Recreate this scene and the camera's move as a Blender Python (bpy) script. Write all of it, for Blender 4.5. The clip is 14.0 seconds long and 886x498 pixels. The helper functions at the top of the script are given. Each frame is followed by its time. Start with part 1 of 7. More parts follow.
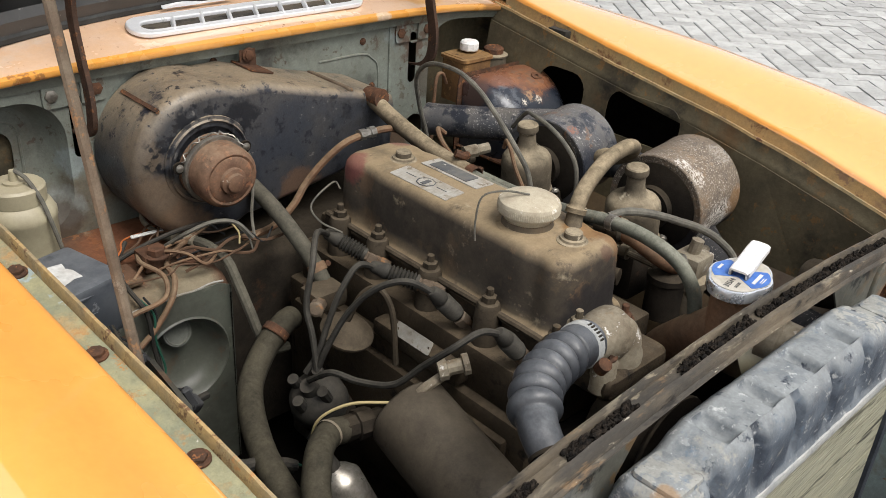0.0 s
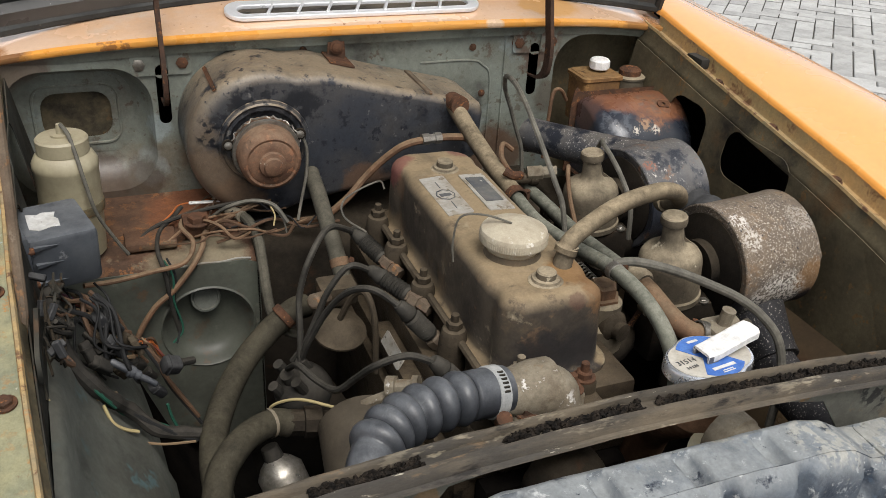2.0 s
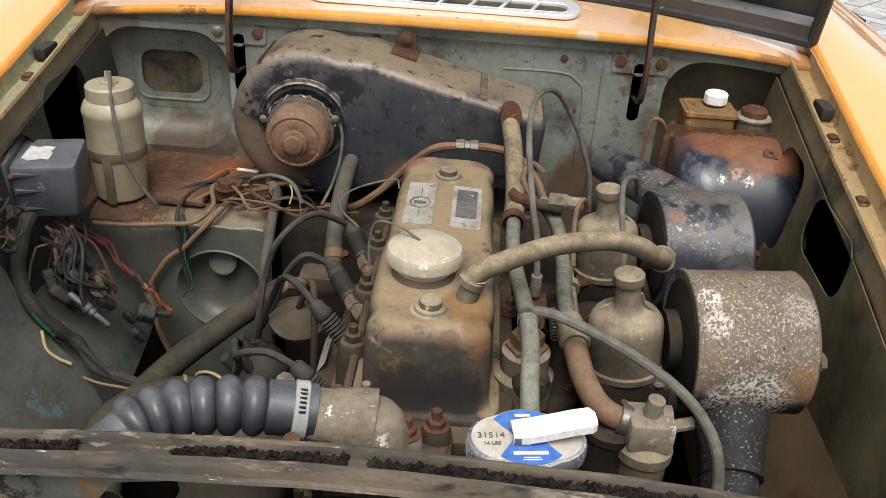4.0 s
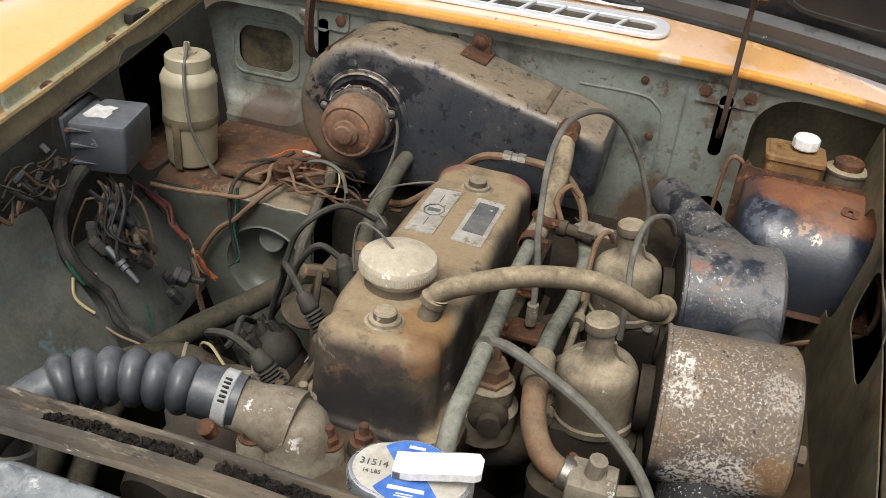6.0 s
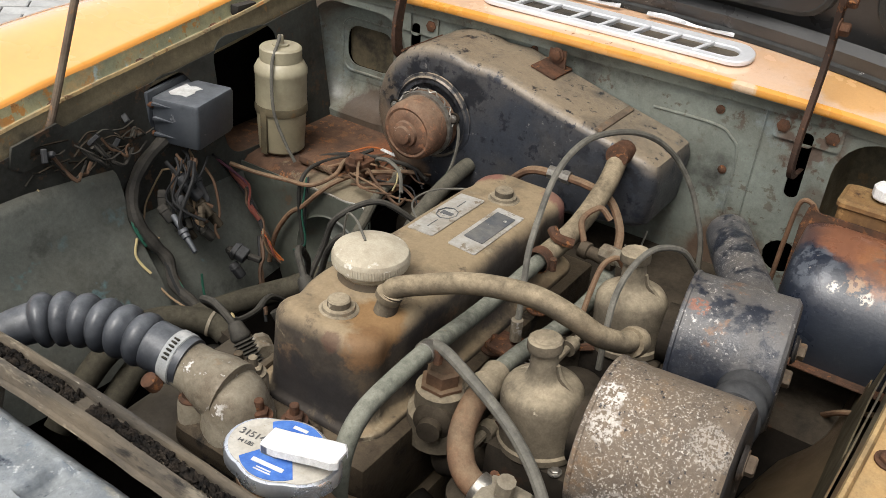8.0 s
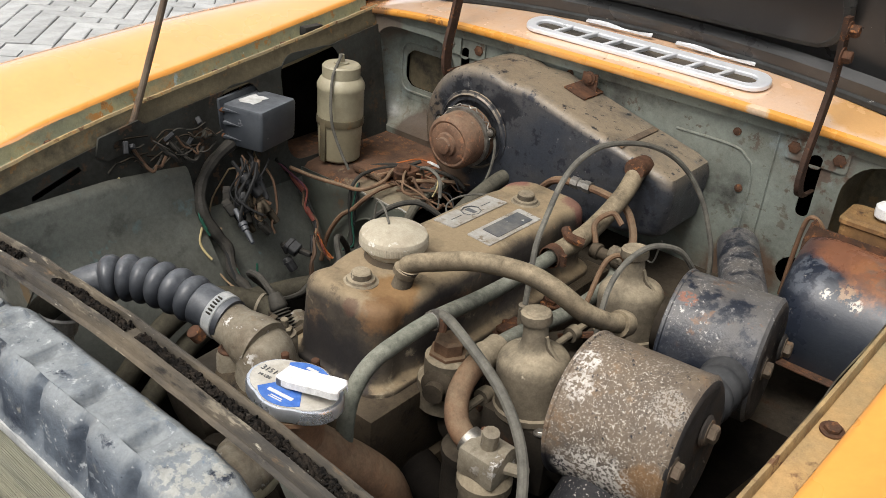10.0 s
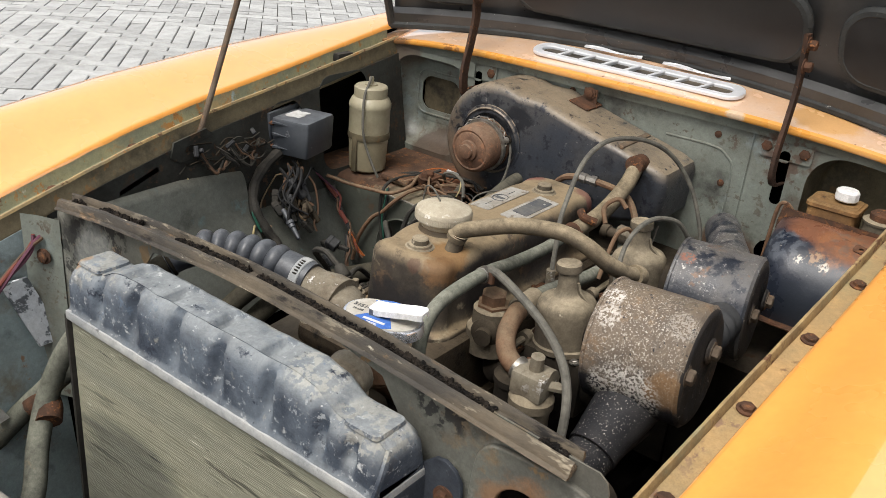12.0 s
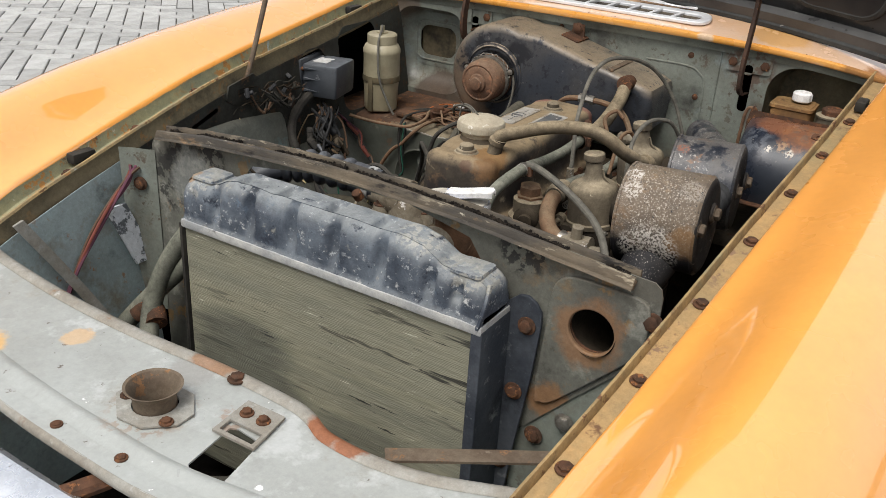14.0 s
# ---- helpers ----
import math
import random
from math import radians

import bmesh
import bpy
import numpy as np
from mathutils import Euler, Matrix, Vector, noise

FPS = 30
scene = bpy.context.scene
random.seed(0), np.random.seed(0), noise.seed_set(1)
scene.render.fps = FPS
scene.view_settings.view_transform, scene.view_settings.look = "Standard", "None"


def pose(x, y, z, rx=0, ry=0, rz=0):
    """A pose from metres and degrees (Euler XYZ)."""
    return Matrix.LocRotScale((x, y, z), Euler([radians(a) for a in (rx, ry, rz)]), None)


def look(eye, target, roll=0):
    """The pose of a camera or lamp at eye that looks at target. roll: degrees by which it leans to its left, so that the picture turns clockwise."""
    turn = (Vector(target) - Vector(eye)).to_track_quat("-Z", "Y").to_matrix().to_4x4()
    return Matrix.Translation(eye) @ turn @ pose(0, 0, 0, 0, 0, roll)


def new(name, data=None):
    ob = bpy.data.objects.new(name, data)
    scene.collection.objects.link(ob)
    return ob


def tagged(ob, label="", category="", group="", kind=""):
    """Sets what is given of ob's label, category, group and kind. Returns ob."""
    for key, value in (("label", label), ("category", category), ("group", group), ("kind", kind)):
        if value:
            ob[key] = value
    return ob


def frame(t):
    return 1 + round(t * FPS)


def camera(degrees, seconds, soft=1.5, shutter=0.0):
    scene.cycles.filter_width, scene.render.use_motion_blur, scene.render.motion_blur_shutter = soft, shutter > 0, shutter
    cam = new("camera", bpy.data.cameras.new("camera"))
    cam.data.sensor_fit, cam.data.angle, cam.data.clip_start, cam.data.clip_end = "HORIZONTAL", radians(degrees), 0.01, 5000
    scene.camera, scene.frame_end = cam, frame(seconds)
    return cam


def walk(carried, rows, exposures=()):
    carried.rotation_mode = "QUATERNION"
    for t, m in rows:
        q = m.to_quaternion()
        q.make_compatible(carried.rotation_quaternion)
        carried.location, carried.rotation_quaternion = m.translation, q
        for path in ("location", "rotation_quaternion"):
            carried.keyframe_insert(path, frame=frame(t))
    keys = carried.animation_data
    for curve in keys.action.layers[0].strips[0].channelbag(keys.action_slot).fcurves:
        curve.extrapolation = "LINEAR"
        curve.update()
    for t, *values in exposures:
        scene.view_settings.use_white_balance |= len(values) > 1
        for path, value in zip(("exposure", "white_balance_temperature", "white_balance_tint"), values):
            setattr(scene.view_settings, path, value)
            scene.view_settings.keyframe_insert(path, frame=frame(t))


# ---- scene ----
cam = camera(52.8, 14.0, soft=0.8)
PATH = [
    (0, (-0.7377, -0.5218, 1.2026), (0.5184, 0.7161, 0.2580), 3.89),
    (0.5, (-0.6799, -0.6445, 1.2153), (0.4641, 0.7091, 0.2879), 3.53),
    (1, (-0.5851, -0.6957, 1.2074), (0.4099, 0.7766, 0.2913), 3.23),
    (1.5, (-0.4987, -0.6674, 1.2072), (0.3487, 0.8781, 0.2613), 3.69),
    (2, (-0.4017, -0.6819, 1.2104), (0.2737, 0.9332, 0.2426), 3.48),
    (2.5, (-0.2748, -0.7092, 1.2041), (0.2236, 0.9709, 0.2407), 4.24),
    (3, (-0.1824, -0.7174, 1.1973), (0.1692, 0.9966, 0.2280), 5.47),
    (3.2, (-0.1379, -0.7114, 1.1913), (0.1309, 1.0171, 0.2221), 5.28),
    (5.3, (0.1667, -0.6236, 1.1963), (-0.1899, 1.0711, 0.1963), 4.37),
    (5.5, (0.1719, -0.6168, 1.1987), (-0.1984, 1.0691, 0.1886), 5.29),
    (6, (0.2121, -0.6033, 1.2047), (-0.2432, 1.0564, 0.1852), 5.86),
    (6.5, (0.2669, -0.5833, 1.2080), (-0.3026, 1.0402, 0.1872), 5.92),
    (7, (0.3174, -0.5526, 1.1986), (-0.3670, 1.0329, 0.1899), 6.25),
    (7.5, (0.3622, -0.5234, 1.1958), (-0.4264, 1.0108, 0.1841), 6.16),
    (7.7, (0.3835, -0.5102, 1.1992), (-0.4515, 0.9929, 0.1775), 5.72),
    (9.8, (0.5438, -0.5425, 1.2113), (-0.5473, 0.8339, 0.2540), 4.86),
    (10, (0.5398, -0.5659, 1.2081), (-0.5385, 0.8296, 0.2653), 5.20),
    (10.5, (0.5318, -0.6285, 1.2101), (-0.5193, 0.8166, 0.3127), 6.14),
    (11, (0.5516, -0.6792, 1.2108), (-0.5098, 0.7832, 0.3543), 5.82),
    (11.5, (0.5764, -0.7314, 1.2067), (-0.4850, 0.7402, 0.3663), 5.68),
    (12, (0.6018, -0.7895, 1.1981), (-0.4576, 0.6904, 0.3697), 5.40),
    (12.5, (0.6197, -0.8568, 1.1789), (-0.4296, 0.6403, 0.3668), 4.92),
    (13, (0.6303, -0.9317, 1.1711), (-0.4005, 0.5731, 0.3513), 4.04),
    (13.5, (0.6242, -1.0117, 1.1774), (-0.3634, 0.5069, 0.3305), 3.46),
    (14, (0.6206, -1.0819, 1.1833), (-0.3074, 0.4647, 0.3195), 3.51),
]
walk(cam, [(t, look(eye, target, roll)) for t, eye, target, roll in PATH], exposures=((0.0, 0.40), (1.5, 0.18), (3.0, 0.33), (5.5, 0.48), (7.5, 0.48), (10.5, 0.42), (12.0, 0.40), (13.0, 0.28), (14.0, 0.20)))

# ---- light ----
world = bpy.data.worlds.new("overcast_sky")
scene.world = world
world.use_nodes = True
wn = world.node_tree.nodes
sky = wn.new("ShaderNodeTexSky")
sky.sky_type, sky.sun_disc = "NISHITA", False
sky.sun_elevation, sky.sun_rotation = radians(60), radians(180)
sky.air_density, sky.dust_density, sky.ozone_density = 1.0, 6.0, 0.6
wn["Background"].inputs["Strength"].default_value = 0.115
cloud_cover = wn.new("ShaderNodeMix")  # thin even cloud over the clear sky
cloud_cover.data_type = "RGBA"
cloud_cover.inputs[0].default_value, cloud_cover.inputs[7].default_value = 0.6, (8.6, 8.75, 9.0, 1)
world.node_tree.links.new(sky.outputs[0], cloud_cover.inputs[6])
world.node_tree.links.new(cloud_cover.outputs[2], wn["Background"].inputs["Color"])
sun = new("sun", bpy.data.lights.new("sun", "SUN"))
sun.data.energy, sun.data.angle, sun.data.color = 2.5, radians(30), (1.0, 0.98, 0.95)
sun.matrix_world = look((0.0, -2.4, 5.03), (0, 0.1, 0.7))


# ---- materials ----
def material(name, base, other=None, blend=0.5, size=25.0, spot=None, spots=0.0, spot_size=120.0, dust=None, dusty=0.0,
             rough=0.6, metal=0.0, bump=0.15, bump_size=300.0, stretch=(1, 1, 1), vary=0.0, coat=0.0, settle=(-0.1, 0.8), more=(), grain=1.0, patchy=(0.25, 0.6), blots=(), gloss=None):
    """Paint, rubber or metal with broad stains, fine chips of a second stuff, and dust that has settled on what faces
    up.
    more: further patches, rows of (colour, amount, size, softness). blots: worn, stained or shade-darkened places with
    ragged edges, rows of (colour, middle, radius, strength, speckle size or 0)."""
    m = bpy.data.materials.new(name)
    m.use_nodes = True
    n, l = m.node_tree.nodes, m.node_tree.links
    b = n["Principled BSDF"]
    b.inputs["Roughness"].default_value, b.inputs["Metallic"].default_value = rough, metal
    b.inputs["Coat Weight"].default_value, b.inputs["Coat IOR"].default_value = coat, 2.0
    b.inputs["Specular IOR Level"].default_value = gloss if gloss is not None else 0.5 if rough < 0.5 or metal > 0.3 or coat else 0.12 if rough < 0.7 else 0.05
    at = n.new("ShaderNodeTexCoord")
    mp = n.new("ShaderNodeMapping")
    mp.inputs["Scale"].default_value = stretch
    l.new(at.outputs["Object"], mp.inputs["Vector"])

    def cloud(scale, detail=5.0, roughness=0.6, lo=0.4, hi=0.6, seed=0.0):
        t = n.new("ShaderNodeTexNoise")
        t.noise_dimensions = "4D"
        t.inputs["W"].default_value = seed
        t.inputs["Scale"].default_value, t.inputs["Detail"].default_value, t.inputs["Roughness"].default_value = scale, detail, roughness
        l.new(mp.outputs[0], t.inputs["Vector"])
        r = n.new("ShaderNodeMapRange")
        r.inputs[1].default_value, r.inputs[2].default_value = lo, hi
        l.new(t.outputs["Fac"], r.inputs[0])
        return r.outputs[0]

    def mix(fac, a, c):
        x = n.new("ShaderNodeMix")
        x.data_type = "RGBA"
        for socket, v in ((x.inputs[0], fac), (x.inputs[6], a), (x.inputs[7], c)):
            if isinstance(v, tuple):
                socket.default_value = (*v, 1)
            elif isinstance(v, float):
                socket.default_value = v
            else:
                l.new(v, socket)
        return x.outputs[2]

    def times(a, k):
        x = n.new("ShaderNodeMath")
        x.operation = "MULTIPLY"
        l.new(a, x.inputs[0])
        if isinstance(k, float):
            x.inputs[1].default_value = k
        else:
            l.new(k, x.inputs[1])
        return x.outputs[0]

    col = base
    if other:
        c = 0.5 + (0.5 - blend) * 0.3
        col = mix(cloud(size, 6.0, 0.65, c - 0.1, c + 0.1), col, other)
    if spot:
        c = 0.5 + (0.5 - spots) * 0.36
        chips = times(cloud(spot_size, 4.0, 0.7, c, c + 0.05), cloud(size * 0.6, 3.0, 0.5, 0.42, 0.55))
        col = mix(chips, col, spot)
    if dust:
        g = n.new("ShaderNodeNewGeometry")
        s = n.new("ShaderNodeSeparateXYZ")
        l.new(g.outputs["Normal"], s.inputs[0])
        r = n.new("ShaderNodeMapRange")
        r.inputs[1].default_value, r.inputs[2].default_value = settle
        l.new(s.outputs["Z"], r.inputs[0])
        col = mix(times(times(r.outputs[0], cloud(size * 1.5, 6.0, 0.7, *patchy)), dusty), col, dust)
    for k, (tint, amount, patch, soft) in enumerate(more):
        c = 0.5 + (0.5 - amount) * 0.36
        col = mix(cloud(patch, 8.0, 0.68, c, c + soft, 3.7 * (k + 1)), col, tint)
    for k, (tint, middle, radius, strength, specks) in enumerate(blots):
        away = n.new("ShaderNodeVectorMath")
        away.operation = "DISTANCE"
        l.new(at.outputs["Object"], away.inputs[0])
        away.inputs[1].default_value = middle
        torn = n.new("ShaderNodeMath")
        torn.operation = "MULTIPLY_ADD"
        l.new(cloud(0.9 / radius, 6.0, 0.7, 0.25, 0.75, 1.3 * k + 20), torn.inputs[0])
        torn.inputs[1].default_value = radius * 0.8
        l.new(away.outputs["Value"], torn.inputs[2])
        reach = n.new("ShaderNodeMapRange")
        reach.inputs[1].default_value, reach.inputs[2].default_value = radius * 1.5, radius * 1.2
        reach.inputs[4].default_value = strength
        l.new(torn.outputs[0], reach.inputs[0])
        mask = reach.outputs[0]
        if specks:
            mask = times(mask, cloud(specks, 3.0, 0.6, 0.47, 0.53, 2.1 * k + 40))
        col = mix(mask, col, tint)
    fine = n.new("ShaderNodeHueSaturation")
    l.new(cloud(bump_size * 0.5, 4.0, 0.7, 0.2, 0.8), r2 := n.new("ShaderNodeMapRange").inputs[0])
    shade = r2.node
    shade.inputs[3].default_value, shade.inputs[4].default_value = 1 - 0.24 * grain, 1 + 0.22 * grain
    grit = n.new("ShaderNodeMapRange")
    l.new(cloud(bump_size * 2.2, 3.0, 0.6, 0.3, 0.7), grit.inputs[0])
    grit.inputs[3].default_value, grit.inputs[4].default_value = (0.91, 1.09) if bump >= 0.1 else (0.97, 1.03)
    value = times(shade.outputs[0], grit.outputs[0])
    if bump < 0.05:
        shade.inputs[3].default_value, shade.inputs[4].default_value = 0.94, 1.05
    if vary:
        info = n.new("ShaderNodeObjectInfo")
        geo = n.new("ShaderNodeNewGeometry")
        add = n.new("ShaderNodeMath")
        add.operation = "ADD"
        l.new(info.outputs["Random"], add.inputs[0])
        l.new(geo.outputs["Random Per Island"], add.inputs[1])
        fr = n.new("ShaderNodeMath")
        fr.operation = "FRACT"
        l.new(add.outputs[0], fr.inputs[0])
        rr = n.new("ShaderNodeMapRange")
        rr.inputs[3].default_value, rr.inputs[4].default_value = 1 - vary, 1 + vary
        l.new(fr.outputs[0], rr.inputs[0])
        value = times(value, rr.outputs[0])
    l.new(value, fine.inputs["Value"])
    if isinstance(col, tuple):
        fine.inputs["Color"].default_value = (*col, 1)
    else:
        l.new(col, fine.inputs["Color"])
    l.new(fine.outputs[0], b.inputs["Base Color"])
    rg = n.new("ShaderNodeMapRange")
    rg.inputs[3].default_value, rg.inputs[4].default_value = max(0.05, rough - 0.15), min(1, rough + 0.15)
    l.new(cloud(size * 2, 4.0, 0.6, 0.3, 0.7), rg.inputs[0])
    l.new(rg.outputs[0], b.inputs["Roughness"])
    if bump:
        bp = n.new("ShaderNodeBump")
        bp.inputs["Strength"].default_value, bp.inputs["Distance"].default_value = bump, 0.002
        l.new(cloud(bump_size, 5.0, 0.7, 0.2, 0.8), bp.inputs["Height"])
        l.new(bp.outputs[0], b.inputs["Normal"])
    return m


ORANGE = material("orange_paint", (0.87, 0.385, 0.085), (0.85, 0.365, 0.075), 0.5, 2.5, rough=0.25, bump=0.012, bump_size=50, coat=1.0, more=[((0.88, 0.41, 0.10), 0.42, 1.8, 0.4)])
LIP = material("worn_ochre_flange", (0.36, 0.25, 0.115), (0.25, 0.20, 0.12), 0.5, 22, (0.14, 0.08, 0.045), 0.35, 60, rough=0.6, more=[((0.30, 0.31, 0.26), 0.25, 16, 0.05), ((0.40, 0.19, 0.07), 0.25, 30, 0.05)])
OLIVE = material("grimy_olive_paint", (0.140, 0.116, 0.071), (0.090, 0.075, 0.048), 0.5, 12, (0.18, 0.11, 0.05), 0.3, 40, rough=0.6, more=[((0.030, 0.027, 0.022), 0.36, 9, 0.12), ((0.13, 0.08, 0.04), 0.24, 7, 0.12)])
FOOT = material("grimy_green_panel", (0.088, 0.094, 0.076), (0.060, 0.062, 0.050), 0.5, 10, (0.10, 0.065, 0.04), 0.3, 40, rough=0.45, bump=0.08, more=[((0.025, 0.024, 0.021), 0.28, 12, 0.12), ((0.155, 0.155, 0.125), 0.22, 20, 0.08)])
# Pale from chalking and from the sky's reflection, mixed into the base colour.
COWL = material("faded_sheen_orange_paint", (0.82, 0.57, 0.40), (0.83, 0.50, 0.27), 0.4, 5, (0.30, 0.12, 0.04), 0.12, 60, rough=0.22, bump=0.03, coat=1.0, more=[((0.76, 0.58, 0.44), 0.40, 7, 0.12)], blots=[((0.40, 0.17, 0.05), (-0.545, 0.56, 0.845), 0.045, 0.85, 0), ((0.42, 0.18, 0.05), (0.480, 0.56, 0.845), 0.040, 0.85, 0), ((0.80, 0.44, 0.15), (0.285, 0.60, 0.875), 0.05, 0.8, 0)])
COWLLIP = material("chipped_orange_lip", (0.84, 0.37, 0.065), (0.82, 0.41, 0.11), 0.4, 8, (0.28, 0.13, 0.05), 0.16, 70, rough=0.3, bump=0.03, coat=1.0, blots=[((0.20, 0.10, 0.05), (-0.53, 0.55, 0.835), 0.060, 0.9, 0), ((0.30, 0.13, 0.05), (-0.38, 0.54, 0.848), 0.03, 0.8, 60), ((0.32, 0.15, 0.05), (0.455, 0.55, 0.838), 0.045, 0.85, 0), ((0.75, 0.60, 0.45), (0.17, 0.535, 0.860), 0.014, 0.8, 0)])
GUTTER = material("worn_gutter_paint", (0.300, 0.285, 0.170), (0.215, 0.220, 0.150), 0.5, 18, (0.36, 0.18, 0.06), 0.36, 45, rough=0.55, more=[((0.50, 0.28, 0.11), 0.26, 5, 0.12), ((0.30, 0.36, 0.36), 0.17, 14, 0.03), ((0.15, 0.08, 0.045), 0.22, 30, 0.05), ((0.52, 0.50, 0.42), 0.10, 60, 0.04)])
GUTTERB = material("scuffed_orange_gutter", (0.42, 0.27, 0.12), (0.30, 0.215, 0.11), 0.5, 14, (0.22, 0.14, 0.09), 0.4, 40, rough=0.5, more=[((0.25, 0.22, 0.12), 0.46, 4, 0.12), ((0.16, 0.09, 0.05), 0.28, 24, 0.06)])
LIPB = material("rusty_orange_flange", (0.34, 0.235, 0.11), (0.22, 0.155, 0.08), 0.5, 26, (0.13, 0.07, 0.04), 0.35, 60, rough=0.6, more=[((0.21, 0.19, 0.115), 0.44, 8, 0.08)])
BAY = material("grey_green_bay_paint", (0.185, 0.205, 0.176), (0.135, 0.144, 0.120), 0.5, 9, (0.085, 0.065, 0.045), 0.3, 50, (0.18, 0.15, 0.105), 0.5, rough=0.45, more=[((0.115, 0.075, 0.042), 0.40, 6, 0.18), ((0.185, 0.215, 0.205), 0.28, 14, 0.08), ((0.035, 0.033, 0.029), 0.30, 8, 0.14)], blots=[((0.085, 0.045, 0.026), (0.19, 0.555, 0.640), 0.055, 0.8, 0), ((0.09, 0.045, 0.027), (0.252, 0.555, 0.815), 0.045, 0.7, 60), ((0.07, 0.04, 0.025), (0.285, 0.555, 0.73), 0.030, 0.5, 0), ((0.30, 0.35, 0.35), (-0.335, 0.556, 0.73), 0.022, 0.6, 0), ((0.25, 0.28, 0.27), (-0.345, 0.57, 0.67), 0.03, 0.6, 0), ((0.062, 0.036, 0.023), (-0.42, 0.58, 0.640), 0.050, 0.8, 0), ((0.055, 0.034, 0.022), (-0.36, 0.57, 0.650), 0.035, 0.7, 0), ((0.10, 0.052, 0.03), (-0.50, 0.57, 0.835), 0.05, 0.6, 0)])
# About a quarter as bright as the bay paint, with dust and brown spots.
BAYDARK = material("dark_dirty_bay_paint", (0.048, 0.051, 0.045), (0.026, 0.026, 0.023), 0.5, 8, (0.07, 0.045, 0.03), 0.35, 40, (0.085, 0.07, 0.05), 0.4, rough=0.7)
# Near-black that puts the bay's deep shade into the colour of its surfaces.
DEEP = material("deep_shade_black", (0.006, 0.0055, 0.005), (0.011, 0.0095, 0.008), 0.5, 14, rough=0.9, bump=0.3, gloss=0.0)
FRONTBAY = material("blue_grey_bay_paint", (0.270, 0.340, 0.345), (0.215, 0.255, 0.250), 0.45, 7, (0.25, 0.15, 0.09), 0.2, 40, rough=0.45, more=[((0.17, 0.155, 0.12), 0.30, 9, 0.10), ((0.11, 0.13, 0.13), 0.25, 14, 0.1)])
SHELF = material("rusty_dirty_steel", (0.115, 0.066, 0.042), (0.070, 0.045, 0.032), 0.5, 16, (0.19, 0.090, 0.042), 0.4, 60, rough=0.85, bump=0.45, bump_size=160, more=[((0.045, 0.033, 0.026), 0.28, 9, 0.10), ((0.17, 0.135, 0.092), 0.20, 22, 0.06)], blots=[((0.22, 0.19, 0.13), (-0.285, 0.372, 0.625), 0.042, 0.8, 0), ((0.20, 0.17, 0.115), (-0.345, 0.365, 0.622), 0.030, 0.6, 0), ((0.18, 0.07, 0.035), (-0.30, 0.50, 0.63), 0.06, 0.6, 0)])
DUSTY = material("oily_dust_on_steel", (0.070, 0.058, 0.044), (0.035, 0.030, 0.025), 0.5, 16, (0.028, 0.025, 0.022), 0.35, 60, (0.33, 0.275, 0.19), 1.0, rough=0.85, bump=0.25, bump_size=220, settle=(-0.35, 0.9), more=[((0.15, 0.10, 0.06), 0.18, 26, 0.06), ((0.40, 0.35, 0.26), 0.14, 40, 0.05)])
COVER = material("dusty_stained_cover", (0.072, 0.060, 0.046), (0.042, 0.036, 0.030), 0.5, 14, (0.14, 0.09, 0.055), 0.3, 24, (0.252, 0.192, 0.118), 1.0, rough=0.6, bump=0.12, bump_size=160, settle=(0.15, 0.95), grain=0.6, patchy=(0.20, 0.5), more=[((0.150, 0.105, 0.062), 0.42, 12, 0.2), ((0.32, 0.27, 0.185), 0.20, 26, 0.12), ((0.045, 0.037, 0.032), 0.26, 28, 0.10)],
                 # Near-black blots on front and right side: undusted steel and painted-in shade.
                 blots=[((0.026, 0.024, 0.024), (-0.02, -0.055, 0.675), 0.042, 0.9, 0), ((0.026, 0.024, 0.024), (0.035, -0.055, 0.680), 0.036, 0.9, 0), ((0.20, 0.110, 0.045), (0.030, 0.012, 0.746), 0.028, 0.8, 0), ((0.17, 0.095, 0.045), (0.045, -0.012, 0.735), 0.022, 0.8, 0),
                        ((0.10, 0.055, 0.040), (0.020, -0.030, 0.738), 0.010, 0.6, 0), ((0.185, 0.065, 0.058), (-0.050, 0.335, 0.735), 0.026, 0.7, 0), ((0.16, 0.065, 0.058), (0.045, 0.345, 0.735), 0.022, 0.7, 0), ((0.028, 0.025, 0.024), (0.065, 0.06, 0.69), 0.045, 0.85, 0), ((0.034, 0.030, 0.028), (0.062, 0.20, 0.70), 0.05, 0.7, 0)])
CAPDUST = material("pale_dusty_cap", (0.42, 0.375, 0.285), (0.34, 0.295, 0.22), 0.5, 40, (0.70, 0.67, 0.60), 0.3, 90, rough=0.75, bump=0.15, grain=0.5)
OILY = material("oily_brown_casting", (0.026, 0.020, 0.014), (0.045, 0.034, 0.023), 0.5, 16, (0.012, 0.010, 0.009), 0.35, 40, (0.13, 0.10, 0.065), 0.7, rough=0.6, bump=0.35, more=[((0.075, 0.045, 0.026), 0.22, 18, 0.1), ((0.010, 0.009, 0.008), 0.3, 24, 0.08)])
OILCAN = material("dusty_brown_canister", (0.060, 0.050, 0.038), (0.046, 0.038, 0.029), 0.5, 14, (0.035, 0.028, 0.022), 0.3, 50, (0.11, 0.092, 0.066), 0.6, rough=0.6, bump=0.12, grain=0.6)
DARKDUST = material("oily_dark_steel", (0.012, 0.0105, 0.009), (0.024, 0.020, 0.016), 0.5, 18, dust=(0.085, 0.068, 0.047), dusty=0.5, rough=0.8, bump=0.3, more=[((0.05, 0.028, 0.017), 0.2, 22, 0.08)])
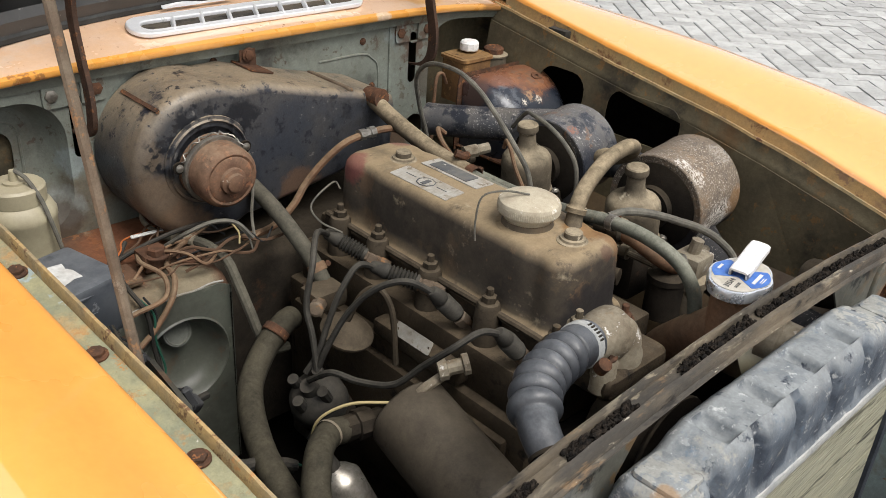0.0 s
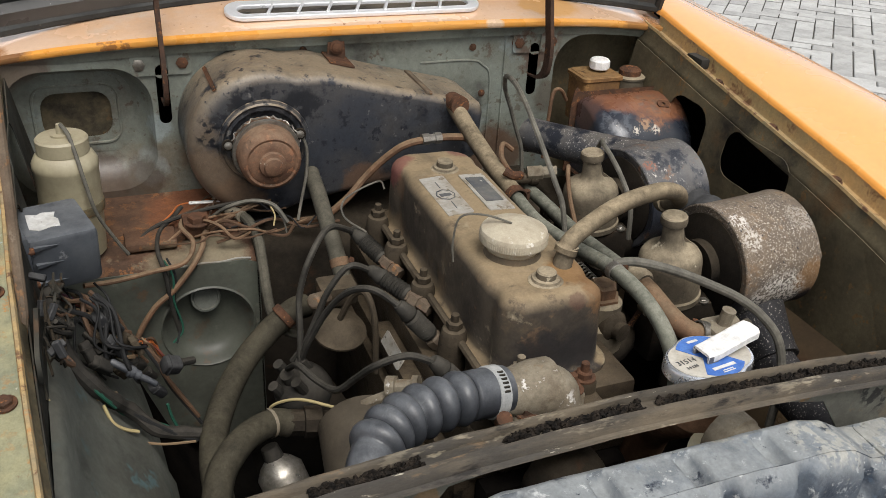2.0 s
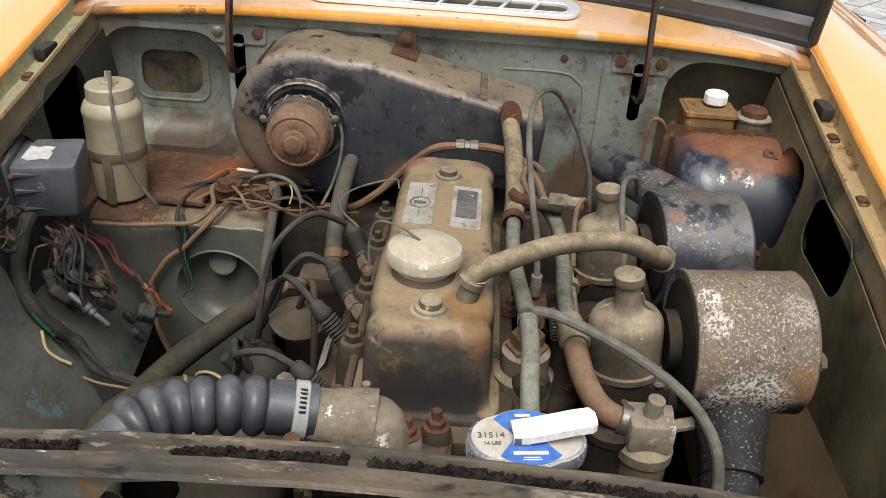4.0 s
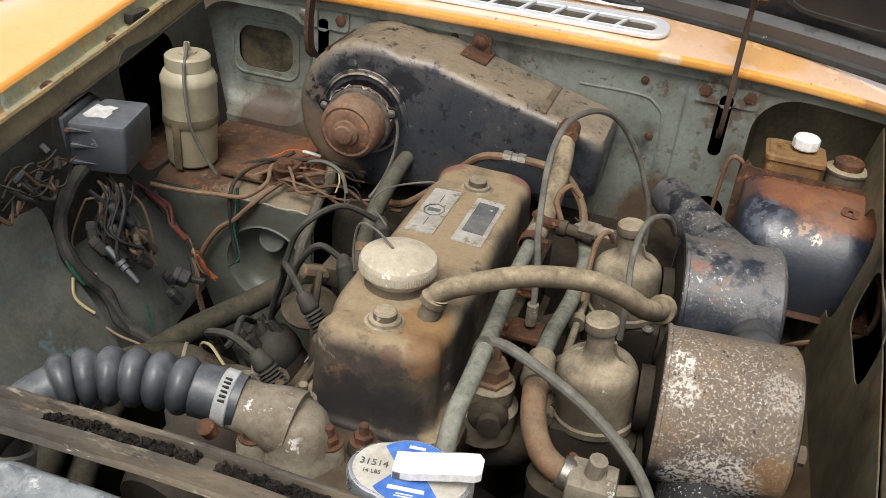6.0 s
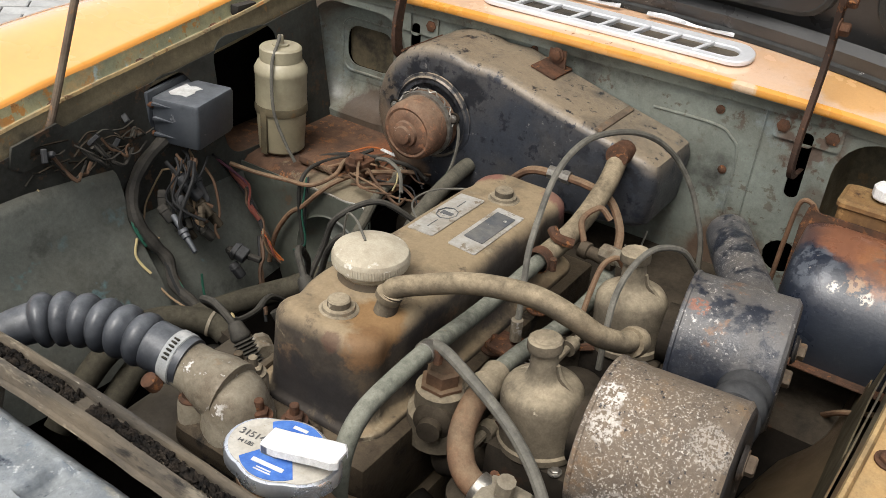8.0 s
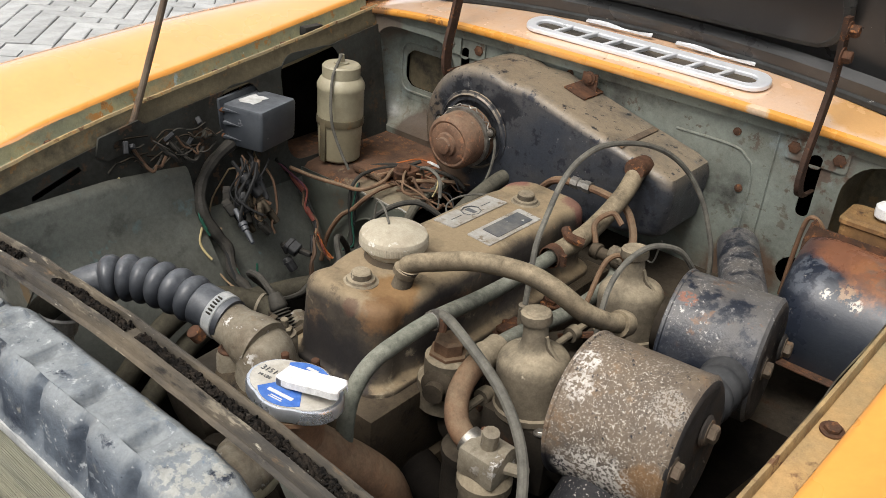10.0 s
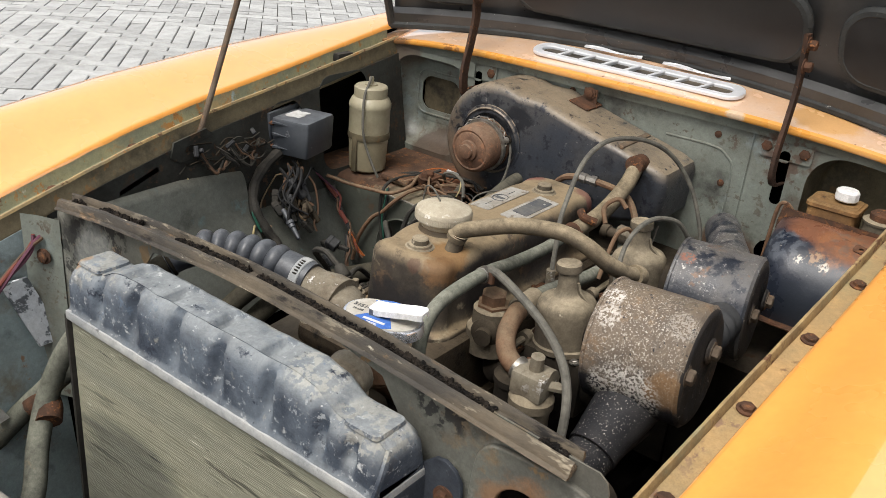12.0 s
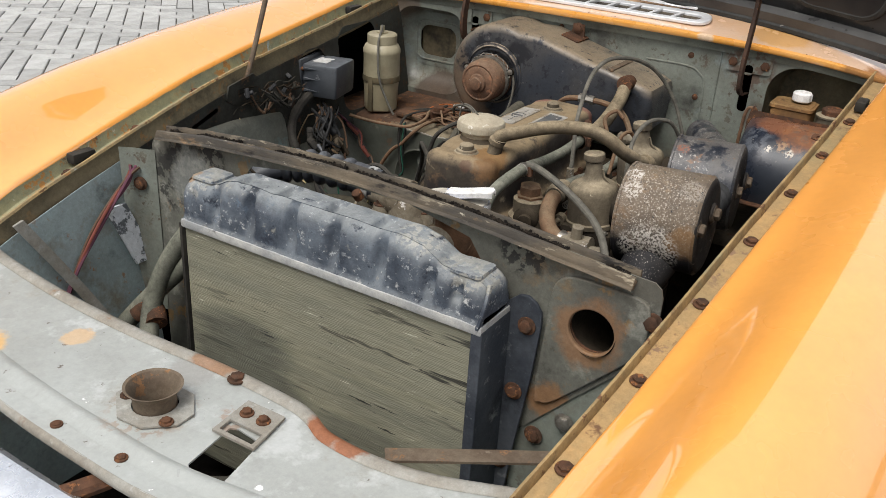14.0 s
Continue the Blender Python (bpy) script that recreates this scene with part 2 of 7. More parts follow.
GRIMYBROWN = material("grimy_brown_casting", (0.052, 0.041, 0.029), (0.033, 0.027, 0.020), 0.5, 22, (0.020, 0.017, 0.014), 0.3, 70, (0.135, 0.108, 0.075), 0.6, rough=0.7, bump=0.25, more=[((0.11, 0.062, 0.035), 0.22, 30, 0.10)])
BOOT = material("grimy_grey_boot", (0.036, 0.034, 0.030), (0.022, 0.021, 0.019), 0.5, 40, dust=(0.090, 0.082, 0.066), dusty=0.6, rough=0.6, bump=0.12)
HEATER = material("peeling_black_paint", (0.030, 0.034, 0.042), (0.048, 0.047, 0.047), 0.45, 9, (0.012, 0.012, 0.013), 0.45, 45, (0.22, 0.175, 0.12), 1.0, rough=0.42, bump=0.2, settle=(0.05, 0.75), patchy=(0.22, 0.5), more=[((0.052, 0.050, 0.048), 0.34, 10, 0.14), ((0.07, 0.05, 0.038), 0.16, 9, 0.12), ((0.016, 0.018, 0.025), 0.24, 17, 0.05), ((0.012, 0.013, 0.018), 0.30, 60, 0.05), ((0.13, 0.125, 0.115), 0.16, 75, 0.04)],
                  blots=[((0.135, 0.095, 0.062), (-0.285, 0.445, 0.700), 0.042, 0.8, 0), ((0.125, 0.080, 0.050), (-0.245, 0.440, 0.655), 0.040, 0.85, 0), ((0.13, 0.10, 0.07), (-0.292, 0.45, 0.765), 0.030, 0.7, 0), ((0.008, 0.009, 0.012), (-0.215, 0.44, 0.800), 0.030, 0.95, 55), ((0.008, 0.009, 0.012), (-0.265, 0.44, 0.765), 0.028, 0.95, 60), ((0.008, 0.009, 0.012), (-0.150, 0.44, 0.785), 0.028, 0.95, 60), ((0.13, 0.075, 0.045), (-0.06, 0.44, 0.665), 0.035, 0.7, 0)])
RUST = material("brown_rust", (0.115, 0.058, 0.035), (0.062, 0.039, 0.028), 0.5, 40, (0.24, 0.105, 0.045), 0.35, 130, rough=0.85, bump=0.4)
MOTOR = material("rusty_motor_case", (0.170, 0.098, 0.062), (0.110, 0.062, 0.042), 0.5, 34, (0.24, 0.115, 0.065), 0.35, 110, (0.24, 0.18, 0.125), 0.5, rough=0.75, bump=0.25, more=[((0.36, 0.30, 0.24), 0.12, 90, 0.03), ((0.05, 0.032, 0.024), 0.2, 40, 0.06)])
ARCH = material("grimy_wheel_arch_paint", (0.118, 0.128, 0.114), (0.076, 0.081, 0.071), 0.5, 7, (0.10, 0.17, 0.18), 0.2, 14, (0.11, 0.095, 0.07), 0.4, rough=0.5, more=[((0.025, 0.024, 0.022), 0.34, 9, 0.14)])
ARCHR = material("dusty_brown_arch", (0.105, 0.074, 0.042), (0.066, 0.046, 0.028), 0.5, 8, rough=0.38, gloss=0.5, more=[((0.050, 0.024, 0.015), 0.35, 10, 0.1)])
RUBBER = material("dusty_rubber", (0.115, 0.092, 0.062), (0.07, 0.058, 0.042), 0.5, 25, dust=(0.31, 0.25, 0.165), dusty=0.9, rough=0.8, bump=0.2, more=[((0.05, 0.043, 0.034), 0.12, 30, 0.04)])
GREENHOSE = material("dusty_greenish_hose", (0.095, 0.099, 0.078), (0.06, 0.06, 0.05), 0.5, 25, dust=(0.23, 0.23, 0.185), dusty=0.85, rough=0.75, bump=0.2, more=[((0.20, 0.165, 0.11), 0.24, 20, 0.08)])
DARKHOSE = material("dark_dusty_hose", (0.040, 0.036, 0.027), (0.026, 0.024, 0.019), 0.5, 25, dust=(0.088, 0.078, 0.054), dusty=0.6, rough=0.7, bump=0.15)
HOSEGREY = material("dull_olive_hose", (0.080, 0.076, 0.060), (0.055, 0.052, 0.042), 0.5, 25, dust=(0.115, 0.105, 0.080), dusty=0.7, rough=0.75, bump=0.2)
BLACKRUBBER = material("dark_rubber", (0.018, 0.018, 0.017), (0.032, 0.030, 0.026), 0.5, 25, dust=(0.065, 0.057, 0.046), dusty=0.6, rough=0.65)
DUSTPLUG = material("dusty_dark_plug", (0.030, 0.031, 0.033), (0.020, 0.020, 0.021), 0.5, 30, dust=(0.10, 0.10, 0.098), dusty=0.5, rough=0.6)
BELLOWS = material("blue_grey_rubber", (0.024, 0.027, 0.033), (0.036, 0.039, 0.045), 0.5, 36, dust=(0.135, 0.142, 0.150), dusty=0.75, rough=0.45, bump=0.1, settle=(0.0, 0.95), patchy=(0.3, 0.65), more=[((0.16, 0.165, 0.165), 0.16, 40, 0.08)])
CABLE = material("dusty_cable", (0.145, 0.136, 0.112), (0.092, 0.087, 0.074), 0.5, 40, rough=0.55, bump=0.1)
ALLOY = material("oxidised_alloy", (0.25, 0.22, 0.165), (0.155, 0.128, 0.092), 0.5, 30, (0.58, 0.56, 0.52), 0.22, 60, rough=0.6, metal=0.1, bump=0.25, more=[((0.50, 0.485, 0.45), 0.13, 40, 0.10), ((0.10, 0.075, 0.05), 0.30, 25, 0.10), ((0.20, 0.13, 0.07), 0.2, 18, 0.1)])
STEEL = material("dull_bare_steel", (0.36, 0.34, 0.30), (0.22, 0.20, 0.17), 0.5, 60, rough=0.4, metal=0.8)
CHROME = material("pitted_chrome", (0.74, 0.76, 0.79), (0.58, 0.60, 0.63), 0.4, 30, rough=0.3, metal=0.85, bump=0.05, grain=0.4, more=[((0.30, 0.28, 0.25), 0.16, 50, 0.05)])
SILVER = material("silver_alloy_casting", (0.84, 0.85, 0.86), (0.76, 0.77, 0.79), 0.4, 20, rough=0.38, metal=0.35, bump=0.02, grain=0.3)
FILTER = material("flaking_filter_paint", (0.150, 0.118, 0.088), (0.085, 0.074, 0.064), 0.45, 14, (0.50, 0.46, 0.40), 0.36, 420, dust=(0.20, 0.15, 0.10), dusty=0.4, rough=0.5, bump=0.3, settle=(-0.2, 0.9), more=[((0.235, 0.152, 0.085), 0.32, 20, 0.12), ((0.090, 0.080, 0.070), 0.26, 20, 0.06), ((0.60, 0.56, 0.50), 0.13, 330, 0.04), ((0.030, 0.030, 0.033), 0.24, 180, 0.04)],
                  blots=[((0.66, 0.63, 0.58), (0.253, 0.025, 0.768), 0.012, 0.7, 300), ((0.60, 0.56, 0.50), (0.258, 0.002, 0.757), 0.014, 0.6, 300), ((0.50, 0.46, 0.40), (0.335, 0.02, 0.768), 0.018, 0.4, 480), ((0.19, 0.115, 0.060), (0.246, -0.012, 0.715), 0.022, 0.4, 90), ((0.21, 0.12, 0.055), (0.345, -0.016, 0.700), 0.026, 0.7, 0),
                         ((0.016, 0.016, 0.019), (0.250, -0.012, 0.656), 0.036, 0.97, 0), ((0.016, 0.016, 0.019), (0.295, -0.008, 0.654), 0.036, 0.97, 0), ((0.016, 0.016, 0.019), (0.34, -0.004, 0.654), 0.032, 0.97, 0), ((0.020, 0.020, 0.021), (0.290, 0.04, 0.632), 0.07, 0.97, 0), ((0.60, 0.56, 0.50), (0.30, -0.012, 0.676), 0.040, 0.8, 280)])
FILTERSKIRT = material("black_flaking_neck", (0.018, 0.018, 0.020), (0.035, 0.033, 0.033), 0.5, 20, (0.40, 0.37, 0.33), 0.24, 420, rough=0.6, bump=0.25, more=[((0.10, 0.06, 0.035), 0.2, 24, 0.08)])
FILTEREND = material("grimy_filter_end", (0.030, 0.028, 0.027), (0.06, 0.050, 0.042), 0.5, 14, (0.40, 0.35, 0.29), 0.2, 140, rough=0.6, bump=0.2, more=[((0.12, 0.075, 0.045), 0.28, 12, 0.10)])
FILTERB = material("flaking_blue_black_paint", (0.042, 0.047, 0.058), (0.095, 0.092, 0.090), 0.5, 20, (0.55, 0.52, 0.48), 0.30, 260, dust=(0.15, 0.13, 0.105), dusty=0.45, rough=0.42, bump=0.25, settle=(0.1, 0.95), more=[((0.17, 0.095, 0.055), 0.24, 34, 0.05), ((0.016, 0.019, 0.027), 0.42, 24, 0.05), ((0.50, 0.47, 0.43), 0.13, 170, 0.04), ((0.16, 0.155, 0.15), 0.22, 60, 0.05)], blots=[((0.70, 0.60, 0.58), (0.263, 0.199, 0.760), 0.008, 1.0, 0), ((0.26, 0.09, 0.06), (0.275, 0.195, 0.757), 0.009, 0.9, 0), ((0.24, 0.09, 0.05), (0.258, 0.212, 0.758), 0.010, 0.8, 300), ((0.016, 0.019, 0.027), (0.27, 0.19, 0.70), 0.035, 0.8, 0)])
SERVO = material("rusty_servo_paint", (0.016, 0.020, 0.030), (0.030, 0.035, 0.044), 0.5, 10, (0.30, 0.28, 0.25), 0.14, 120, rough=0.33, bump=0.12, grain=0.8, more=[((0.055, 0.058, 0.062), 0.26, 22, 0.08)],
                 blots=[((0.20, 0.085, 0.042), (0.415, 0.440, 0.770), 0.060, 0.9, 0), ((0.19, 0.080, 0.042), (0.350, 0.452, 0.772), 0.050, 0.9, 0), ((0.24, 0.105, 0.048), (0.390, 0.408, 0.760), 0.040, 0.85, 60), ((0.10, 0.05, 0.035), (0.300, 0.45, 0.74), 0.03, 0.6, 0), ((0.11, 0.095, 0.080), (0.40, 0.425, 0.765), 0.03, 0.5, 120),
                        ((0.55, 0.50, 0.42), (0.348, 0.380, 0.734), 0.008, 0.85, 260), ((0.55, 0.50, 0.42), (0.380, 0.380, 0.733), 0.009, 0.85, 260), ((0.42, 0.26, 0.14), (0.366, 0.384, 0.742), 0.013, 0.6, 200), ((0.10, 0.11, 0.125), (0.322, 0.40, 0.74), 0.026, 0.6, 90)])
RESERVOIR = material("rusty_tan_reservoir", (0.215, 0.115, 0.048), (0.14, 0.078, 0.040), 0.5, 22, (0.30, 0.17, 0.07), 0.35, 60, (0.22, 0.15, 0.07), 0.6, rough=0.7, bump=0.2, more=[((0.06, 0.035, 0.022), 0.3, 30, 0.08)])
MAKER = material("worn_silver_plate", (0.40, 0.385, 0.35), (0.31, 0.285, 0.24), 0.5, 30, (0.20, 0.165, 0.12), 0.35, 70, rough=0.5, metal=0.15, bump=0.05, more=[((0.24, 0.20, 0.14), 0.36, 22, 0.08)])
BOTTLE = material("yellowed_plastic", (0.39, 0.35, 0.235), (0.30, 0.265, 0.175), 0.5, 14, dust=(0.36, 0.32, 0.23), dusty=0.5, rough=0.45, bump=0.05, grain=0.5, more=[((0.22, 0.185, 0.115), 0.30, 16, 0.16)], blots=[((0.20, 0.165, 0.10), (-0.45, 0.385, 0.655), 0.055, 0.6, 0)])
GREYBOX = material("dusty_grey_plastic", (0.034, 0.039, 0.047), (0.052, 0.057, 0.063), 0.5, 22, dust=(0.15, 0.16, 0.17), dusty=0.8, rough=0.45, bump=0.06, grain=0.5, more=[((0.030, 0.033, 0.040), 0.30, 20, 0.12), ((0.16, 0.165, 0.17), 0.14, 60, 0.05)])
LABEL = material("worn_pale_label", (0.60, 0.60, 0.58), (0.46, 0.45, 0.42), 0.4, 40, (0.22, 0.21, 0.19), 0.2, 130, rough=0.6, bump=0.05)
CAPFACE = material("cream_cap_face", (0.47, 0.445, 0.39), (0.40, 0.37, 0.31), 0.4, 50, (0.30, 0.25, 0.19), 0.2, 130, rough=0.5, bump=0.05)
FLAKED = material("flaking_white_paint", (0.62, 0.64, 0.66), (0.50, 0.53, 0.56), 0.5, 20, rough=0.6, more=[((0.12, 0.13, 0.14), 0.42, 45, 0.03)])
DARKPLATE = material("dark_print", (0.075, 0.08, 0.085), (0.14, 0.135, 0.125), 0.45, 50, rough=0.6, bump=0.05, more=[((0.42, 0.40, 0.35), 0.14, 60, 0.03)])
TANK = material("corroded_black_tank", (0.048, 0.058, 0.075), (0.11, 0.13, 0.155), 0.5, 18, (0.30, 0.32, 0.33), 0.26, 90, (0.25, 0.265, 0.265), 0.85, rough=0.55, bump=0.4, bump_size=140, settle=(0.1, 0.85), patchy=(0.22, 0.5), more=[((0.33, 0.32, 0.27), 0.20, 24, 0.08), ((0.030, 0.036, 0.050), 0.28, 34, 0.06), ((0.10, 0.145, 0.20), 0.22, 30, 0.12), ((0.46, 0.47, 0.46), 0.22, 60, 0.08), ((0.035, 0.042, 0.055), 0.16, 120, 0.06), ((0.50, 0.51, 0.50), 0.16, 120, 0.08)],
                blots=[((0.38, 0.36, 0.30), (-0.235, -0.281, 0.738), 0.036, 0.4, 90), ((0.37, 0.355, 0.30), (0.185, -0.281, 0.726), 0.036, 0.45, 90), ((0.30, 0.19, 0.10), (-0.252, -0.295, 0.733), 0.012, 0.7, 0), ((0.40, 0.39, 0.34), (0.11, -0.28, 0.744), 0.030, 0.6, 120)])
TANKSIDE = material("dark_blue_bracket", (0.030, 0.035, 0.044), (0.065, 0.072, 0.082), 0.5, 10, (0.24, 0.25, 0.25), 0.2, 60, rough=0.55, more=[((0.018, 0.020, 0.024), 0.35, 12, 0.12), ((0.20, 0.21, 0.21), 0.18, 24, 0.10)])
GREYLEAD = material("pale_solder_flange", (0.40, 0.40, 0.38), (0.26, 0.27, 0.27), 0.5, 20, rough=0.55, more=[((0.12, 0.12, 0.12), 0.2, 30, 0.05)])
CORE = material("bent_radiator_fins", (0.180, 0.180, 0.140), (0.235, 0.228, 0.168), 0.5, 5, (0.05, 0.05, 0.042), 0.3, 20, rough=0.7, metal=0.1, bump=0.3, bump_size=90, stretch=(0.22, 1, 2.6), more=[((0.29, 0.28, 0.19), 0.36, 9, 0.22), ((0.095, 0.10, 0.085), 0.34, 7, 0.16), ((0.025, 0.025, 0.022), 0.17, 60, 0.03), ((0.46, 0.45, 0.36), 0.16, 90, 0.04)], blots=[((0.055, 0.060, 0.055), (-0.16, -0.313, 0.43), 0.12, 0.6, 0), ((0.060, 0.064, 0.056), (0.05, -0.313, 0.36), 0.12, 0.5, 0)])
PANEL = material("bare_weathered_panel", (0.130, 0.132, 0.112), (0.088, 0.088, 0.076), 0.5, 9, (0.18, 0.115, 0.055), 0.35, 26, (0.20, 0.18, 0.14), 0.4, rough=0.5, bump=0.1, more=[((0.19, 0.115, 0.05), 0.32, 11, 0.14), ((0.22, 0.22, 0.19), 0.30, 16, 0.10), ((0.045, 0.042, 0.037), 0.3, 14, 0.12)],
                 blots=[((0.020, 0.020, 0.020), (-0.335, -0.237, 0.725), 0.040, 0.95, 70), ((0.020, 0.020, 0.020), (-0.29, -0.237, 0.735), 0.035, 0.95, 80), ((0.020, 0.020, 0.020), (-0.36, -0.237, 0.68), 0.045, 0.8, 60), ((0.025, 0.025, 0.025), (0.22, -0.237, 0.745), 0.035, 0.9, 80), ((0.26, 0.12, 0.045), (0.318, -0.238, 0.668), 0.044, 0.55, 0), ((0.24, 0.12, 0.05), (0.275, -0.238, 0.555), 0.03, 0.7, 0), ((0.28, 0.29, 0.27), (-0.31, -0.237, 0.69), 0.05, 0.5, 0)])
RAIL = material("dirty_rail", (0.120, 0.098, 0.070), (0.055, 0.050, 0.043), 0.5, 22, (0.30, 0.26, 0.19), 0.3, 60, rough=0.6, bump=0.3, stretch=(0.3, 1, 1), more=[((0.19, 0.125, 0.07), 0.25, 40, 0.08), ((0.36, 0.33, 0.26), 0.12, 120, 0.05), ((0.022, 0.020, 0.018), 0.34, 50, 0.08)])
SEAL = material("crumbling_black_foam", (0.012, 0.011, 0.010), (0.035, 0.028, 0.022), 0.4, 120, rough=0.95, bump=0.9, bump_size=260)
SLAM = material("grey_primer_panel", (0.355, 0.370, 0.350), (0.295, 0.305, 0.285), 0.5, 7, rough=0.4, bump=0.05, grain=0.5, more=[((0.25, 0.235, 0.19), 0.28, 8, 0.12), ((0.42, 0.435, 0.42), 0.34, 18, 0.08), ((0.75, 0.75, 0.73), 0.05, 38, 0.01), ((0.12, 0.10, 0.08), 0.12, 60, 0.02)],
                blots=[((0.62, 0.36, 0.10), (-0.245, -0.628, 0.632), 0.030, 0.75, 0), ((0.55, 0.36, 0.18), (-0.175, -0.552, 0.632), 0.018, 0.7, 0), ((0.24, 0.13, 0.06), (-0.004, -0.592, 0.632), 0.046, 0.45, 90), ((0.26, 0.13, 0.06), (0.075, -0.560, 0.632), 0.022, 0.5, 60), ((0.26, 0.13, 0.06), (0.165, -0.522, 0.632), 0.014, 0.6, 0), ((0.78, 0.78, 0.76), (0.165, -0.62, 0.632), 0.004, 1.0, 0), ((0.25, 0.24, 0.22), (-0.02, -0.52, 0.632), 0.03, 0.6, 0)])
SLAMEDGE = material("rusting_panel_edge", (0.30, 0.295, 0.265), (0.23, 0.21, 0.175), 0.5, 14, rough=0.55, bump=0.12, more=[((0.21, 0.115, 0.060), 0.24, 12, 0.08), ((0.36, 0.36, 0.33), 0.25, 25, 0.06)], blots=[((0.24, 0.085, 0.035), (0.165, -0.522, 0.635), 0.026, 0.9, 0), ((0.24, 0.09, 0.04), (0.20, -0.524, 0.635), 0.022, 0.9, 0), ((0.26, 0.13, 0.06), (-0.01, -0.50, 0.635), 0.03, 0.7, 0)])
CUP = material("dusty_brown_steel", (0.150, 0.118, 0.085), (0.105, 0.078, 0.056), 0.5, 26, (0.22, 0.12, 0.06), 0.35, 50, rough=0.65, bump=0.15, more=[((0.26, 0.22, 0.17), 0.2, 30, 0.08)])
BONNET = material("black_bonnet_inside", (0.036, 0.036, 0.036), (0.056, 0.056, 0.054), 0.5, 6, rough=0.35, bump=0.06, grain=0.5, more=[((0.09, 0.088, 0.084), 0.16, 14, 0.06), ((0.30, 0.29, 0.27), 0.06, 60, 0.03)])
# The pressed pockets, about half as bright as the sheet round them.
POCKET = material("dark_pocket", (0.016, 0.016, 0.017), (0.026, 0.026, 0.026), 0.5, 6, rough=0.4, bump=0.04, grain=0.5)
BONNETEDGE = material("worn_bonnet_edge", (0.050, 0.052, 0.050), (0.035, 0.036, 0.035), 0.5, 16, rough=0.5, bump=0.15, more=[((0.36, 0.35, 0.32), 0.10, 34, 0.04), ((0.11, 0.075, 0.05), 0.12, 24, 0.05)])
PAVER = material("grey_clay_paver", (0.39, 0.39, 0.375), (0.32, 0.318, 0.305), 0.5, 12, (0.45, 0.44, 0.42), 0.3, 80, rough=0.85, bump=0.3, vary=0.16)
SAND = material("joint_sand", (0.060, 0.056, 0.050), (0.095, 0.088, 0.076), 0.5, 10, rough=0.95)
COPPER = material("rusty_brown_pipe", (0.175, 0.098, 0.058), (0.115, 0.068, 0.044), 0.5, 40, dust=(0.22, 0.17, 0.11), dusty=0.6, rough=0.75, more=[((0.30, 0.13, 0.05), 0.12, 40, 0.05)])
HINGE = material("dark_rusted_strap", (0.070, 0.042, 0.030), (0.045, 0.032, 0.026), 0.5, 30, (0.15, 0.070, 0.035), 0.3, 110, rough=0.7, bump=0.3)
WHITE = material("white_paint_flake", (0.72, 0.71, 0.69), (0.60, 0.59, 0.56), 0.4, 80, rough=0.55)
BLUE = material("blue_print", (0.05, 0.13, 0.42), (0.08, 0.18, 0.46), 0.5, 90, rough=0.5)
WIRES = {c: material(c + "_wire", v, rough=0.55, bump=0.0) for c, v in
         (("black", (0.02, 0.02, 0.02)), ("green", (0.02, 0.075, 0.05)), ("yellow", (0.38, 0.31, 0.16)), ("red", (0.17, 0.055, 0.042)),
          ("brown", (0.09, 0.055, 0.035)), ("orange", (0.36, 0.11, 0.035)), ("blue", (0.035, 0.05, 0.07)), ("purple", (0.12, 0.05, 0.07)), ("tan", (0.20, 0.14, 0.085)))}


# ---- shapes ----
def part(name, bm, mat, parent=None, label="", smooth=35):
    """Links a bmesh (or mesh) as one mesh object under a thing or a part."""
    if isinstance(bm, bmesh.types.BMesh):
        me = bpy.data.meshes.new(name)
        bmesh.ops.recalc_face_normals(bm, faces=bm.faces)
        bm.to_mesh(me)
        bm.free()
    else:
        me = bm
    me.materials.clear()
    me.materials.append(mat)
    if smooth:
        me.shade_smooth()
        me.set_sharp_from_angle(angle=radians(smooth))
    ob = new(name, me)
    if parent:
        ob.parent = parent
    if label:
        ob["label"] = label
    return ob


def thing(name, label, category, at=(0, 0, 0), group="", kind=""):
    """An Empty that holds a thing's parts; parts are given in world metres and moved under it."""
    ob = new(name)
    ob.empty_display_size = 0.02
    return tagged(ob, label, category, group, kind)


def spline(points, steps=8):
    """A smooth line through the points."""
    p = [Vector(q) for q in points]
    if len(p) == 2:
        return p
    p = [2 * p[0] - p[1]] + p + [2 * p[-1] - p[-2]]
    out = []
    for i in range(1, len(p) - 2):
        a, b, c, d = p[i - 1:i + 3]
        for k in range(steps):
            t = k / steps
            out.append(0.5 * (2 * b + (c - a) * t + (2 * a - 5 * b + 4 * c - d) * t * t + (3 * b - a - 3 * c + d) * t ** 3))
    return out + [p[-2]]


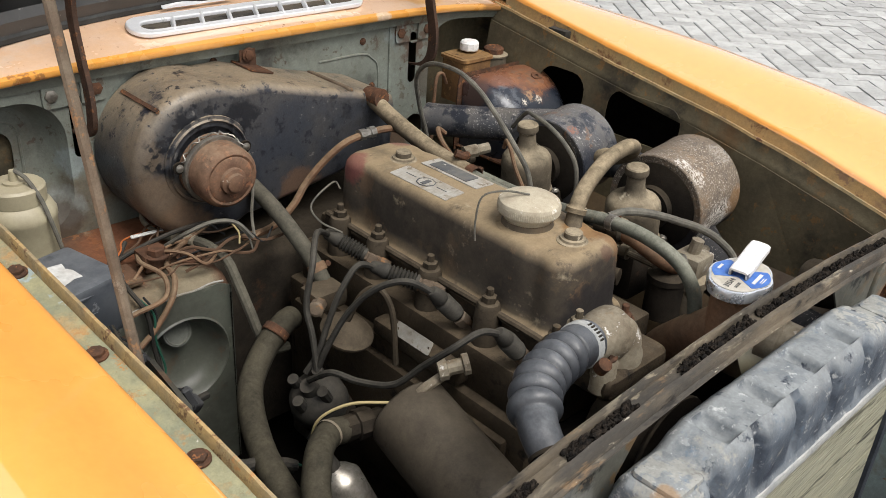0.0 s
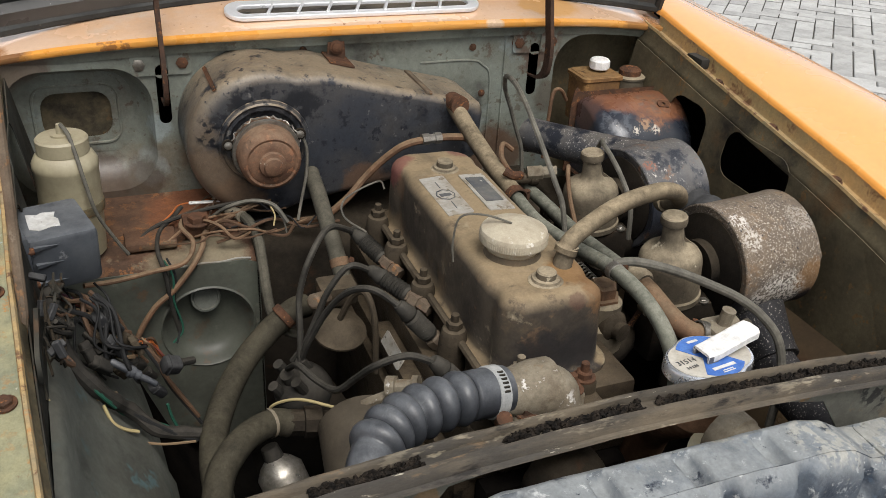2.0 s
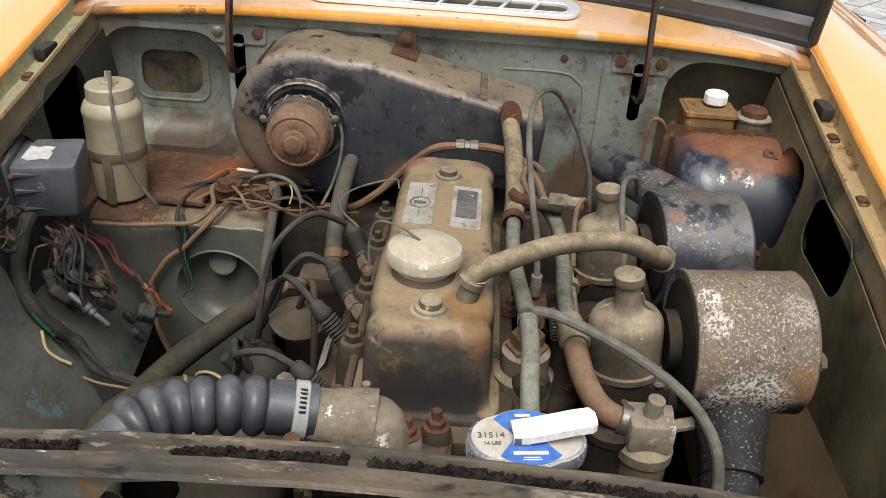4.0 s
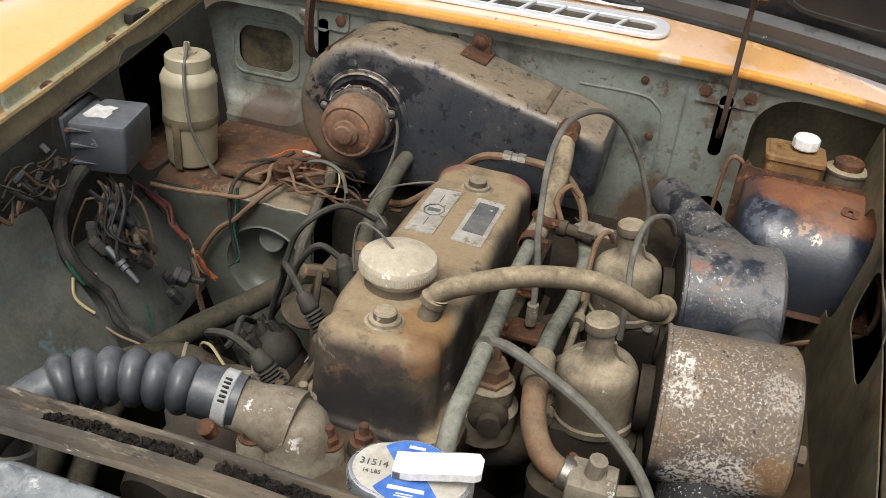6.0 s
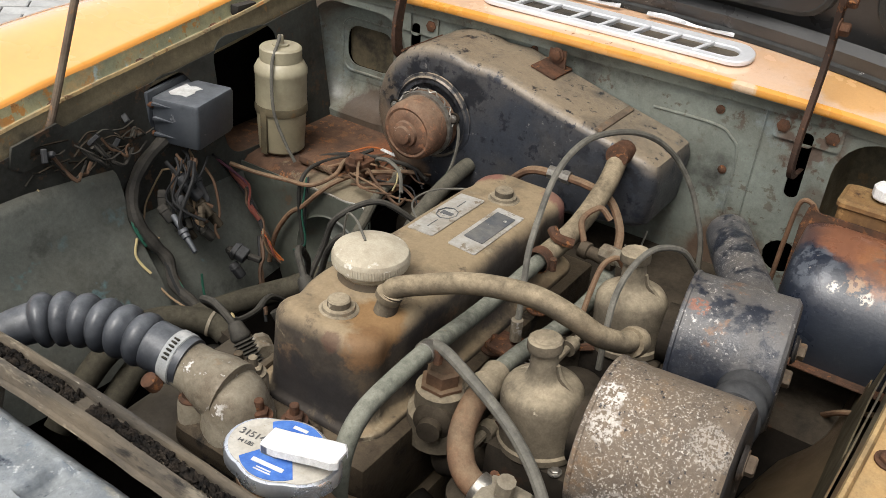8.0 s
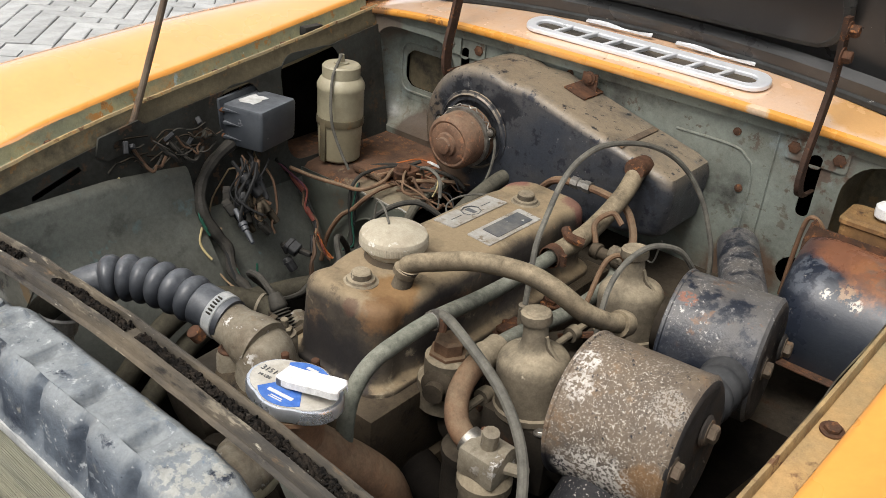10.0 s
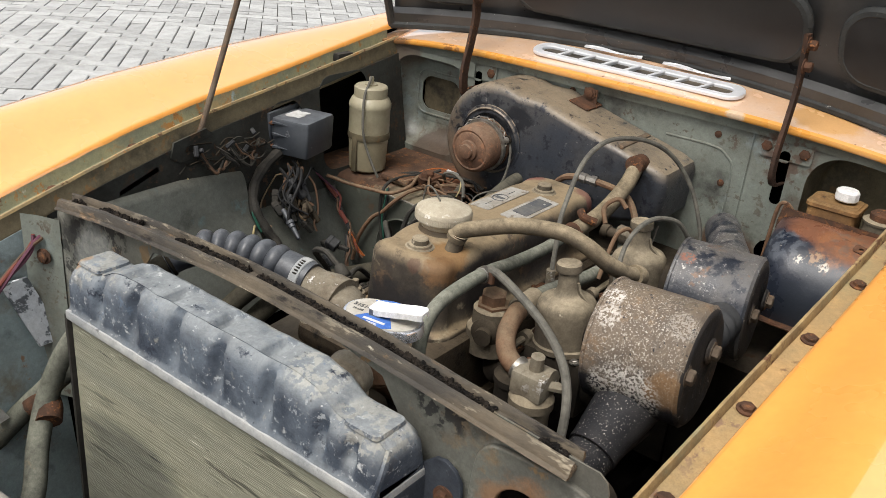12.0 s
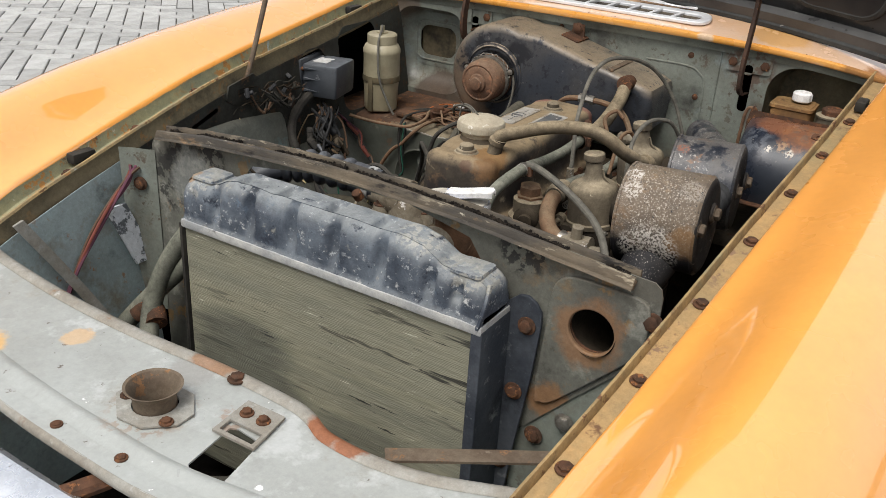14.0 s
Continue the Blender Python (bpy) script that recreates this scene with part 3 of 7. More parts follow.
def tube(points, radius, sides=12, steps=8, bm=None, caps=True):
    """A round tube along a smooth line; radius is a number or a function of 0..1."""
    bm = bm or bmesh.new()
    line = spline(points, steps)
    up = Vector((0.13, 0.2, 1)).normalized()
    rings = []
    for i, p in enumerate(line):
        d = (line[min(i + 1, len(line) - 1)] - line[max(i - 1, 0)]).normalized()
        if abs(d.dot(up)) > 0.95:
            up = Vector((1, 0.1, 0))
        u = (up - d * up.dot(d)).normalized()
        up = u
        v = d.cross(u)
        r = radius(i / (len(line) - 1)) if callable(radius) else radius
        rings.append([bm.verts.new(p + r * (math.cos(a) * u + math.sin(a) * v)) for a in (2 * math.pi * k / sides for k in range(sides))])
    for a, b in zip(rings, rings[1:]):
        for k in range(sides):
            bm.faces.new((a[k], a[(k + 1) % sides], b[(k + 1) % sides], b[k]))
    if caps:
        bm.faces.new(rings[0])
        bm.faces.new(rings[-1])
    return bm


def frame_of(origin, axis):
    z = Vector(axis).normalized()
    return Matrix.Translation(origin) @ z.to_track_quat("Z", "Y").to_matrix().to_4x4()


def turned(profile, origin, axis=(0, 0, 1), sides=24, bm=None, squash=1.0, caps=True):
    """A body turned round an axis: profile rows of (radius, height along the axis)."""
    bm = bm or bmesh.new()
    m = frame_of(origin, axis)
    rings = []
    for r, h in profile:
        if r <= 1e-6:
            rings.append([bm.verts.new(m @ Vector((0, 0, h)))])
        else:
            rings.append([bm.verts.new(m @ Vector((r * math.cos(a), squash * r * math.sin(a), h))) for a in (2 * math.pi * k / sides for k in range(sides))])
    for a, b in zip(rings, rings[1:]):
        for k in range(sides):
            q = [a[k % len(a)], a[(k + 1) % len(a)], b[(k + 1) % len(b)], b[k % len(b)]]
            q = list(dict.fromkeys(q))
            if len(q) > 2:
                bm.faces.new(q)
    for ring in (rings[0], rings[-1]):
        if len(ring) > 2 and caps:
            bm.faces.new(ring)
    return bm


def rod(a, b, r, sides=12, bm=None, r2=None):
    d = Vector(b) - Vector(a)
    return turned([(r, 0), (r if r2 is None else r2, d.length)], a, d, sides, bm)


def block(lo, hi, bevel=0.003, segments=2, bm=None, turn=None):
    """A box between two corners, with rounded edges; turn: a matrix applied about its middle."""
    own = bmesh.new()
    lo, hi = Vector(lo), Vector(hi)
    mid, size = (lo + hi) / 2, hi - lo
    bmesh.ops.create_cube(own, size=1.0)
    for v in own.verts:
        v.co = Vector(a * s for a, s in zip(v.co, size))
    if bevel:
        bmesh.ops.bevel(own, geom=own.edges[:], offset=min(bevel, 0.45 * min(size)), segments=segments, affect="EDGES", profile=0.6)
    for v in own.verts:
        v.co = (turn @ v.co if turn else v.co) + mid
    return merged(bm, own)


def merged(bm, own):
    if bm is None:
        return own
    me = bpy.data.meshes.new("join")
    own.to_mesh(me)
    own.free()
    bm.from_mesh(me)
    bpy.data.meshes.remove(me)
    return bm


def loft(rings, bm=None, caps=True, closed=True):
    """Skin over rings of points, all of one count."""
    bm = bm or bmesh.new()
    vs = [[bm.verts.new(p) for p in ring] for ring in rings]
    n = len(vs[0])
    for a, b in zip(vs, vs[1:]):
        for k in range(n if closed else n - 1):
            bm.faces.new((a[k], a[(k + 1) % n], b[(k + 1) % n], b[k]))
    if caps and closed:
        bm.faces.new(vs[0])
        bm.faces.new(vs[-1])
    return bm


def rounded(w, d, r, n=5, cx=0.0, cy=0.0):
    """A rectangle in the plane, w by d, with rounded corners."""
    out = []
    for k, (sx, sy) in enumerate(((1, 1), (-1, 1), (-1, -1), (1, -1))):
        for i in range(n + 1):
            a = math.pi / 2 * (k + i / n)
            out.append((cx + sx * (w / 2 - r) + r * math.cos(a), cy + sy * (d / 2 - r) + r * math.sin(a)))
    return out


def circle(r, n=28, cx=0.0, cy=0.0):
    return [(cx + r * math.cos(2 * math.pi * k / n), cy + r * math.sin(2 * math.pi * k / n)) for k in range(n)]


def plate(outline, holes=(), thick=0.0015, m=None, bevel=0.0):
    """A flat sheet of metal in the xy plane with openings through it, laid by the matrix m."""
    cu = bpy.data.curves.new("sheet", "CURVE")
    cu.dimensions, cu.fill_mode, cu.extrude, cu.bevel_depth = "2D", "BOTH", thick / 2, bevel
    for ring in (outline, *holes):
        s = cu.splines.new("POLY")
        s.points.add(len(ring) - 1)
        for p, (x, y) in zip(s.points, ring):
            p.co = (x, y, 0, 1)
        s.use_cyclic_u = True
    ob = bpy.data.objects.new("sheet", cu)
    me = bpy.data.meshes.new_from_object(ob)
    bpy.data.objects.remove(ob)
    bpy.data.curves.remove(cu)
    if m is not None:
        me.transform(m)
    return me


def sheet(outline, holes=(), thick=0.0015, m=None):
    """Like plate(), for long panels with several openings."""
    bm = bmesh.new()
    for ring in (outline, *holes):
        vs = [bm.verts.new((x, y, 0)) for x, y in ring]
        for a, b in zip(vs, vs[1:] + vs[:1]):
            bm.edges.new((a, b))
    bmesh.ops.triangle_fill(bm, use_beauty=True, use_dissolve=False, edges=bm.edges[:], normal=(0, 0, 1))
    bmesh.ops.solidify(bm, geom=bm.faces[:], thickness=thick)
    me = bpy.data.meshes.new("sheet")
    bm.to_mesh(me)
    bm.free()
    if m is not None:
        me.transform(m)
    return me


WALL = Matrix(((1, 0, 0, 0), (0, 0, 1, 0), (0, 1, 0, 0), (0, 0, 0, 1)))  # sheet x, y -> world x, z


def upright(y):
    """Lays a sheet drawn in x and z into the upright plane at y."""
    return Matrix.Translation((0, y, 0)) @ WALL


def side(x):
    """Lays a sheet drawn in y and z into the upright plane at x."""
    return Matrix.Translation((x, 0, 0)) @ Matrix(((0, 0, 1, 0), (1, 0, 0, 0), (0, 1, 0, 0), (0, 0, 0, 1)))


def bolt(parent, at, axis, r=0.007, h=0.006, mat=None, washer=True, name="bolt", stud=0.0):
    bm = bmesh.new()
    if washer:
        turned([(r * 1.55, 0), (r * 1.55, 0.0016), (r * 1.2, 0.002)], at, axis, 16, bm)
    turned([(r * 1.12, 0.001), (r * 1.12, h * 0.85), (r * 0.9, h)], at, axis, 6, bm)
    if stud:
        turned([(r * 0.55, h * 0.9), (r * 0.55, h + stud), (r * 0.4, h + stud + 0.001)], at, axis, 10, bm)
    return part(name, bm, mat or RUST, parent)


# ---- ground ----
CX = -0.034  # the middle of the car


def herringbone(reach_lo, reach_hi, w=0.1, ratio=4):
    """Places of the pavers: (x, y, turn) in rows that step by one width, laid at 45 degrees to the car."""
    out = []
    n = 2 * ratio
    for i in range(reach_lo, reach_hi):
        for j in range(reach_lo, reach_hi):
            k = (i - j) % n
            if k == 0:
                out.append((i * w + ratio * w / 2, j * w + w / 2, 0))
            elif k == n - 1:
                out.append((i * w + w / 2, j * w + ratio * w / 2, 90))
    return out


def build_ground():
    bm = bmesh.new()
    bmesh.ops.create_grid(bm, x_segments=40, y_segments=40, size=400)
    sand = part("ground", bm, SAND, smooth=0)
    sand.location.z = -0.009
    tagged(sand, "sandy joints under a grey paved yard", "ground", kind="structure")
    w, ratio, gap = 0.1, 4, 0.0034
    near, far = [], []
    turn = Matrix.Rotation(radians(-43), 3, "Z")
    rng = random.Random(4)
    laid = []
    for x, y, a in herringbone(-130, 130, w, ratio):
        for d in (-w, w):
            laid.append((x + (d if a == 0 else 0), y + (d if a else 0), a))
    for x, y, a in laid:
        p = turn @ Vector((x, y, 0))
        if p.y < -4.5 or p.y > 9.5 or abs(p.x) > 9:
            continue
        (near if (-5.2 < p.x < -2.9 and 1.3 < p.y < 3.1) or (2.9 < p.x < 4.9 and 1.2 < p.y < 3.1) else far).append((p, a))
    near.sort(key=lambda q: abs(abs(q[0].x) - 3.6) + abs(q[0].y - 2.0))
    far += near[290:]
    near = near[:290]
    one = block((-w + 0.0032, -w / 2 + gap, -0.05), (w - 0.0032, w / 2 - gap, 0.0), 0.004, 1)
    me = bpy.data.meshes.new("paver")
    one.to_mesh(me)
    one.free()
    me.materials.append(PAVER)
    for p, a in near:
        ob = new("paver", me)
        ob.parent = sand
        ob.matrix_parent_inverse = Matrix.Translation((0, 0, 0.009))
        ob.matrix_basis = pose(p.x, p.y, rng.uniform(-0.002, 0.002), rng.uniform(-0.4, 0.4), rng.uniform(-0.4, 0.4), a - 43)
    v, f = [], []
    hx, hy = w - 0.0032, w / 2 - gap
    for p, a in far:
        m = Matrix.Rotation(radians(a - 43), 3, "Z")
        z = rng.uniform(-0.003, 0.003)
        b = len(v)
        for sx, sy, dz, k in ((-1, -1, 0, 1), (1, -1, 0, 1), (1, 1, 0, 1), (-1, 1, 0, 1), (-1, -1, -0.03, 1.0), (1, -1, -0.03, 1.0), (1, 1, -0.03, 1.0), (-1, 1, -0.03, 1.0)):
            q = p + m @ Vector((sx * hx, sy * hy, 0))
            v.append((q.x, q.y, z + dz))
        f += [(b, b + 1, b + 2, b + 3)] + [(b + k, b + 4 + k, b + 4 + (k + 1) % 4, b + (k + 1) % 4) for k in range(4)]
    rest = bpy.data.meshes.new("pavers")
    rest.from_pydata(v, [], f)
    ob = part("pavers", rest, PAVER, sand, "grey clay pavers in a herringbone bond", 0)
    ob["kind"] = "stuff"
    ob.location.z = 0.009


# ---- the car's body ----
EDGE = ((-0.72, 0.405, 0.590), (-0.5, 0.432, 0.645), (-0.4, 0.447, 0.673), (-0.2, 0.467, 0.717), (-0.054, 0.480, 0.748), (0.089, 0.491, 0.770), (0.3, 0.503, 0.796), (0.56, 0.517, 0.832), (0.75, 0.525, 0.850), (1.0, 0.53, 0.87))


def edge(y):
    """Half the width of the bay's opening and the height of its gutter, at y."""
    ys, ws, zs = zip(*EDGE)
    return float(np.interp(y, ys, ws)), float(np.interp(y, ys, zs))


def crown(y):
    """Height of the wing's crown, level behind and falling towards the lamps."""
    return float(np.interp(y, (-0.72, -0.6, -0.4, -0.2, 0.0, 0.2, 0.4, 0.7, 1.0), (0.685, 0.725, 0.768, 0.797, 0.817, 0.832, 0.840, 0.845, 0.848)))


def cowl_drop(x):
    """How far the cowl falls from its middle towards the wings."""
    u = (x - CX) / 0.52
    return 0.008 * u * u + 0.022 * u ** 4


def stations(a, b, n):
    return [a + (b - a) * k / (n - 1) for k in range(n)]


def build_body():
    body = thing("car_body", "orange saloon car body, paint worn round the open engine bay", "car")
    for s in (-1, 1):
        lip = [(0.0012, 0.019), (0.0022, 0.0225), (0.004, 0.0252), (0.008, 0.0275), (0.016, 0.029)]
        fall = [(0.145, -0.003), (0.165, -0.012), (0.185, -0.026), (0.205, -0.045), (0.228, -0.075), (0.246, -0.115), (0.258, -0.17), (0.262, -0.24), (0.258, -0.34), (0.245, -0.46)]
        rings = []
        for y in stations(-0.72, 1.0, 44):
            w, z = edge(y)
            top = crown(y)
            row = [(dx, z + dz) for dx, dz in lip]
            for k in stations(0.12, 1, 8):
                e = k * k * (3 - 2 * k)
                row.append((0.016 + 0.114 * k, (z + 0.029) * (1 - e) + top * e + 0.010 * math.sin(math.pi * k)))
            row += [(dx, top + dz) for dx, dz in fall]
            rings.append([(CX + s * (w + dx), y, zz) for dx, zz in row])
        part("fender", loft(rings, closed=False, caps=False), ORANGE, body, "glossy orange wing", 60)
        ch = [(-0.028, -0.024), (-0.034, -0.023), (-0.035, -0.012), (-0.0315, -0.008), (-0.0305, 0.010), (-0.029, 0.0135), (-0.0262, 0.0135), (-0.0252, 0.011), (-0.0245, 0.001), (-0.022, 0.0), (-0.002, 0.0), (0.0, 0.003), (0.0013, 0.020)]
        rings = []
        for y in stations(-0.72, 0.565, 60):
            w, z = edge(y)
            rings.append([(CX + s * (w + dx), y, z + dz + 0.0012 * noise.noise((dx * 40, y * 30, s))) for dx, dz in ch])
        part("flange_face", loft([q[:5] for q in rings], closed=False, caps=False), OLIVE, body, "grimy inner face of the flange", 50)
        part("gutter_flange", loft([q[4:9] for q in rings], closed=False, caps=False), LIP if s < 0 else LIPB, body, "rusty flange along the bonnet gutter", 50)
        part("wing_gutter", loft([q[8:] for q in rings], closed=False, caps=False), GUTTER if s < 0 else GUTTERB, body, "bonnet gutter with flaking paint and rust", 50)
        for y in (0.36, 0.222, 0.085, -0.053, -0.19, -0.33, -0.46):
            w, z = edge(y)
            bolt(body, (CX + s * (w - 0.0125), y, z), (0.05 * s, -0.1, 1), 0.0064, 0.006)
        # a rubber buffer on the gutter
        w, z = edge(0.42)
        part("rubber_buffer", block((CX + s * (w - 0.012) - 0.008, 0.40, z), (CX + s * (w - 0.012) + 0.008, 0.44, z + 0.016), 0.004), BLACKRUBBER, body)
    w, z = edge(-0.30)
    part("rubber_buffer", block((CX - w + 0.0, -0.32, z + 0.004), (CX - w + 0.018, -0.28, z + 0.02), 0.004), BLACKRUBBER, body)
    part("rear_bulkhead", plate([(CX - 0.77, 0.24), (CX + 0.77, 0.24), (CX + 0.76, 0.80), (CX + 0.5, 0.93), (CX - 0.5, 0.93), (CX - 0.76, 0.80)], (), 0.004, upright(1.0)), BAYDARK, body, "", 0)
    for s in (-1, 1):
        for y in (0.12, 0.86):
            wx = CX + s * 0.64
            tyre = part("wheel" if y < 0.5 else "stand", turned([(0.15, -0.075), (0.27, -0.08), (0.295, -0.06), (0.30, 0.0), (0.295, 0.06), (0.27, 0.08), (0.15, 0.075)], (wx, y, 0.30), (1, 0, 0), 40) if y < 0.5 else block((wx - 0.08, y - 0.08, 0.0), (wx + 0.08, y + 0.08, 0.25), 0.01), BLACKRUBBER, body)
            if y < 0.5:
                part("rim", turned([(0.15, -0.06), (0.165, -0.07), (0.165, 0.07), (0.15, 0.06), (0.05, 0.03), (0.0, 0.03)], (wx, y, 0.30), (s, 0, 0), 32), STEEL, tyre)
    # cowl: front face, rounded lip, top that rises to the windscreen
    prof = [(0.024, -0.030), (0.010, -0.028), (0.006, -0.016), (0.0, -0.0125), (-0.0035, -0.009), (-0.003, -0.003), (0.004, 0.0), (0.02, 0.0035), (0.06, 0.011), (0.12, 0.022), (0.25, 0.045), (0.45, 0.075)]

    def cowl_at(x, k):
        u = (x - CX) / 0.52
        return 0.535 + 0.018 * u * u + prof[k][0], 0.867 - cowl_drop(x) + prof[k][1] * (1 - 0.15 * u * u)
    xs = stations(CX - 0.538, CX + 0.538, 43)
    part("cowl", loft([[(x, *cowl_at(x, k)) for k in range(6, 12)] for x in xs], closed=False, caps=False), COWL, body, "faded orange cowl panel, sky sheen in its colour", 60)
    part("cowl_lip", loft([[(x, *cowl_at(x, k)) for k in range(3, 7)] for x in xs], closed=False, caps=False), COWLLIP, body, "chipped orange front lip of the cowl", 60)
    part("cowl_gutter", loft([[(x, *cowl_at(x, k)) for k in range(0, 4)] for x in xs], closed=False, caps=False), BAY, body, "", 50)
    # firewall with hinge slots and two recesses
    left = rounded(0.190, 0.180, 0.055, 7, -0.428, 0.730)
    right = rounded(0.195, 0.235, 0.05, 7, 0.387, 0.712)
    slots = [rounded(0.017, 0.085, 0.008, 4, x, 0.778) for x in (-0.317, 0.252)]
    snork = circle(0.022, 16, 0.262, 0.655)
    part("firewall", plate([(-0.56, 0.45), (0.49, 0.45), (0.49, 0.80), (0.47, 0.838), (0.2, 0.848), (-0.25, 0.848), (-0.54, 0.838), (-0.56, 0.80)], [left, right, snork, *slots], 0.0015, upright(0.557)),
         BAY, body, "grey-green firewall, dusty and rust-stained", 0)
    win = rounded(0.092, 0.066, 0.022, 5, -0.433, 0.742)
    for ring, back, depth, holes in ((left, rounded(0.140, 0.118, 0.035, 7, -0.428, 0.744), 0.60, [win]), (right, rounded(0.17, 0.21, 0.04, 7, 0.387, 0.712), 0.62, [])):
        part("recess", loft([[(xa + (xb - xa) * f, 0.556 + (depth - 0.556) * g, za + (zb - za) * f) for (xa, za), (xb, zb) in zip(ring, back)] for f, g in ((0, 0), (0.04, 0.10), (0.14, 0.35), (0.32, 0.64), (0.58, 0.86), (0.82, 0.97), (1, 1))], caps=False), BAY if holes else OLIVE, body, "", 60)
        part("recess_back", plate(back, holes, 0.0015, upright(depth)), BAY if holes else OLIVE, body, "", 0)
    part("blanking_plate", plate(rounded(0.10, 0.074, 0.02, 5, -0.433, 0.742), (), 0.001, upright(0.612)), OLIVE, body, "dull brown plate behind the opening", 0)
    rim = rounded(0.112, 0.086, 0.02, 6, -0.433, 0.742)
    part("window_rim", tube([(x, 0.599, z) for x, z in rim + rim[:1]], 0.0022, 6, 1), BAY, body)
    # pressed ribs on the firewall, and screws
    rib = [(0.06, 0.80), (0.14, 0.80), (0.165, 0.79), (0.178, 0.765), (0.178, 0.66)]
    part("pressed_rib", tube([(x, 0.5560, z) for x, z in rib], 0.0018, 6, 5), BAY, body)
    part("seam", block((0.199, 0.5535, 0.60), (0.2015, 0.557, 0.84), 0.001, 1), BAY, body)
    for x, z in ((0.145, 0.82), (0.165, 0.745), (-0.12, 0.83)):
        bolt(body, (x, 0.556, z), (0, -1, 0), 0.0036, 0.003)
    for x in (-0.317, 0.252):
        for d in (-0.029, 0.028):
            bolt(body, (x + d, 0.556, 0.823), (0, -1, 0), 0.0075, 0.006, STEEL if x < 0 and d < 0 else RUST)
        part("hinge_reinforcement", plate(rounded(0.08, 0.032, 0.006, 3, x, 0.823), [rounded(0.017, 0.04, 0.006, 3, x, 0.823)], 0.002, upright(0.554)), BAY, body, "", 0)
    # footwell shelves
    part("shelf", loft([[(x, y, z) for y, z in ((0.64, 0.632), (0.40, 0.626), (0.365, 0.622), (0.352, 0.612), (0.353, 0.600))] for x in stations(-0.56, -0.235, 12)], closed=False, caps=False), SHELF, body, "rusty dirt-covered shelf below the firewall", 50)
    part("worn_edge", tube([(x, 0.3525 + 0.0008 * math.sin(90 * x), 0.6190 + 0.001 * math.sin(140 * x)) for x in stations(-0.37, -0.242, 22)], 0.0013, 6, 1), SLAMEDGE, body, "pale flaking edge of the shelf")
    dish = circle(0.060, 36, -0.303, 0.522)
    part("footwell_panel", plate([(-0.53, 0.33), (-0.232, 0.33), (-0.232, 0.61), (-0.25, 0.618), (-0.53, 0.618)], [dish], 0.002, upright(0.351)), FOOT, body, "grey-green footwell panel with a round plug", 0)
    part("pressed_dish", turned([(0.0635, -0.0012), (0.0612, -0.0030), (0.0590, 0.0), (0.0570, 0.010), (0.052, 0.019), (0.044, 0.025), (0.030, 0.028), (0.0, 0.029)], (-0.303, 0.351, 0.522), (0, 1, 0), 40, caps=False), FOOT, body, "", 60)
    part("round_plug", turned([(0.0200, -0.012), (0.0200, 0.004), (0.0190, 0.0065), (0.0165, 0.0072), (0.0150, 0.0056), (0.0, 0.0060)], (-0.303, 0.372, 0.556), (0, -0.9, 0.35), 24), ARCH, body, "round rubber plug")
    # Footwell sides, ledge and right panel are coloured dark to carry the gaps' shade.
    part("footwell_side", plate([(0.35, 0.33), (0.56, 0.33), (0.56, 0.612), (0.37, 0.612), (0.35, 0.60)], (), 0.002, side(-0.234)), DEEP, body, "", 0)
    part("tunnel_shelf", loft([[(x, y, z + 0.004 * noise.noise((x * 9, y * 9, 3))) for y, z in ((0.56, 0.612), (0.46, 0.604), (0.425, 0.596), (0.415, 0.58), (0.42, 0.30))] for x in stations(-0.234, 0.25, 20)], closed=False, caps=False), DARKDUST, body, "grimy ledge behind the engine, shade in its colour", 50)
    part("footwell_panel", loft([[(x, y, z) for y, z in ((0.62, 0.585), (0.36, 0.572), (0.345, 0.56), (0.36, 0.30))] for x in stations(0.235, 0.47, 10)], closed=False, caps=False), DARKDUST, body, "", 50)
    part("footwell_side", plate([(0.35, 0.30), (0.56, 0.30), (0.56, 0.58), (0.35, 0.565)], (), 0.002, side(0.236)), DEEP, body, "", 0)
    # inner wings, with openings to the wheel wells
    for s in (-1, 1):
        holes = [rounded(0.10, 0.12, 0.03, 5, 0.375, 0.715), rounded(0.14, 0.068, 0.026, 5, 0.205, 0.738)] if s > 0 else [rounded(0.13, 0.17, 0.03, 5, 0.392, 0.715), rounded(0.085, 0.085, 0.036, 5, 0.242, 0.732)]
        out = [(y, edge(y)[1] - 0.016) for y in stations(-0.235, 0.56, 8)]
        lean = Matrix.Translation((0, 0, 0)) @ side(0)
        me = sheet([*out, (0.56, 0.60), *((y, 0.60) for y in stations(0.5, -0.2, 8)), (-0.235, 0.60)], holes, 0.0015, lean)
        for v in me.vertices:
            w, z = edge(v.co.y)
            k = (v.co.z - 0.60) / (z - 0.60)
            v.co.x += CX + s * ((w - 0.036) * k + 0.44 * (1 - k))
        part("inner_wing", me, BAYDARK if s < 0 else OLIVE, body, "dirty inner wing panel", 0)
        arch = []
        for y in stations(-0.235, 0.56, 20):
            u = max(0.0, 1 - ((y - 0.05) / 0.34) ** 2)
            arch.append([(CX + s * dx, y, z) for dx, z in ((0.44, 0.602), (0.43 - 0.02 * u, 0.57), (0.40 - 0.035 * u, 0.52), (0.375 - 0.03 * u, 0.46), (0.34, 0.38), (0.30, 0.30), (0.22, 0.26))])
        part("wheel_arch", loft([q[:4] for q in arch], closed=False, caps=False), ARCH if s < 0 else ARCHR, body, "dusty wheel arch side of the bay", 60)
        # Lower part of the same arch; its black stands for shade.
        part("chassis_rail", loft([q[3:] for q in arch], closed=False, caps=False), DEEP, body, "lower wheel arch, near-black for the shade there", 60)
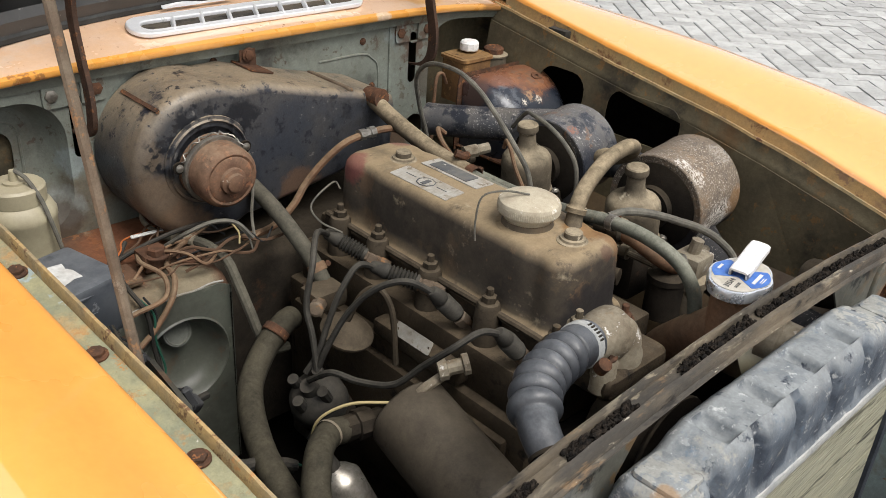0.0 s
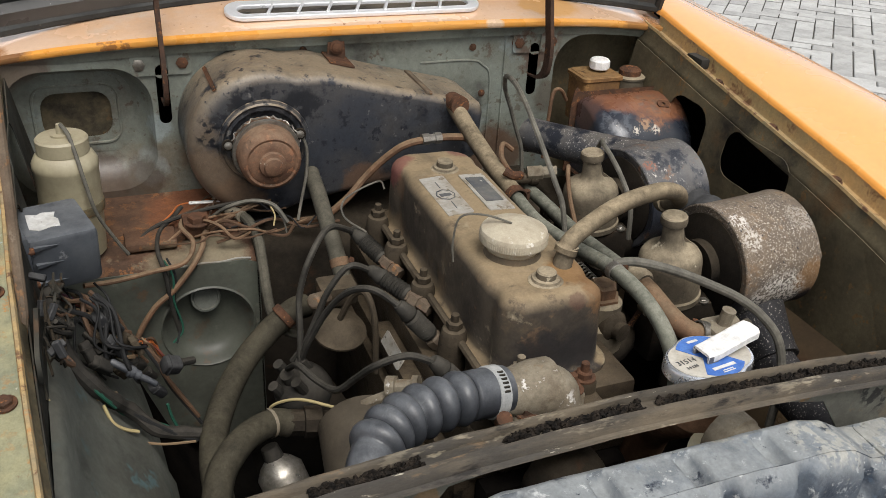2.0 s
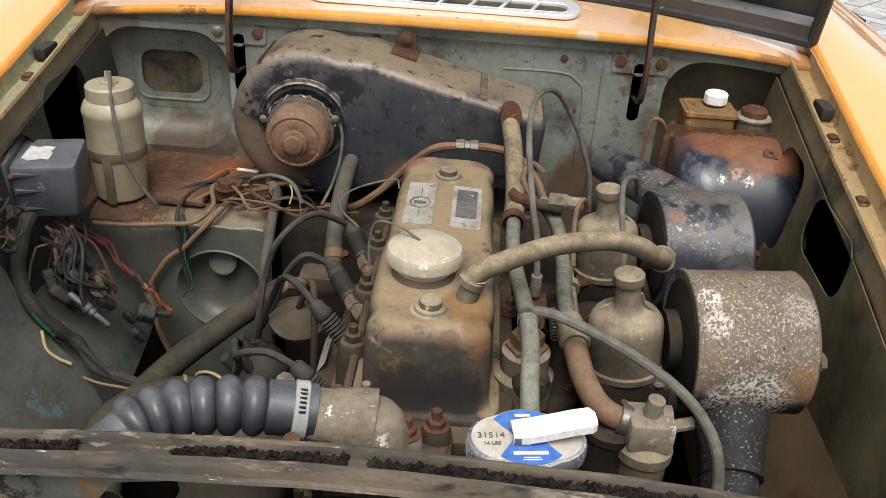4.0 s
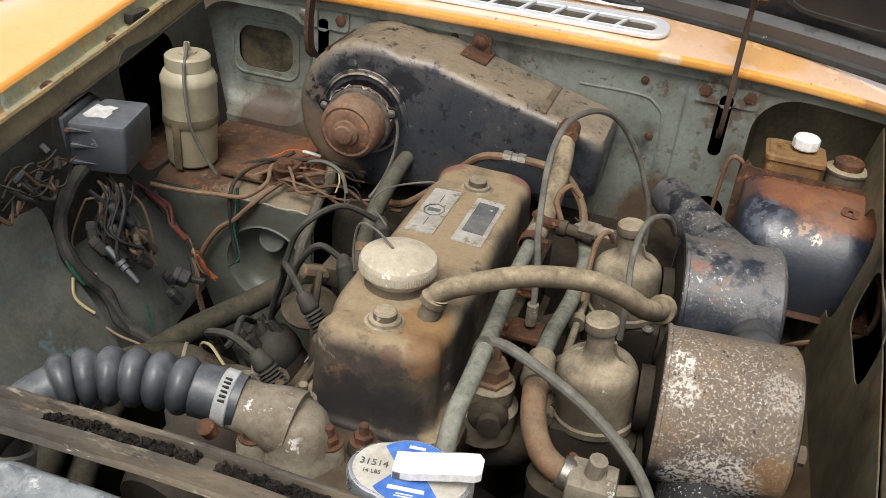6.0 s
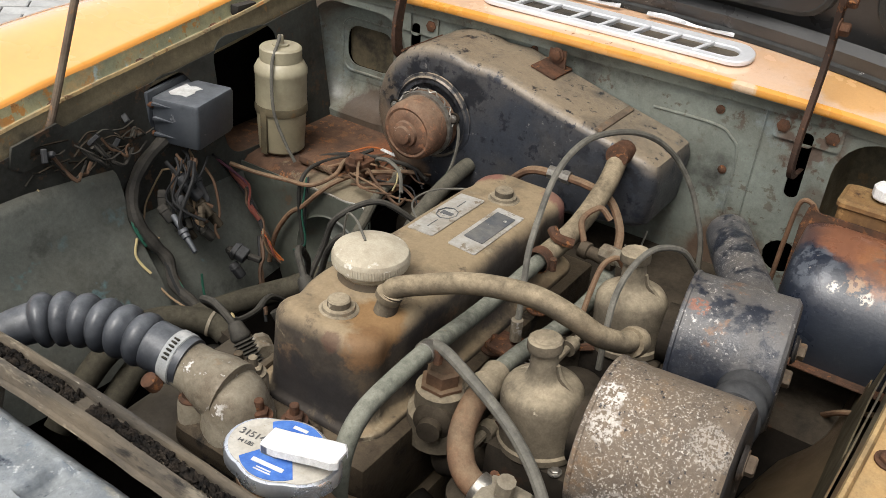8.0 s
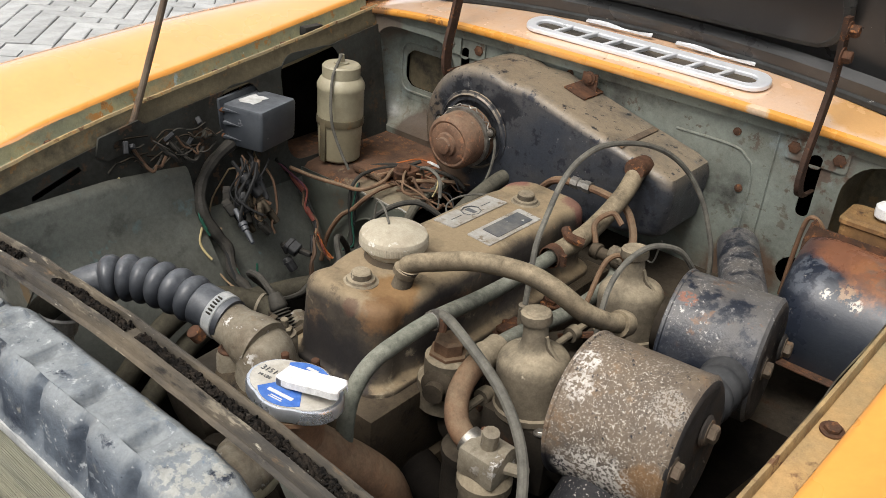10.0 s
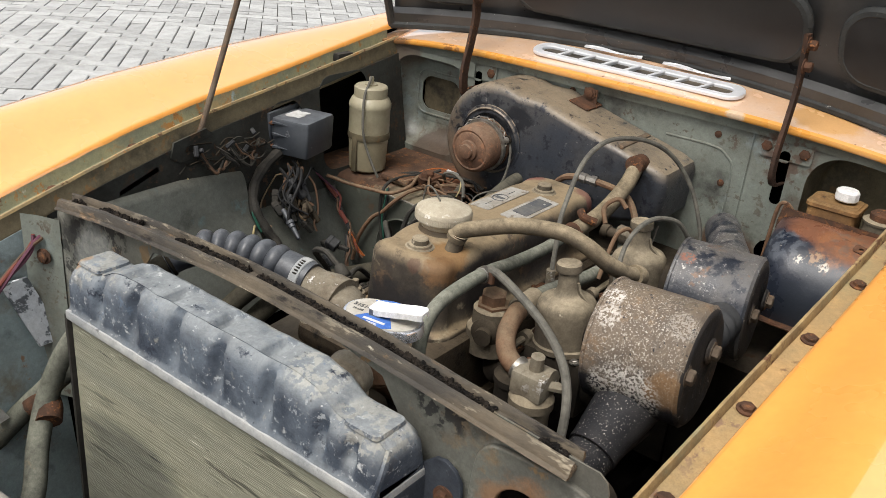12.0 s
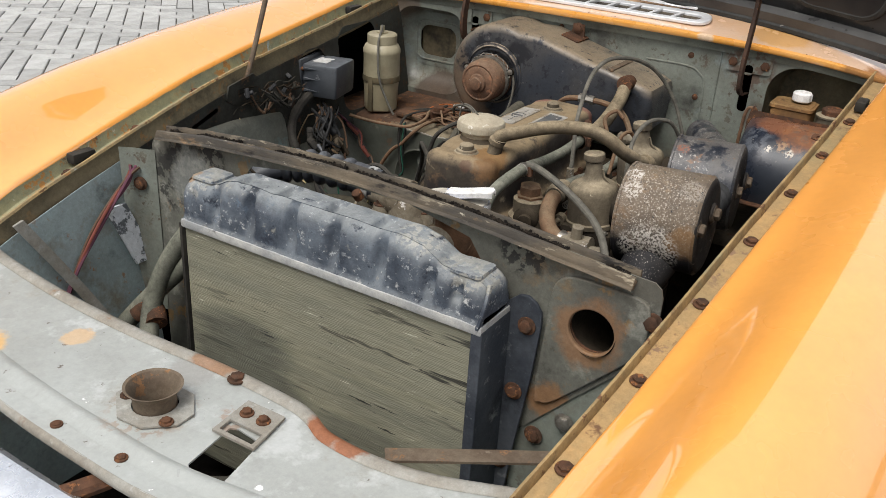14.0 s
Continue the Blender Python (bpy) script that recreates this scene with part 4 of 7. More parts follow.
        if s < 0:
            rings = []
            for y in stations(-0.232, 0.132, 16):
                w, z = edge(y)
                k = 0.08 / (z - 0.60)
                top = (w - 0.036) * k + 0.44 * (1 - k)
                u = max(0.0, 1 - ((y - 0.05) / 0.34) ** 2)
                zt = 0.690 - 0.12 * max(0.0, y - 0.02)
                rings.append([(CX - dx, y, zz) for dx, zz in ((top, zt), (top - 0.006, zt - 0.003), (top - 0.012, zt - 0.012), (0.436 - 0.010 * u, 0.63), (0.424 - 0.018 * u, 0.59), (0.398 - 0.036 * u, 0.53), (0.371 - 0.031 * u, 0.46))])
            part("arch_panel", loft(rings, closed=False, caps=False), ARCH, body, "smooth grey-green arch panel, oily and scuffed", 60)
        # front compartment side
        fr = [(y, edge(y)[1] - 0.014) for y in stations(-0.72, -0.237, 6)]
        me = plate([*fr, (-0.237, 0.25), (-0.72, 0.25)], (), 0.0015, side(0))
        for v in me.vertices:
            w, z = edge(v.co.y)
            k = max(0.0, (v.co.z - 0.25) / (z - 0.25))
            v.co.x += CX + s * ((w - 0.036) * k + 0.36 * (1 - k))
        part("front_side_panel", me, FRONTBAY, body, "blue-grey front side panel", 0)
    part("corner_bracket", loft([[(-0.393, -0.239, z), (-0.420 - 0.02 * (z - 0.45), -0.250, z), (-0.440 - 0.02 * (z - 0.45), -0.262, z)] for z in (0.45, 0.55, 0.65, 0.72)], closed=False, caps=False), BAY, body, "grey-green corner bracket", 0)
    bolt(body, (-0.417, -0.2505, 0.665), (0.35, -1, 0), 0.007, 0.006)
    # Added black sheet, so that the hinge slots look shaded and not open.
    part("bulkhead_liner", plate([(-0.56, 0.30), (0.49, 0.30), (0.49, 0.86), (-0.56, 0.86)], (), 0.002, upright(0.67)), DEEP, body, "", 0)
    # Added black sheets that hide the wings' orange and darken the openings.
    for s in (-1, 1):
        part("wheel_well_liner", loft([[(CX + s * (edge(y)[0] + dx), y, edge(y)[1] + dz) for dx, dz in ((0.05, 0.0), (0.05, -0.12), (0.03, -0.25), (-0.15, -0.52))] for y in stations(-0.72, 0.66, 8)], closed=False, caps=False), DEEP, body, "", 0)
    # Added sheet that closes the bay below; its black stands for deep shade.
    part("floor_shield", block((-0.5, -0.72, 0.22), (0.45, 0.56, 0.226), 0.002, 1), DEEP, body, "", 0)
    # radiator diaphragm
    out = [(-0.395, 0.30), (0.225, 0.30), (0.238, 0.496), (0.300, 0.566), (0.368, 0.639), (0.386, 0.664), (0.391, 0.690), (0.391, 0.736), (0.388, 0.746), (0.380, 0.752), (0.36, 0.753), (0.30, 0.757), (0.15, 0.768), (0.0, 0.772), (-0.15, 0.770), (-0.30, 0.757), (-0.366, 0.750), (-0.392, 0.742), (-0.40, 0.728)]
    core_gap = [(-0.23, 0.32), (0.185, 0.32), (0.185, 0.69), (0.15, 0.738), (0.06, 0.757), (-0.10, 0.757), (-0.20, 0.742), (-0.23, 0.70)]
    dia = thing("radiator_diaphragm", "weathered steel panel behind the radiator with a round duct hole", "panel")
    part("sheet", plate(out, [core_gap, circle(0.030, 28, 0.318, 0.670)], 0.002, upright(-0.236)), PANEL, dia, "", 0)
    part("duct_hole_rim", turned([(0.030, -0.008), (0.0305, 0.003), (0.033, 0.003), (0.033, 0.0)], (0.318, -0.236, 0.670), (0, -1, 0), 28, caps=False), RUST, dia)
    tri = [(0.266, 0.697), (0.270, 0.715), (0.280, 0.726), (0.298, 0.730), (0.340, 0.7295), (0.366, 0.7275), (0.376, 0.723), (0.380, 0.712), (0.380, 0.684), (0.373, 0.660), (0.340, 0.622), (0.295, 0.575), (0.277, 0.558), (0.266, 0.555), (0.259, 0.566)]
    part("pressed_panel", plate([p[:2] for p in spline([(x, z, 0) for x, z in tri + tri[:1]], 4)][:-1], [circle(0.030, 28, 0.318, 0.670)], 0.003, upright(-0.2385), 0.0022), PANEL, dia, "", 50)
    part("lower_corner", plate([(0.215, 0.30), (0.375, 0.30), (0.392, 0.69), (0.36, 0.66), (0.215, 0.50)], (), 0.002, upright(-0.2325)), BAY, dia, "grey-green corner plate", 0)
    # The duct's inside is coloured dark for the shade in the hole.
    part("duct_tube", turned([(0.0310, 0.001), (0.0310, 0.100), (0.0, 0.100)], (0.318, -0.236, 0.670), (0.25, 1, -0.35), 28, caps=False), DARKDUST, dia, "rusty duct behind the hole, shade in its dark colour")
    for x, z in ((0.385, 0.705), (0.30, 0.535), (0.262, 0.50)):
        bolt(dia, (x, -0.238, z), (0, -1, 0), 0.008, 0.007, STEEL if x == 0.30 else RUST)
    rail_at = [(-0.376, 0.760), (-0.28, 0.772), (-0.187, 0.779), (-0.06, 0.784), (0.015, 0.783), (0.15, 0.777), (0.26, 0.767), (0.36, 0.758)]
    xs = [p[0] for p in rail_at]
    line = [(x, float(np.interp(x, xs, [p[1] for p in rail_at]))) for x in stations(-0.376, 0.36, 40)]
    prof = [(-0.2535, -0.0155), (-0.2525, -0.0135), (-0.250, -0.0125), (-0.249, -0.007), (-0.247, -0.004), (-0.242, -0.0035), (-0.241, -0.009), (-0.229, -0.009), (-0.228, -0.002), (-0.2265, -0.0005), (-0.2245, -0.001), (-0.2235, -0.008), (-0.227, -0.013), (-0.241, -0.013), (-0.246, -0.0165)]
    part("rail", loft([[(x, y + 0.0008 * noise.noise((x * 40, dz * 200, 2)), z + dz + 0.0009 * noise.noise((x * 55, y * 90, 7))) for y, dz in prof] for x, z in line]), RAIL, dia, "dirty channel rail along the top", 40)
    bm = bmesh.new()
    rng = random.Random(7)
    for x in stations(-0.36, 0.35, 330):
        if noise.noise((x * 14, 3.0, 0.5)) + 0.35 * noise.noise((x * 60, 1.0, 0.5)) > -0.12:
            z = float(np.interp(x, xs, [p[1] for p in rail_at])) - 0.0065
            for _ in range(5):
                c, r = Vector((x, -0.235 + rng.uniform(-0.005, 0.005) * (0.5 + 0.5 * abs(math.sin(x * 37))), z + rng.uniform(-0.0025, 0.001))), rng.uniform(0.0010, 0.0026)
                m = Matrix.Translation(c) @ Euler((rng.random() * 6, rng.random() * 6, 0)).to_matrix().to_4x4() @ Matrix.Diagonal((1.9, 1.2, 0.6, 1))
                bmesh.ops.create_icosphere(bm, subdivisions=1, radius=r, matrix=m)
    part("foam_seal", bm, SEAL, dia, "crumbled black foam seal", 0)
    # slam panel
    slam = thing("slam_panel", "grey primer slam panel with bonnet catch, streaked with orange", "panel")
    rear = [(-0.47, -0.47), (-0.40, -0.485), (-0.27, -0.50), (-0.13, -0.505), (0.0, -0.50), (0.10, -0.503), (0.135, -0.510), (0.17, -0.525), (0.23, -0.527), (0.29, -0.515), (0.37, -0.482), (0.40, -0.47)]
    front = [(0.38, -0.615), (0.2, -0.668), (0.087, -0.684), (-0.007, -0.683), (-0.12, -0.677), (-0.26, -0.658), (-0.45, -0.60)]
    holes = [[(0.090, -0.634), (0.082, -0.572), (0.090, -0.568), (0.122, -0.572), (0.128, -0.60), (0.134, -0.632), (0.126, -0.642), (0.10, -0.642)], circle(0.024, 24, -0.004, -0.590)]
    part("top_sheet", plate(rear + front, holes, 0.002, Matrix.Translation((0, 0, 0.630))), SLAM, slam, "", 0)
    part("rear_flange", loft([[(p.x, p.y + dy, 0.6315 + dz) for dy, dz in ((-0.012, 0.0), (-0.009, 0.0035), (-0.002, 0.0045), (0.003, 0.003), (0.005, -0.002), (0.004, -0.010))] for p in spline([(x, y, 0) for x, y in rear], 6)], closed=False, caps=False), SLAMEDGE, slam, "rolled rear flange, rusting", 60)
    part("front_flange", loft([[(x, y + dy, z) for dy, z in ((0.001, 0.6312), (-0.003, 0.629), (-0.004, 0.624), (-0.001, 0.617))] for x, y in [tuple(p)[:2] for p in spline([(x, y, 0) for x, y in front], 6)]], closed=False, caps=False), SLAMEDGE, slam, "", 50)
    part("pressed_step", loft([[(p.x, p.y + dy, 0.6312 + dz) for dy, dz in ((0.046, 0.0), (0.040, 0.0032), (0.034, 0.0036), (0.026, 0.0004), (0.020, 0.0))] for p in spline([(x, y, 0) for x, y in front[1:]], 6)], closed=False, caps=False), SLAM, slam, "", 60)
    part("catch_cup", turned([(0.022, -0.02), (0.022, 0.016), (0.029, 0.026), (0.030, 0.027), (0.027, 0.026), (0.0205, 0.014), (0.0205, -0.02)], (-0.004, -0.590, 0.630), (0, 0, 1), 32, caps=False), CUP, slam, "flared brown catch cup")
    part("catch_plate", plate([(-0.004 + x, -0.590 + y) for x, y in ((-0.045, -0.012), (-0.012, -0.038), (0.02, -0.036), (0.045, -0.012), (0.045, 0.01), (0.02, 0.034), (-0.02, 0.034), (-0.045, 0.01))], [circle(0.0235, 20, -0.004, -0.590)], 0.002, Matrix.Translation((0, 0, 0.6335))), SLAMEDGE, slam, "", 0)
    for x, y in ((-0.036, -0.598), (0.030, -0.606)):
        bolt(slam, (x, y, 0.6345), (0, 0, 1), 0.0048, 0.005)
    part("safety_catch", plate([(0.074, -0.588), (0.069, -0.532), (0.118, -0.531), (0.127, -0.587)], [[(0.079, -0.583), (0.077, -0.566), (0.119, -0.566), (0.1215, -0.583)]], 0.003, Matrix.Translation((0, 0, 0.6345))), SLAMEDGE, slam, "", 0)
    for x in (0.084, 0.106):
        bolt(slam, (x, -0.550, 0.636), (0, 0, 1), 0.0048, 0.006)
    part("catch_lever", tube([(0.09, -0.63, 0.605), (0.11, -0.61, 0.60), (0.12, -0.575, 0.585)], 0.008, 8, 5), BAYDARK, slam)
    bolt(slam, (0.03, -0.508, 0.633), (0, 0, 1), 0.007, 0.006)
    bolt(slam, (0.035, -0.665, 0.631), (0, 0, 1), 0.0042, 0.004)
    bolt(slam, (-0.055, -0.668, 0.631), (0, 0, 1), 0.004, 0.003)
    part("brace", loft([[(x, y - 0.007, z), (x + 0.004, y - 0.008, z), (x + 0.004, y + 0.008, z + 0.004), (x, y + 0.007, z + 0.004)] for x, y, z in ((-0.418, -0.456, 0.668), (-0.416, -0.410, 0.592), (-0.412, -0.372, 0.525), (-0.40, -0.34, 0.46))]), SLAMEDGE, body, "rusty diagonal brace")
    part("brace", loft([[(x - 0.006, y + 0.008, z), (x + 0.006, y - 0.008, z), (x + 0.006, y - 0.008, z - 0.003), (x - 0.006, y + 0.008, z - 0.003)] for x, y, z in ((0.21, -0.487, 0.605), (0.307, -0.415, 0.602), (0.40, -0.346, 0.598))]), CUP, body, "flat brown and rust cross brace", 0)
    # nose below the slam panel
    part("nose_panel", loft([[(x, y - 0.09 - dy, z) for dy, z in ((0.0, 0.56), (0.03, 0.54), (0.05, 0.45), (0.04, 0.33), (0.0, 0.28))] for x, y in [(CX + 0.7 * u, -0.66 + 0.14 * u * u) for u in stations(-1, 1, 24)]], closed=False, caps=False), ORANGE, body, "", 50)
    trim = thing("grille_surround", "pitted chrome grille surround at the car's nose", "grille")
    part("chrome_bar", loft([[(CX + 0.5 * u, y + 0.07 * u * u, z - 0.02 * u * u) for y, z in ((-0.696, 0.588), (-0.698, 0.596), (-0.706, 0.601), (-0.722, 0.600), (-0.742, 0.590), (-0.752, 0.575), (-0.752, 0.555), (-0.742, 0.55), (-0.70, 0.57))] for u in stations(-1, 1, 25)]), CHROME, trim)
    part("arm", tube([(-0.012, -0.700, 0.588), (0.006, -0.690, 0.598), (0.022, -0.675, 0.606), (0.03, -0.665, 0.612)], 0.010, 10, 4), RUST, trim, "rusty arm under the panel")


def build_bonnet():
    bon = thing("bonnet", "open orange bonnet, black inside with pressed ribs and worn edges", "bonnet")
    m = pose(CX, 0.650, 0.894, 90 + 26, 0, 0)  # x across, y up along the sheet, z out of the inside
    L, W = 1.06, 0.52

    def at(x, y, z=0.0):
        u = x / W
        k = max(0.0, 1 - y / 0.35)
        return m @ Vector((x, y - 0.012 * u * u * k, z)) + Vector((0, -0.075 * u * u * k, -0.022 * u * u * k))
    rings = []
    for k in stations(0, 1, 12):
        w = W - 0.055 * k
        rings.append([at(x * w, k * L, -0.02 - 0.03 * (1 - x * x)) for x in stations(-1, 1, 15)])
    part("skin", loft(rings, closed=False, caps=False), ORANGE, bon, "", 60)
    part("inner_sheet", loft([[at(x * (W - 0.055 * k), k * L, -0.012 - 0.02 * (1 - x * x)) for x in stations(-1, 1, 15)] for k in stations(0, 1, 12)], closed=False, caps=False), BONNET, bon, "dull black painted inside", 60)
    bm = bmesh.new()
    for pts in ([(x * W, 0, 0) for x in stations(-1, 1, 15)], [(-W, 0, 0), (-W + 0.055, L, 0)], [(W, 0, 0), (W - 0.055, L, 0)], [(-W + 0.055, L, 0), (W - 0.055, L, 0)]):
        tube([at(*p) for p in pts], 0.008, 8, 2, bm)
    part("edge_frame", bm, BONNETEDGE, bon, "worn folded edge")
    for lo, hi in ((-0.27, 0.27), (-0.50, -0.33), (0.33, 0.50)):
        for y0, y1 in ((0.05, 0.16), (0.24, 0.48), (0.56, 0.92)):
            ring = rounded(hi - lo, y1 - y0, 0.045, 6, (hi + lo) / 2, (y0 + y1) / 2)
            part("pressed_pocket", loft([[at((x + (mx - x) * f) * 0.96, y + (my - y) * f, -0.006 - 0.012 * f) for x, y in ring] for f, mx, my in ((0, 0, 0), (0.25, (lo + hi) / 2, (y0 + y1) / 2), (0.96, (lo + hi) / 2, (y0 + y1) / 2))]), POCKET, bon, "", 60)
            part("pressed_frame", tube([at(x * 0.96, y, -0.014) for x, y in ring + ring[:1]], 0.009, 8, 1), BONNETEDGE, bon)
    part("hinge_rail", loft([[at(x, y, z) for y, z in ((0.0, -0.01), (0.0, 0.003), (0.025, 0.004), (0.03, -0.01))] for x in stations(-W, W, 20)]), BONNET, bon)
    for s in (-0.317, 0.252):
        arm = [(s, 0.575, 0.765), (s, 0.535, 0.772), (s, 0.512, 0.79), (s, 0.508, 0.83), (s, 0.520, 0.88), (s, 0.528, 0.93), (s, 0.515, 1.00)]
        h = part("hinge_arm", loft([[(p.x - 0.003, p.y - 0.009, p.z), (p.x + 0.003, p.y - 0.009, p.z), (p.x + 0.003, p.y + 0.009, p.z), (p.x - 0.003, p.y + 0.009, p.z)] for p in spline(arm, 6)]), HINGE, bon, "rusty dark hinge arm")
        for z in (0.955, 0.985):
            bolt(h, (s + 0.003, 0.519, z), (1, 0, 0), 0.007, 0.012, RUST)
    prop = thing("bonnet_prop", "thin rusty prop rod holding the bonnet up", "prop rod")
    part("prop_shaft", tube([(-0.498, 0.052, 0.728), (-0.490, 0.055, 0.750), (-0.487, 0.075, 0.80), (-0.480, 0.165, 1.05), (-0.474, 0.29, 1.40)], 0.0046, 10, 6), CUP, prop)
    part("pivot", turned([(0.010, -0.008), (0.010, 0.008)], (-0.498, 0.05, 0.725), (1, 0, 0), 12), RUST, prop)
    part("bracket", plate([(-0.006, 0.728), (0.0, 0.752), (0.06, 0.764), (0.075, 0.752), (0.05, 0.745), (0.022, 0.742), (0.020, 0.732), (0.045, 0.733), (0.05, 0.724), (0.01, 0.718)], (), 0.004, side(-0.478)), BAYDARK, prop, "dark slotted bracket", 0)


def build_vent():
    g = thing("cowl_vent", "silver alloy air intake grille on the cowl", "vent grille")
    m = Matrix.Translation((-0.031, 0.585, 0.8820)) @ Matrix.Rotation(radians(11), 4, "X")

    def lift(me):
        me.transform(m)
        for v in me.vertices:
            v.co.z -= cowl_drop(v.co.x)
            v.co.y += 0.067 * (v.co.x - CX) ** 2
        return me
    holes = [rounded(0.352, 0.030, 0.0145, 6, 0, -0.002)]
    part("frame", lift(plate(rounded(0.380, 0.050, 0.024, 6), holes, 0.003, None, 0.002)), SILVER, g, "", 40)
    part("mesh_tray", lift(plate(rounded(0.362, 0.038, 0.018, 5), (), 0.001, Matrix.Translation((0, 0, -0.0022)))), RAIL, g, "", 0)
    for k in range(7):
        x = -0.129 + k * 0.043
        bm = block((x - 0.0022, -0.0215, -0.004), (x + 0.0022, 0.0175, 0.0040), 0.001, 1, turn=Matrix.Rotation(radians(-24), 3, "Z") @ Matrix.Rotation(radians(18), 3, "Y"))
        me = bpy.data.meshes.new("fin")
        bm.to_mesh(me)
        bm.free()
        part("fin", lift(me), SILVER, g)

    t = thing("torn_seal", "torn pale rubber strip behind the vent", "seal strip")
    for a, b in (((-0.150, 0.632, 0.8905), (-0.040, 0.634, 0.8915)), ((0.0, 0.632, 0.8915), (0.118, 0.636, 0.8885))):
        a, b = Vector(a), Vector(b)
        part("strip", loft([[p + Vector((0, -w, 0.001 + 0.002 * math.sin(9 * k))), p + Vector((0, w, 0.003 + 0.002 * math.sin(7 * k))), p + Vector((0, w, 0.0015)), p + Vector((0, -w, -0.001))] for k, p, w in ((k, a + (b - a) * k, 0.0006 + 0.002 * abs(math.sin(2 + 7 * k))) for k in stations(0, 1, 14))]), SILVER, t, "", 0)


# ---- radiator ----
STUB_AT = (-0.235, -0.205, 0.665)


def build_radiator():
    r = thing("radiator", "old radiator with corroded black top tank and dusty fins", "radiator")
    x0, x1, yf, yb = -0.258, 0.216, -0.312, -0.248
    zt = [(-0.258, 0.725), (-0.25, 0.732), (-0.205, 0.733), (-0.185, 0.742), (-0.165, 0.747), (0.10, 0.747), (0.125, 0.742), (0.15, 0.727), (0.20, 0.724), (0.214, 0.715), (0.216, 0.70)]
    rings = []
    for k in range(161):
        x = x0 + (x1 - x0) * k / 160
        z = float(np.interp(x, [p[0] for p in zt], [p[1] for p in zt]))
        dent = sum(math.exp(-((x - c) / 0.0085) ** 6) for c in (-0.163, -0.092, -0.017, 0.056))
        side_dent = sum(math.exp(-((x - c) / 0.0085) ** 6) for c in (-0.198, -0.136, -0.066, 0.002, 0.072, 0.141, 0.178))
        e = 1 if 2 < k < 158 else 0.93
        ym, h = (yf + yb) / 2, (yb - yf) / 2 * e
        prof = [(-h - 0.004, 0.672), (-h, 0.678), (-h + 0.001 * side_dent, 0.682), (-h + 0.006 * side_dent, 0.692), (-h + 0.011 * side_dent, z - 0.03), (-h + 0.001 + 0.0095 * side_dent, z - 0.016), (-h + 0.006 + 0.003 * side_dent, z - 0.007), (-h + 0.014, z - 0.001),
                *((q, z - 0.0115 * dent * math.sqrt(max(0.0, 1 - (q / 0.0185) ** 2))) for q in (-0.0185, -0.0172, -0.014, -0.009, 0.0, 0.009, 0.014, 0.0172, 0.0185)), (h - 0.009, z - 0.002), (h - 0.003, z - 0.009), (h, z - 0.02), (h, 0.678), (h + 0.004, 0.672)]
        rings.append([(x, ym + y + 0.0009 * noise.noise((x * 60, y * 60, zz * 60)), zz + 0.0016 * noise.noise((x * 32, y * 32, 5)) * (zz > 0.68)) for y, zz in prof])
    part("top_tank", loft(rings), TANK, r, "black top tank with pale corrosion", 65)
    part("embossed_pad", loft([[(x, y, z) for x, y in rounded(w, d, 0.006, 4, -0.229, -0.281)] for z, w, d in ((0.7325, 0.042, 0.044), (0.7355, 0.040, 0.042), (0.7362, 0.037, 0.039))]), TANK, r)
    part("embossed_pad", loft([[(x, y, z) for x, y in rounded(w, d, 0.006, 4, 0.182, -0.281)] for z, w, d in ((0.7235, 0.042, 0.044), (0.7270, 0.040, 0.042), (0.7277, 0.037, 0.039))]), TANK, r)
    part("tank_flange", block((x0 - 0.002, yf - 0.005, 0.662), (x1 + 0.002, yb + 0.004, 0.674), 0.003), GREYLEAD, r)
    part("core_backing", block((x0, yf + 0.0012, 0.27), (x1 - 0.006, yb, 0.663), 0.001, 1), CORE, r, "", 0)
    v, f = [], []
    rng = random.Random(3)
    for k in range(185):
        z = 0.275 + k * 0.0021
        xs = stations(x0 + 0.001, x1 - 0.007, 18)
        j = [rng.uniform(-0.0007, 0.0007) for _ in xs]
        for i in range(17):
            if rng.random() < 0.012:
                continue
            b = len(v)
            for q in (i, i + 1):
                v += [(xs[q], yf + 0.0007 + abs(j[q]) * 0.4, z + j[q]), (xs[q], yf + 0.004, z + j[q] * 0.5 + 0.0014)]
            f.append((b, b + 2, b + 3, b + 1))
    me = bpy.data.meshes.new("fin_pack")
    me.from_pydata(v, [], f)
    ob = part("fin_pack", me, CORE, r, "bent dusty fins", 0)
    ob["kind"] = "stuff"
    part("side_strip", block((x0 - 0.006, yf - 0.004, 0.27), (x0 - 0.001, yb, 0.667), 0.001), BLACKRUBBER, r)
    part("side_strip", block((x1 - 0.012, yf - 0.004, 0.27), (x1 + 0.003, yb + 0.01, 0.667), 0.002), TANKSIDE, r)
    part("side_bracket", plate([(0.205, 0.28), (0.222, 0.28), (0.238, 0.47), (0.252, 0.58), (0.2585, 0.66), (0.257, 0.676), (0.250, 0.686), (0.239, 0.692), (0.228, 0.690), (0.217, 0.680), (0.205, 0.672)], (), 0.003, upright(-0.246), 0.001), TANKSIDE, r, "dark mounting bracket", 0)
    for z in (0.655, 0.56, 0.45):
        bolt(r, (0.242 - (0.655 - z) * 0.09, -0.249, z), (0, -1, 0), 0.0075, 0.007)
    part("tank_strap", tube([(0.212, yf - 0.004, 0.67), (0.2185, yf - 0.002, 0.70), (0.2165, yf + 0.01, 0.722)], 0.003, 6, 4), TANK, r)
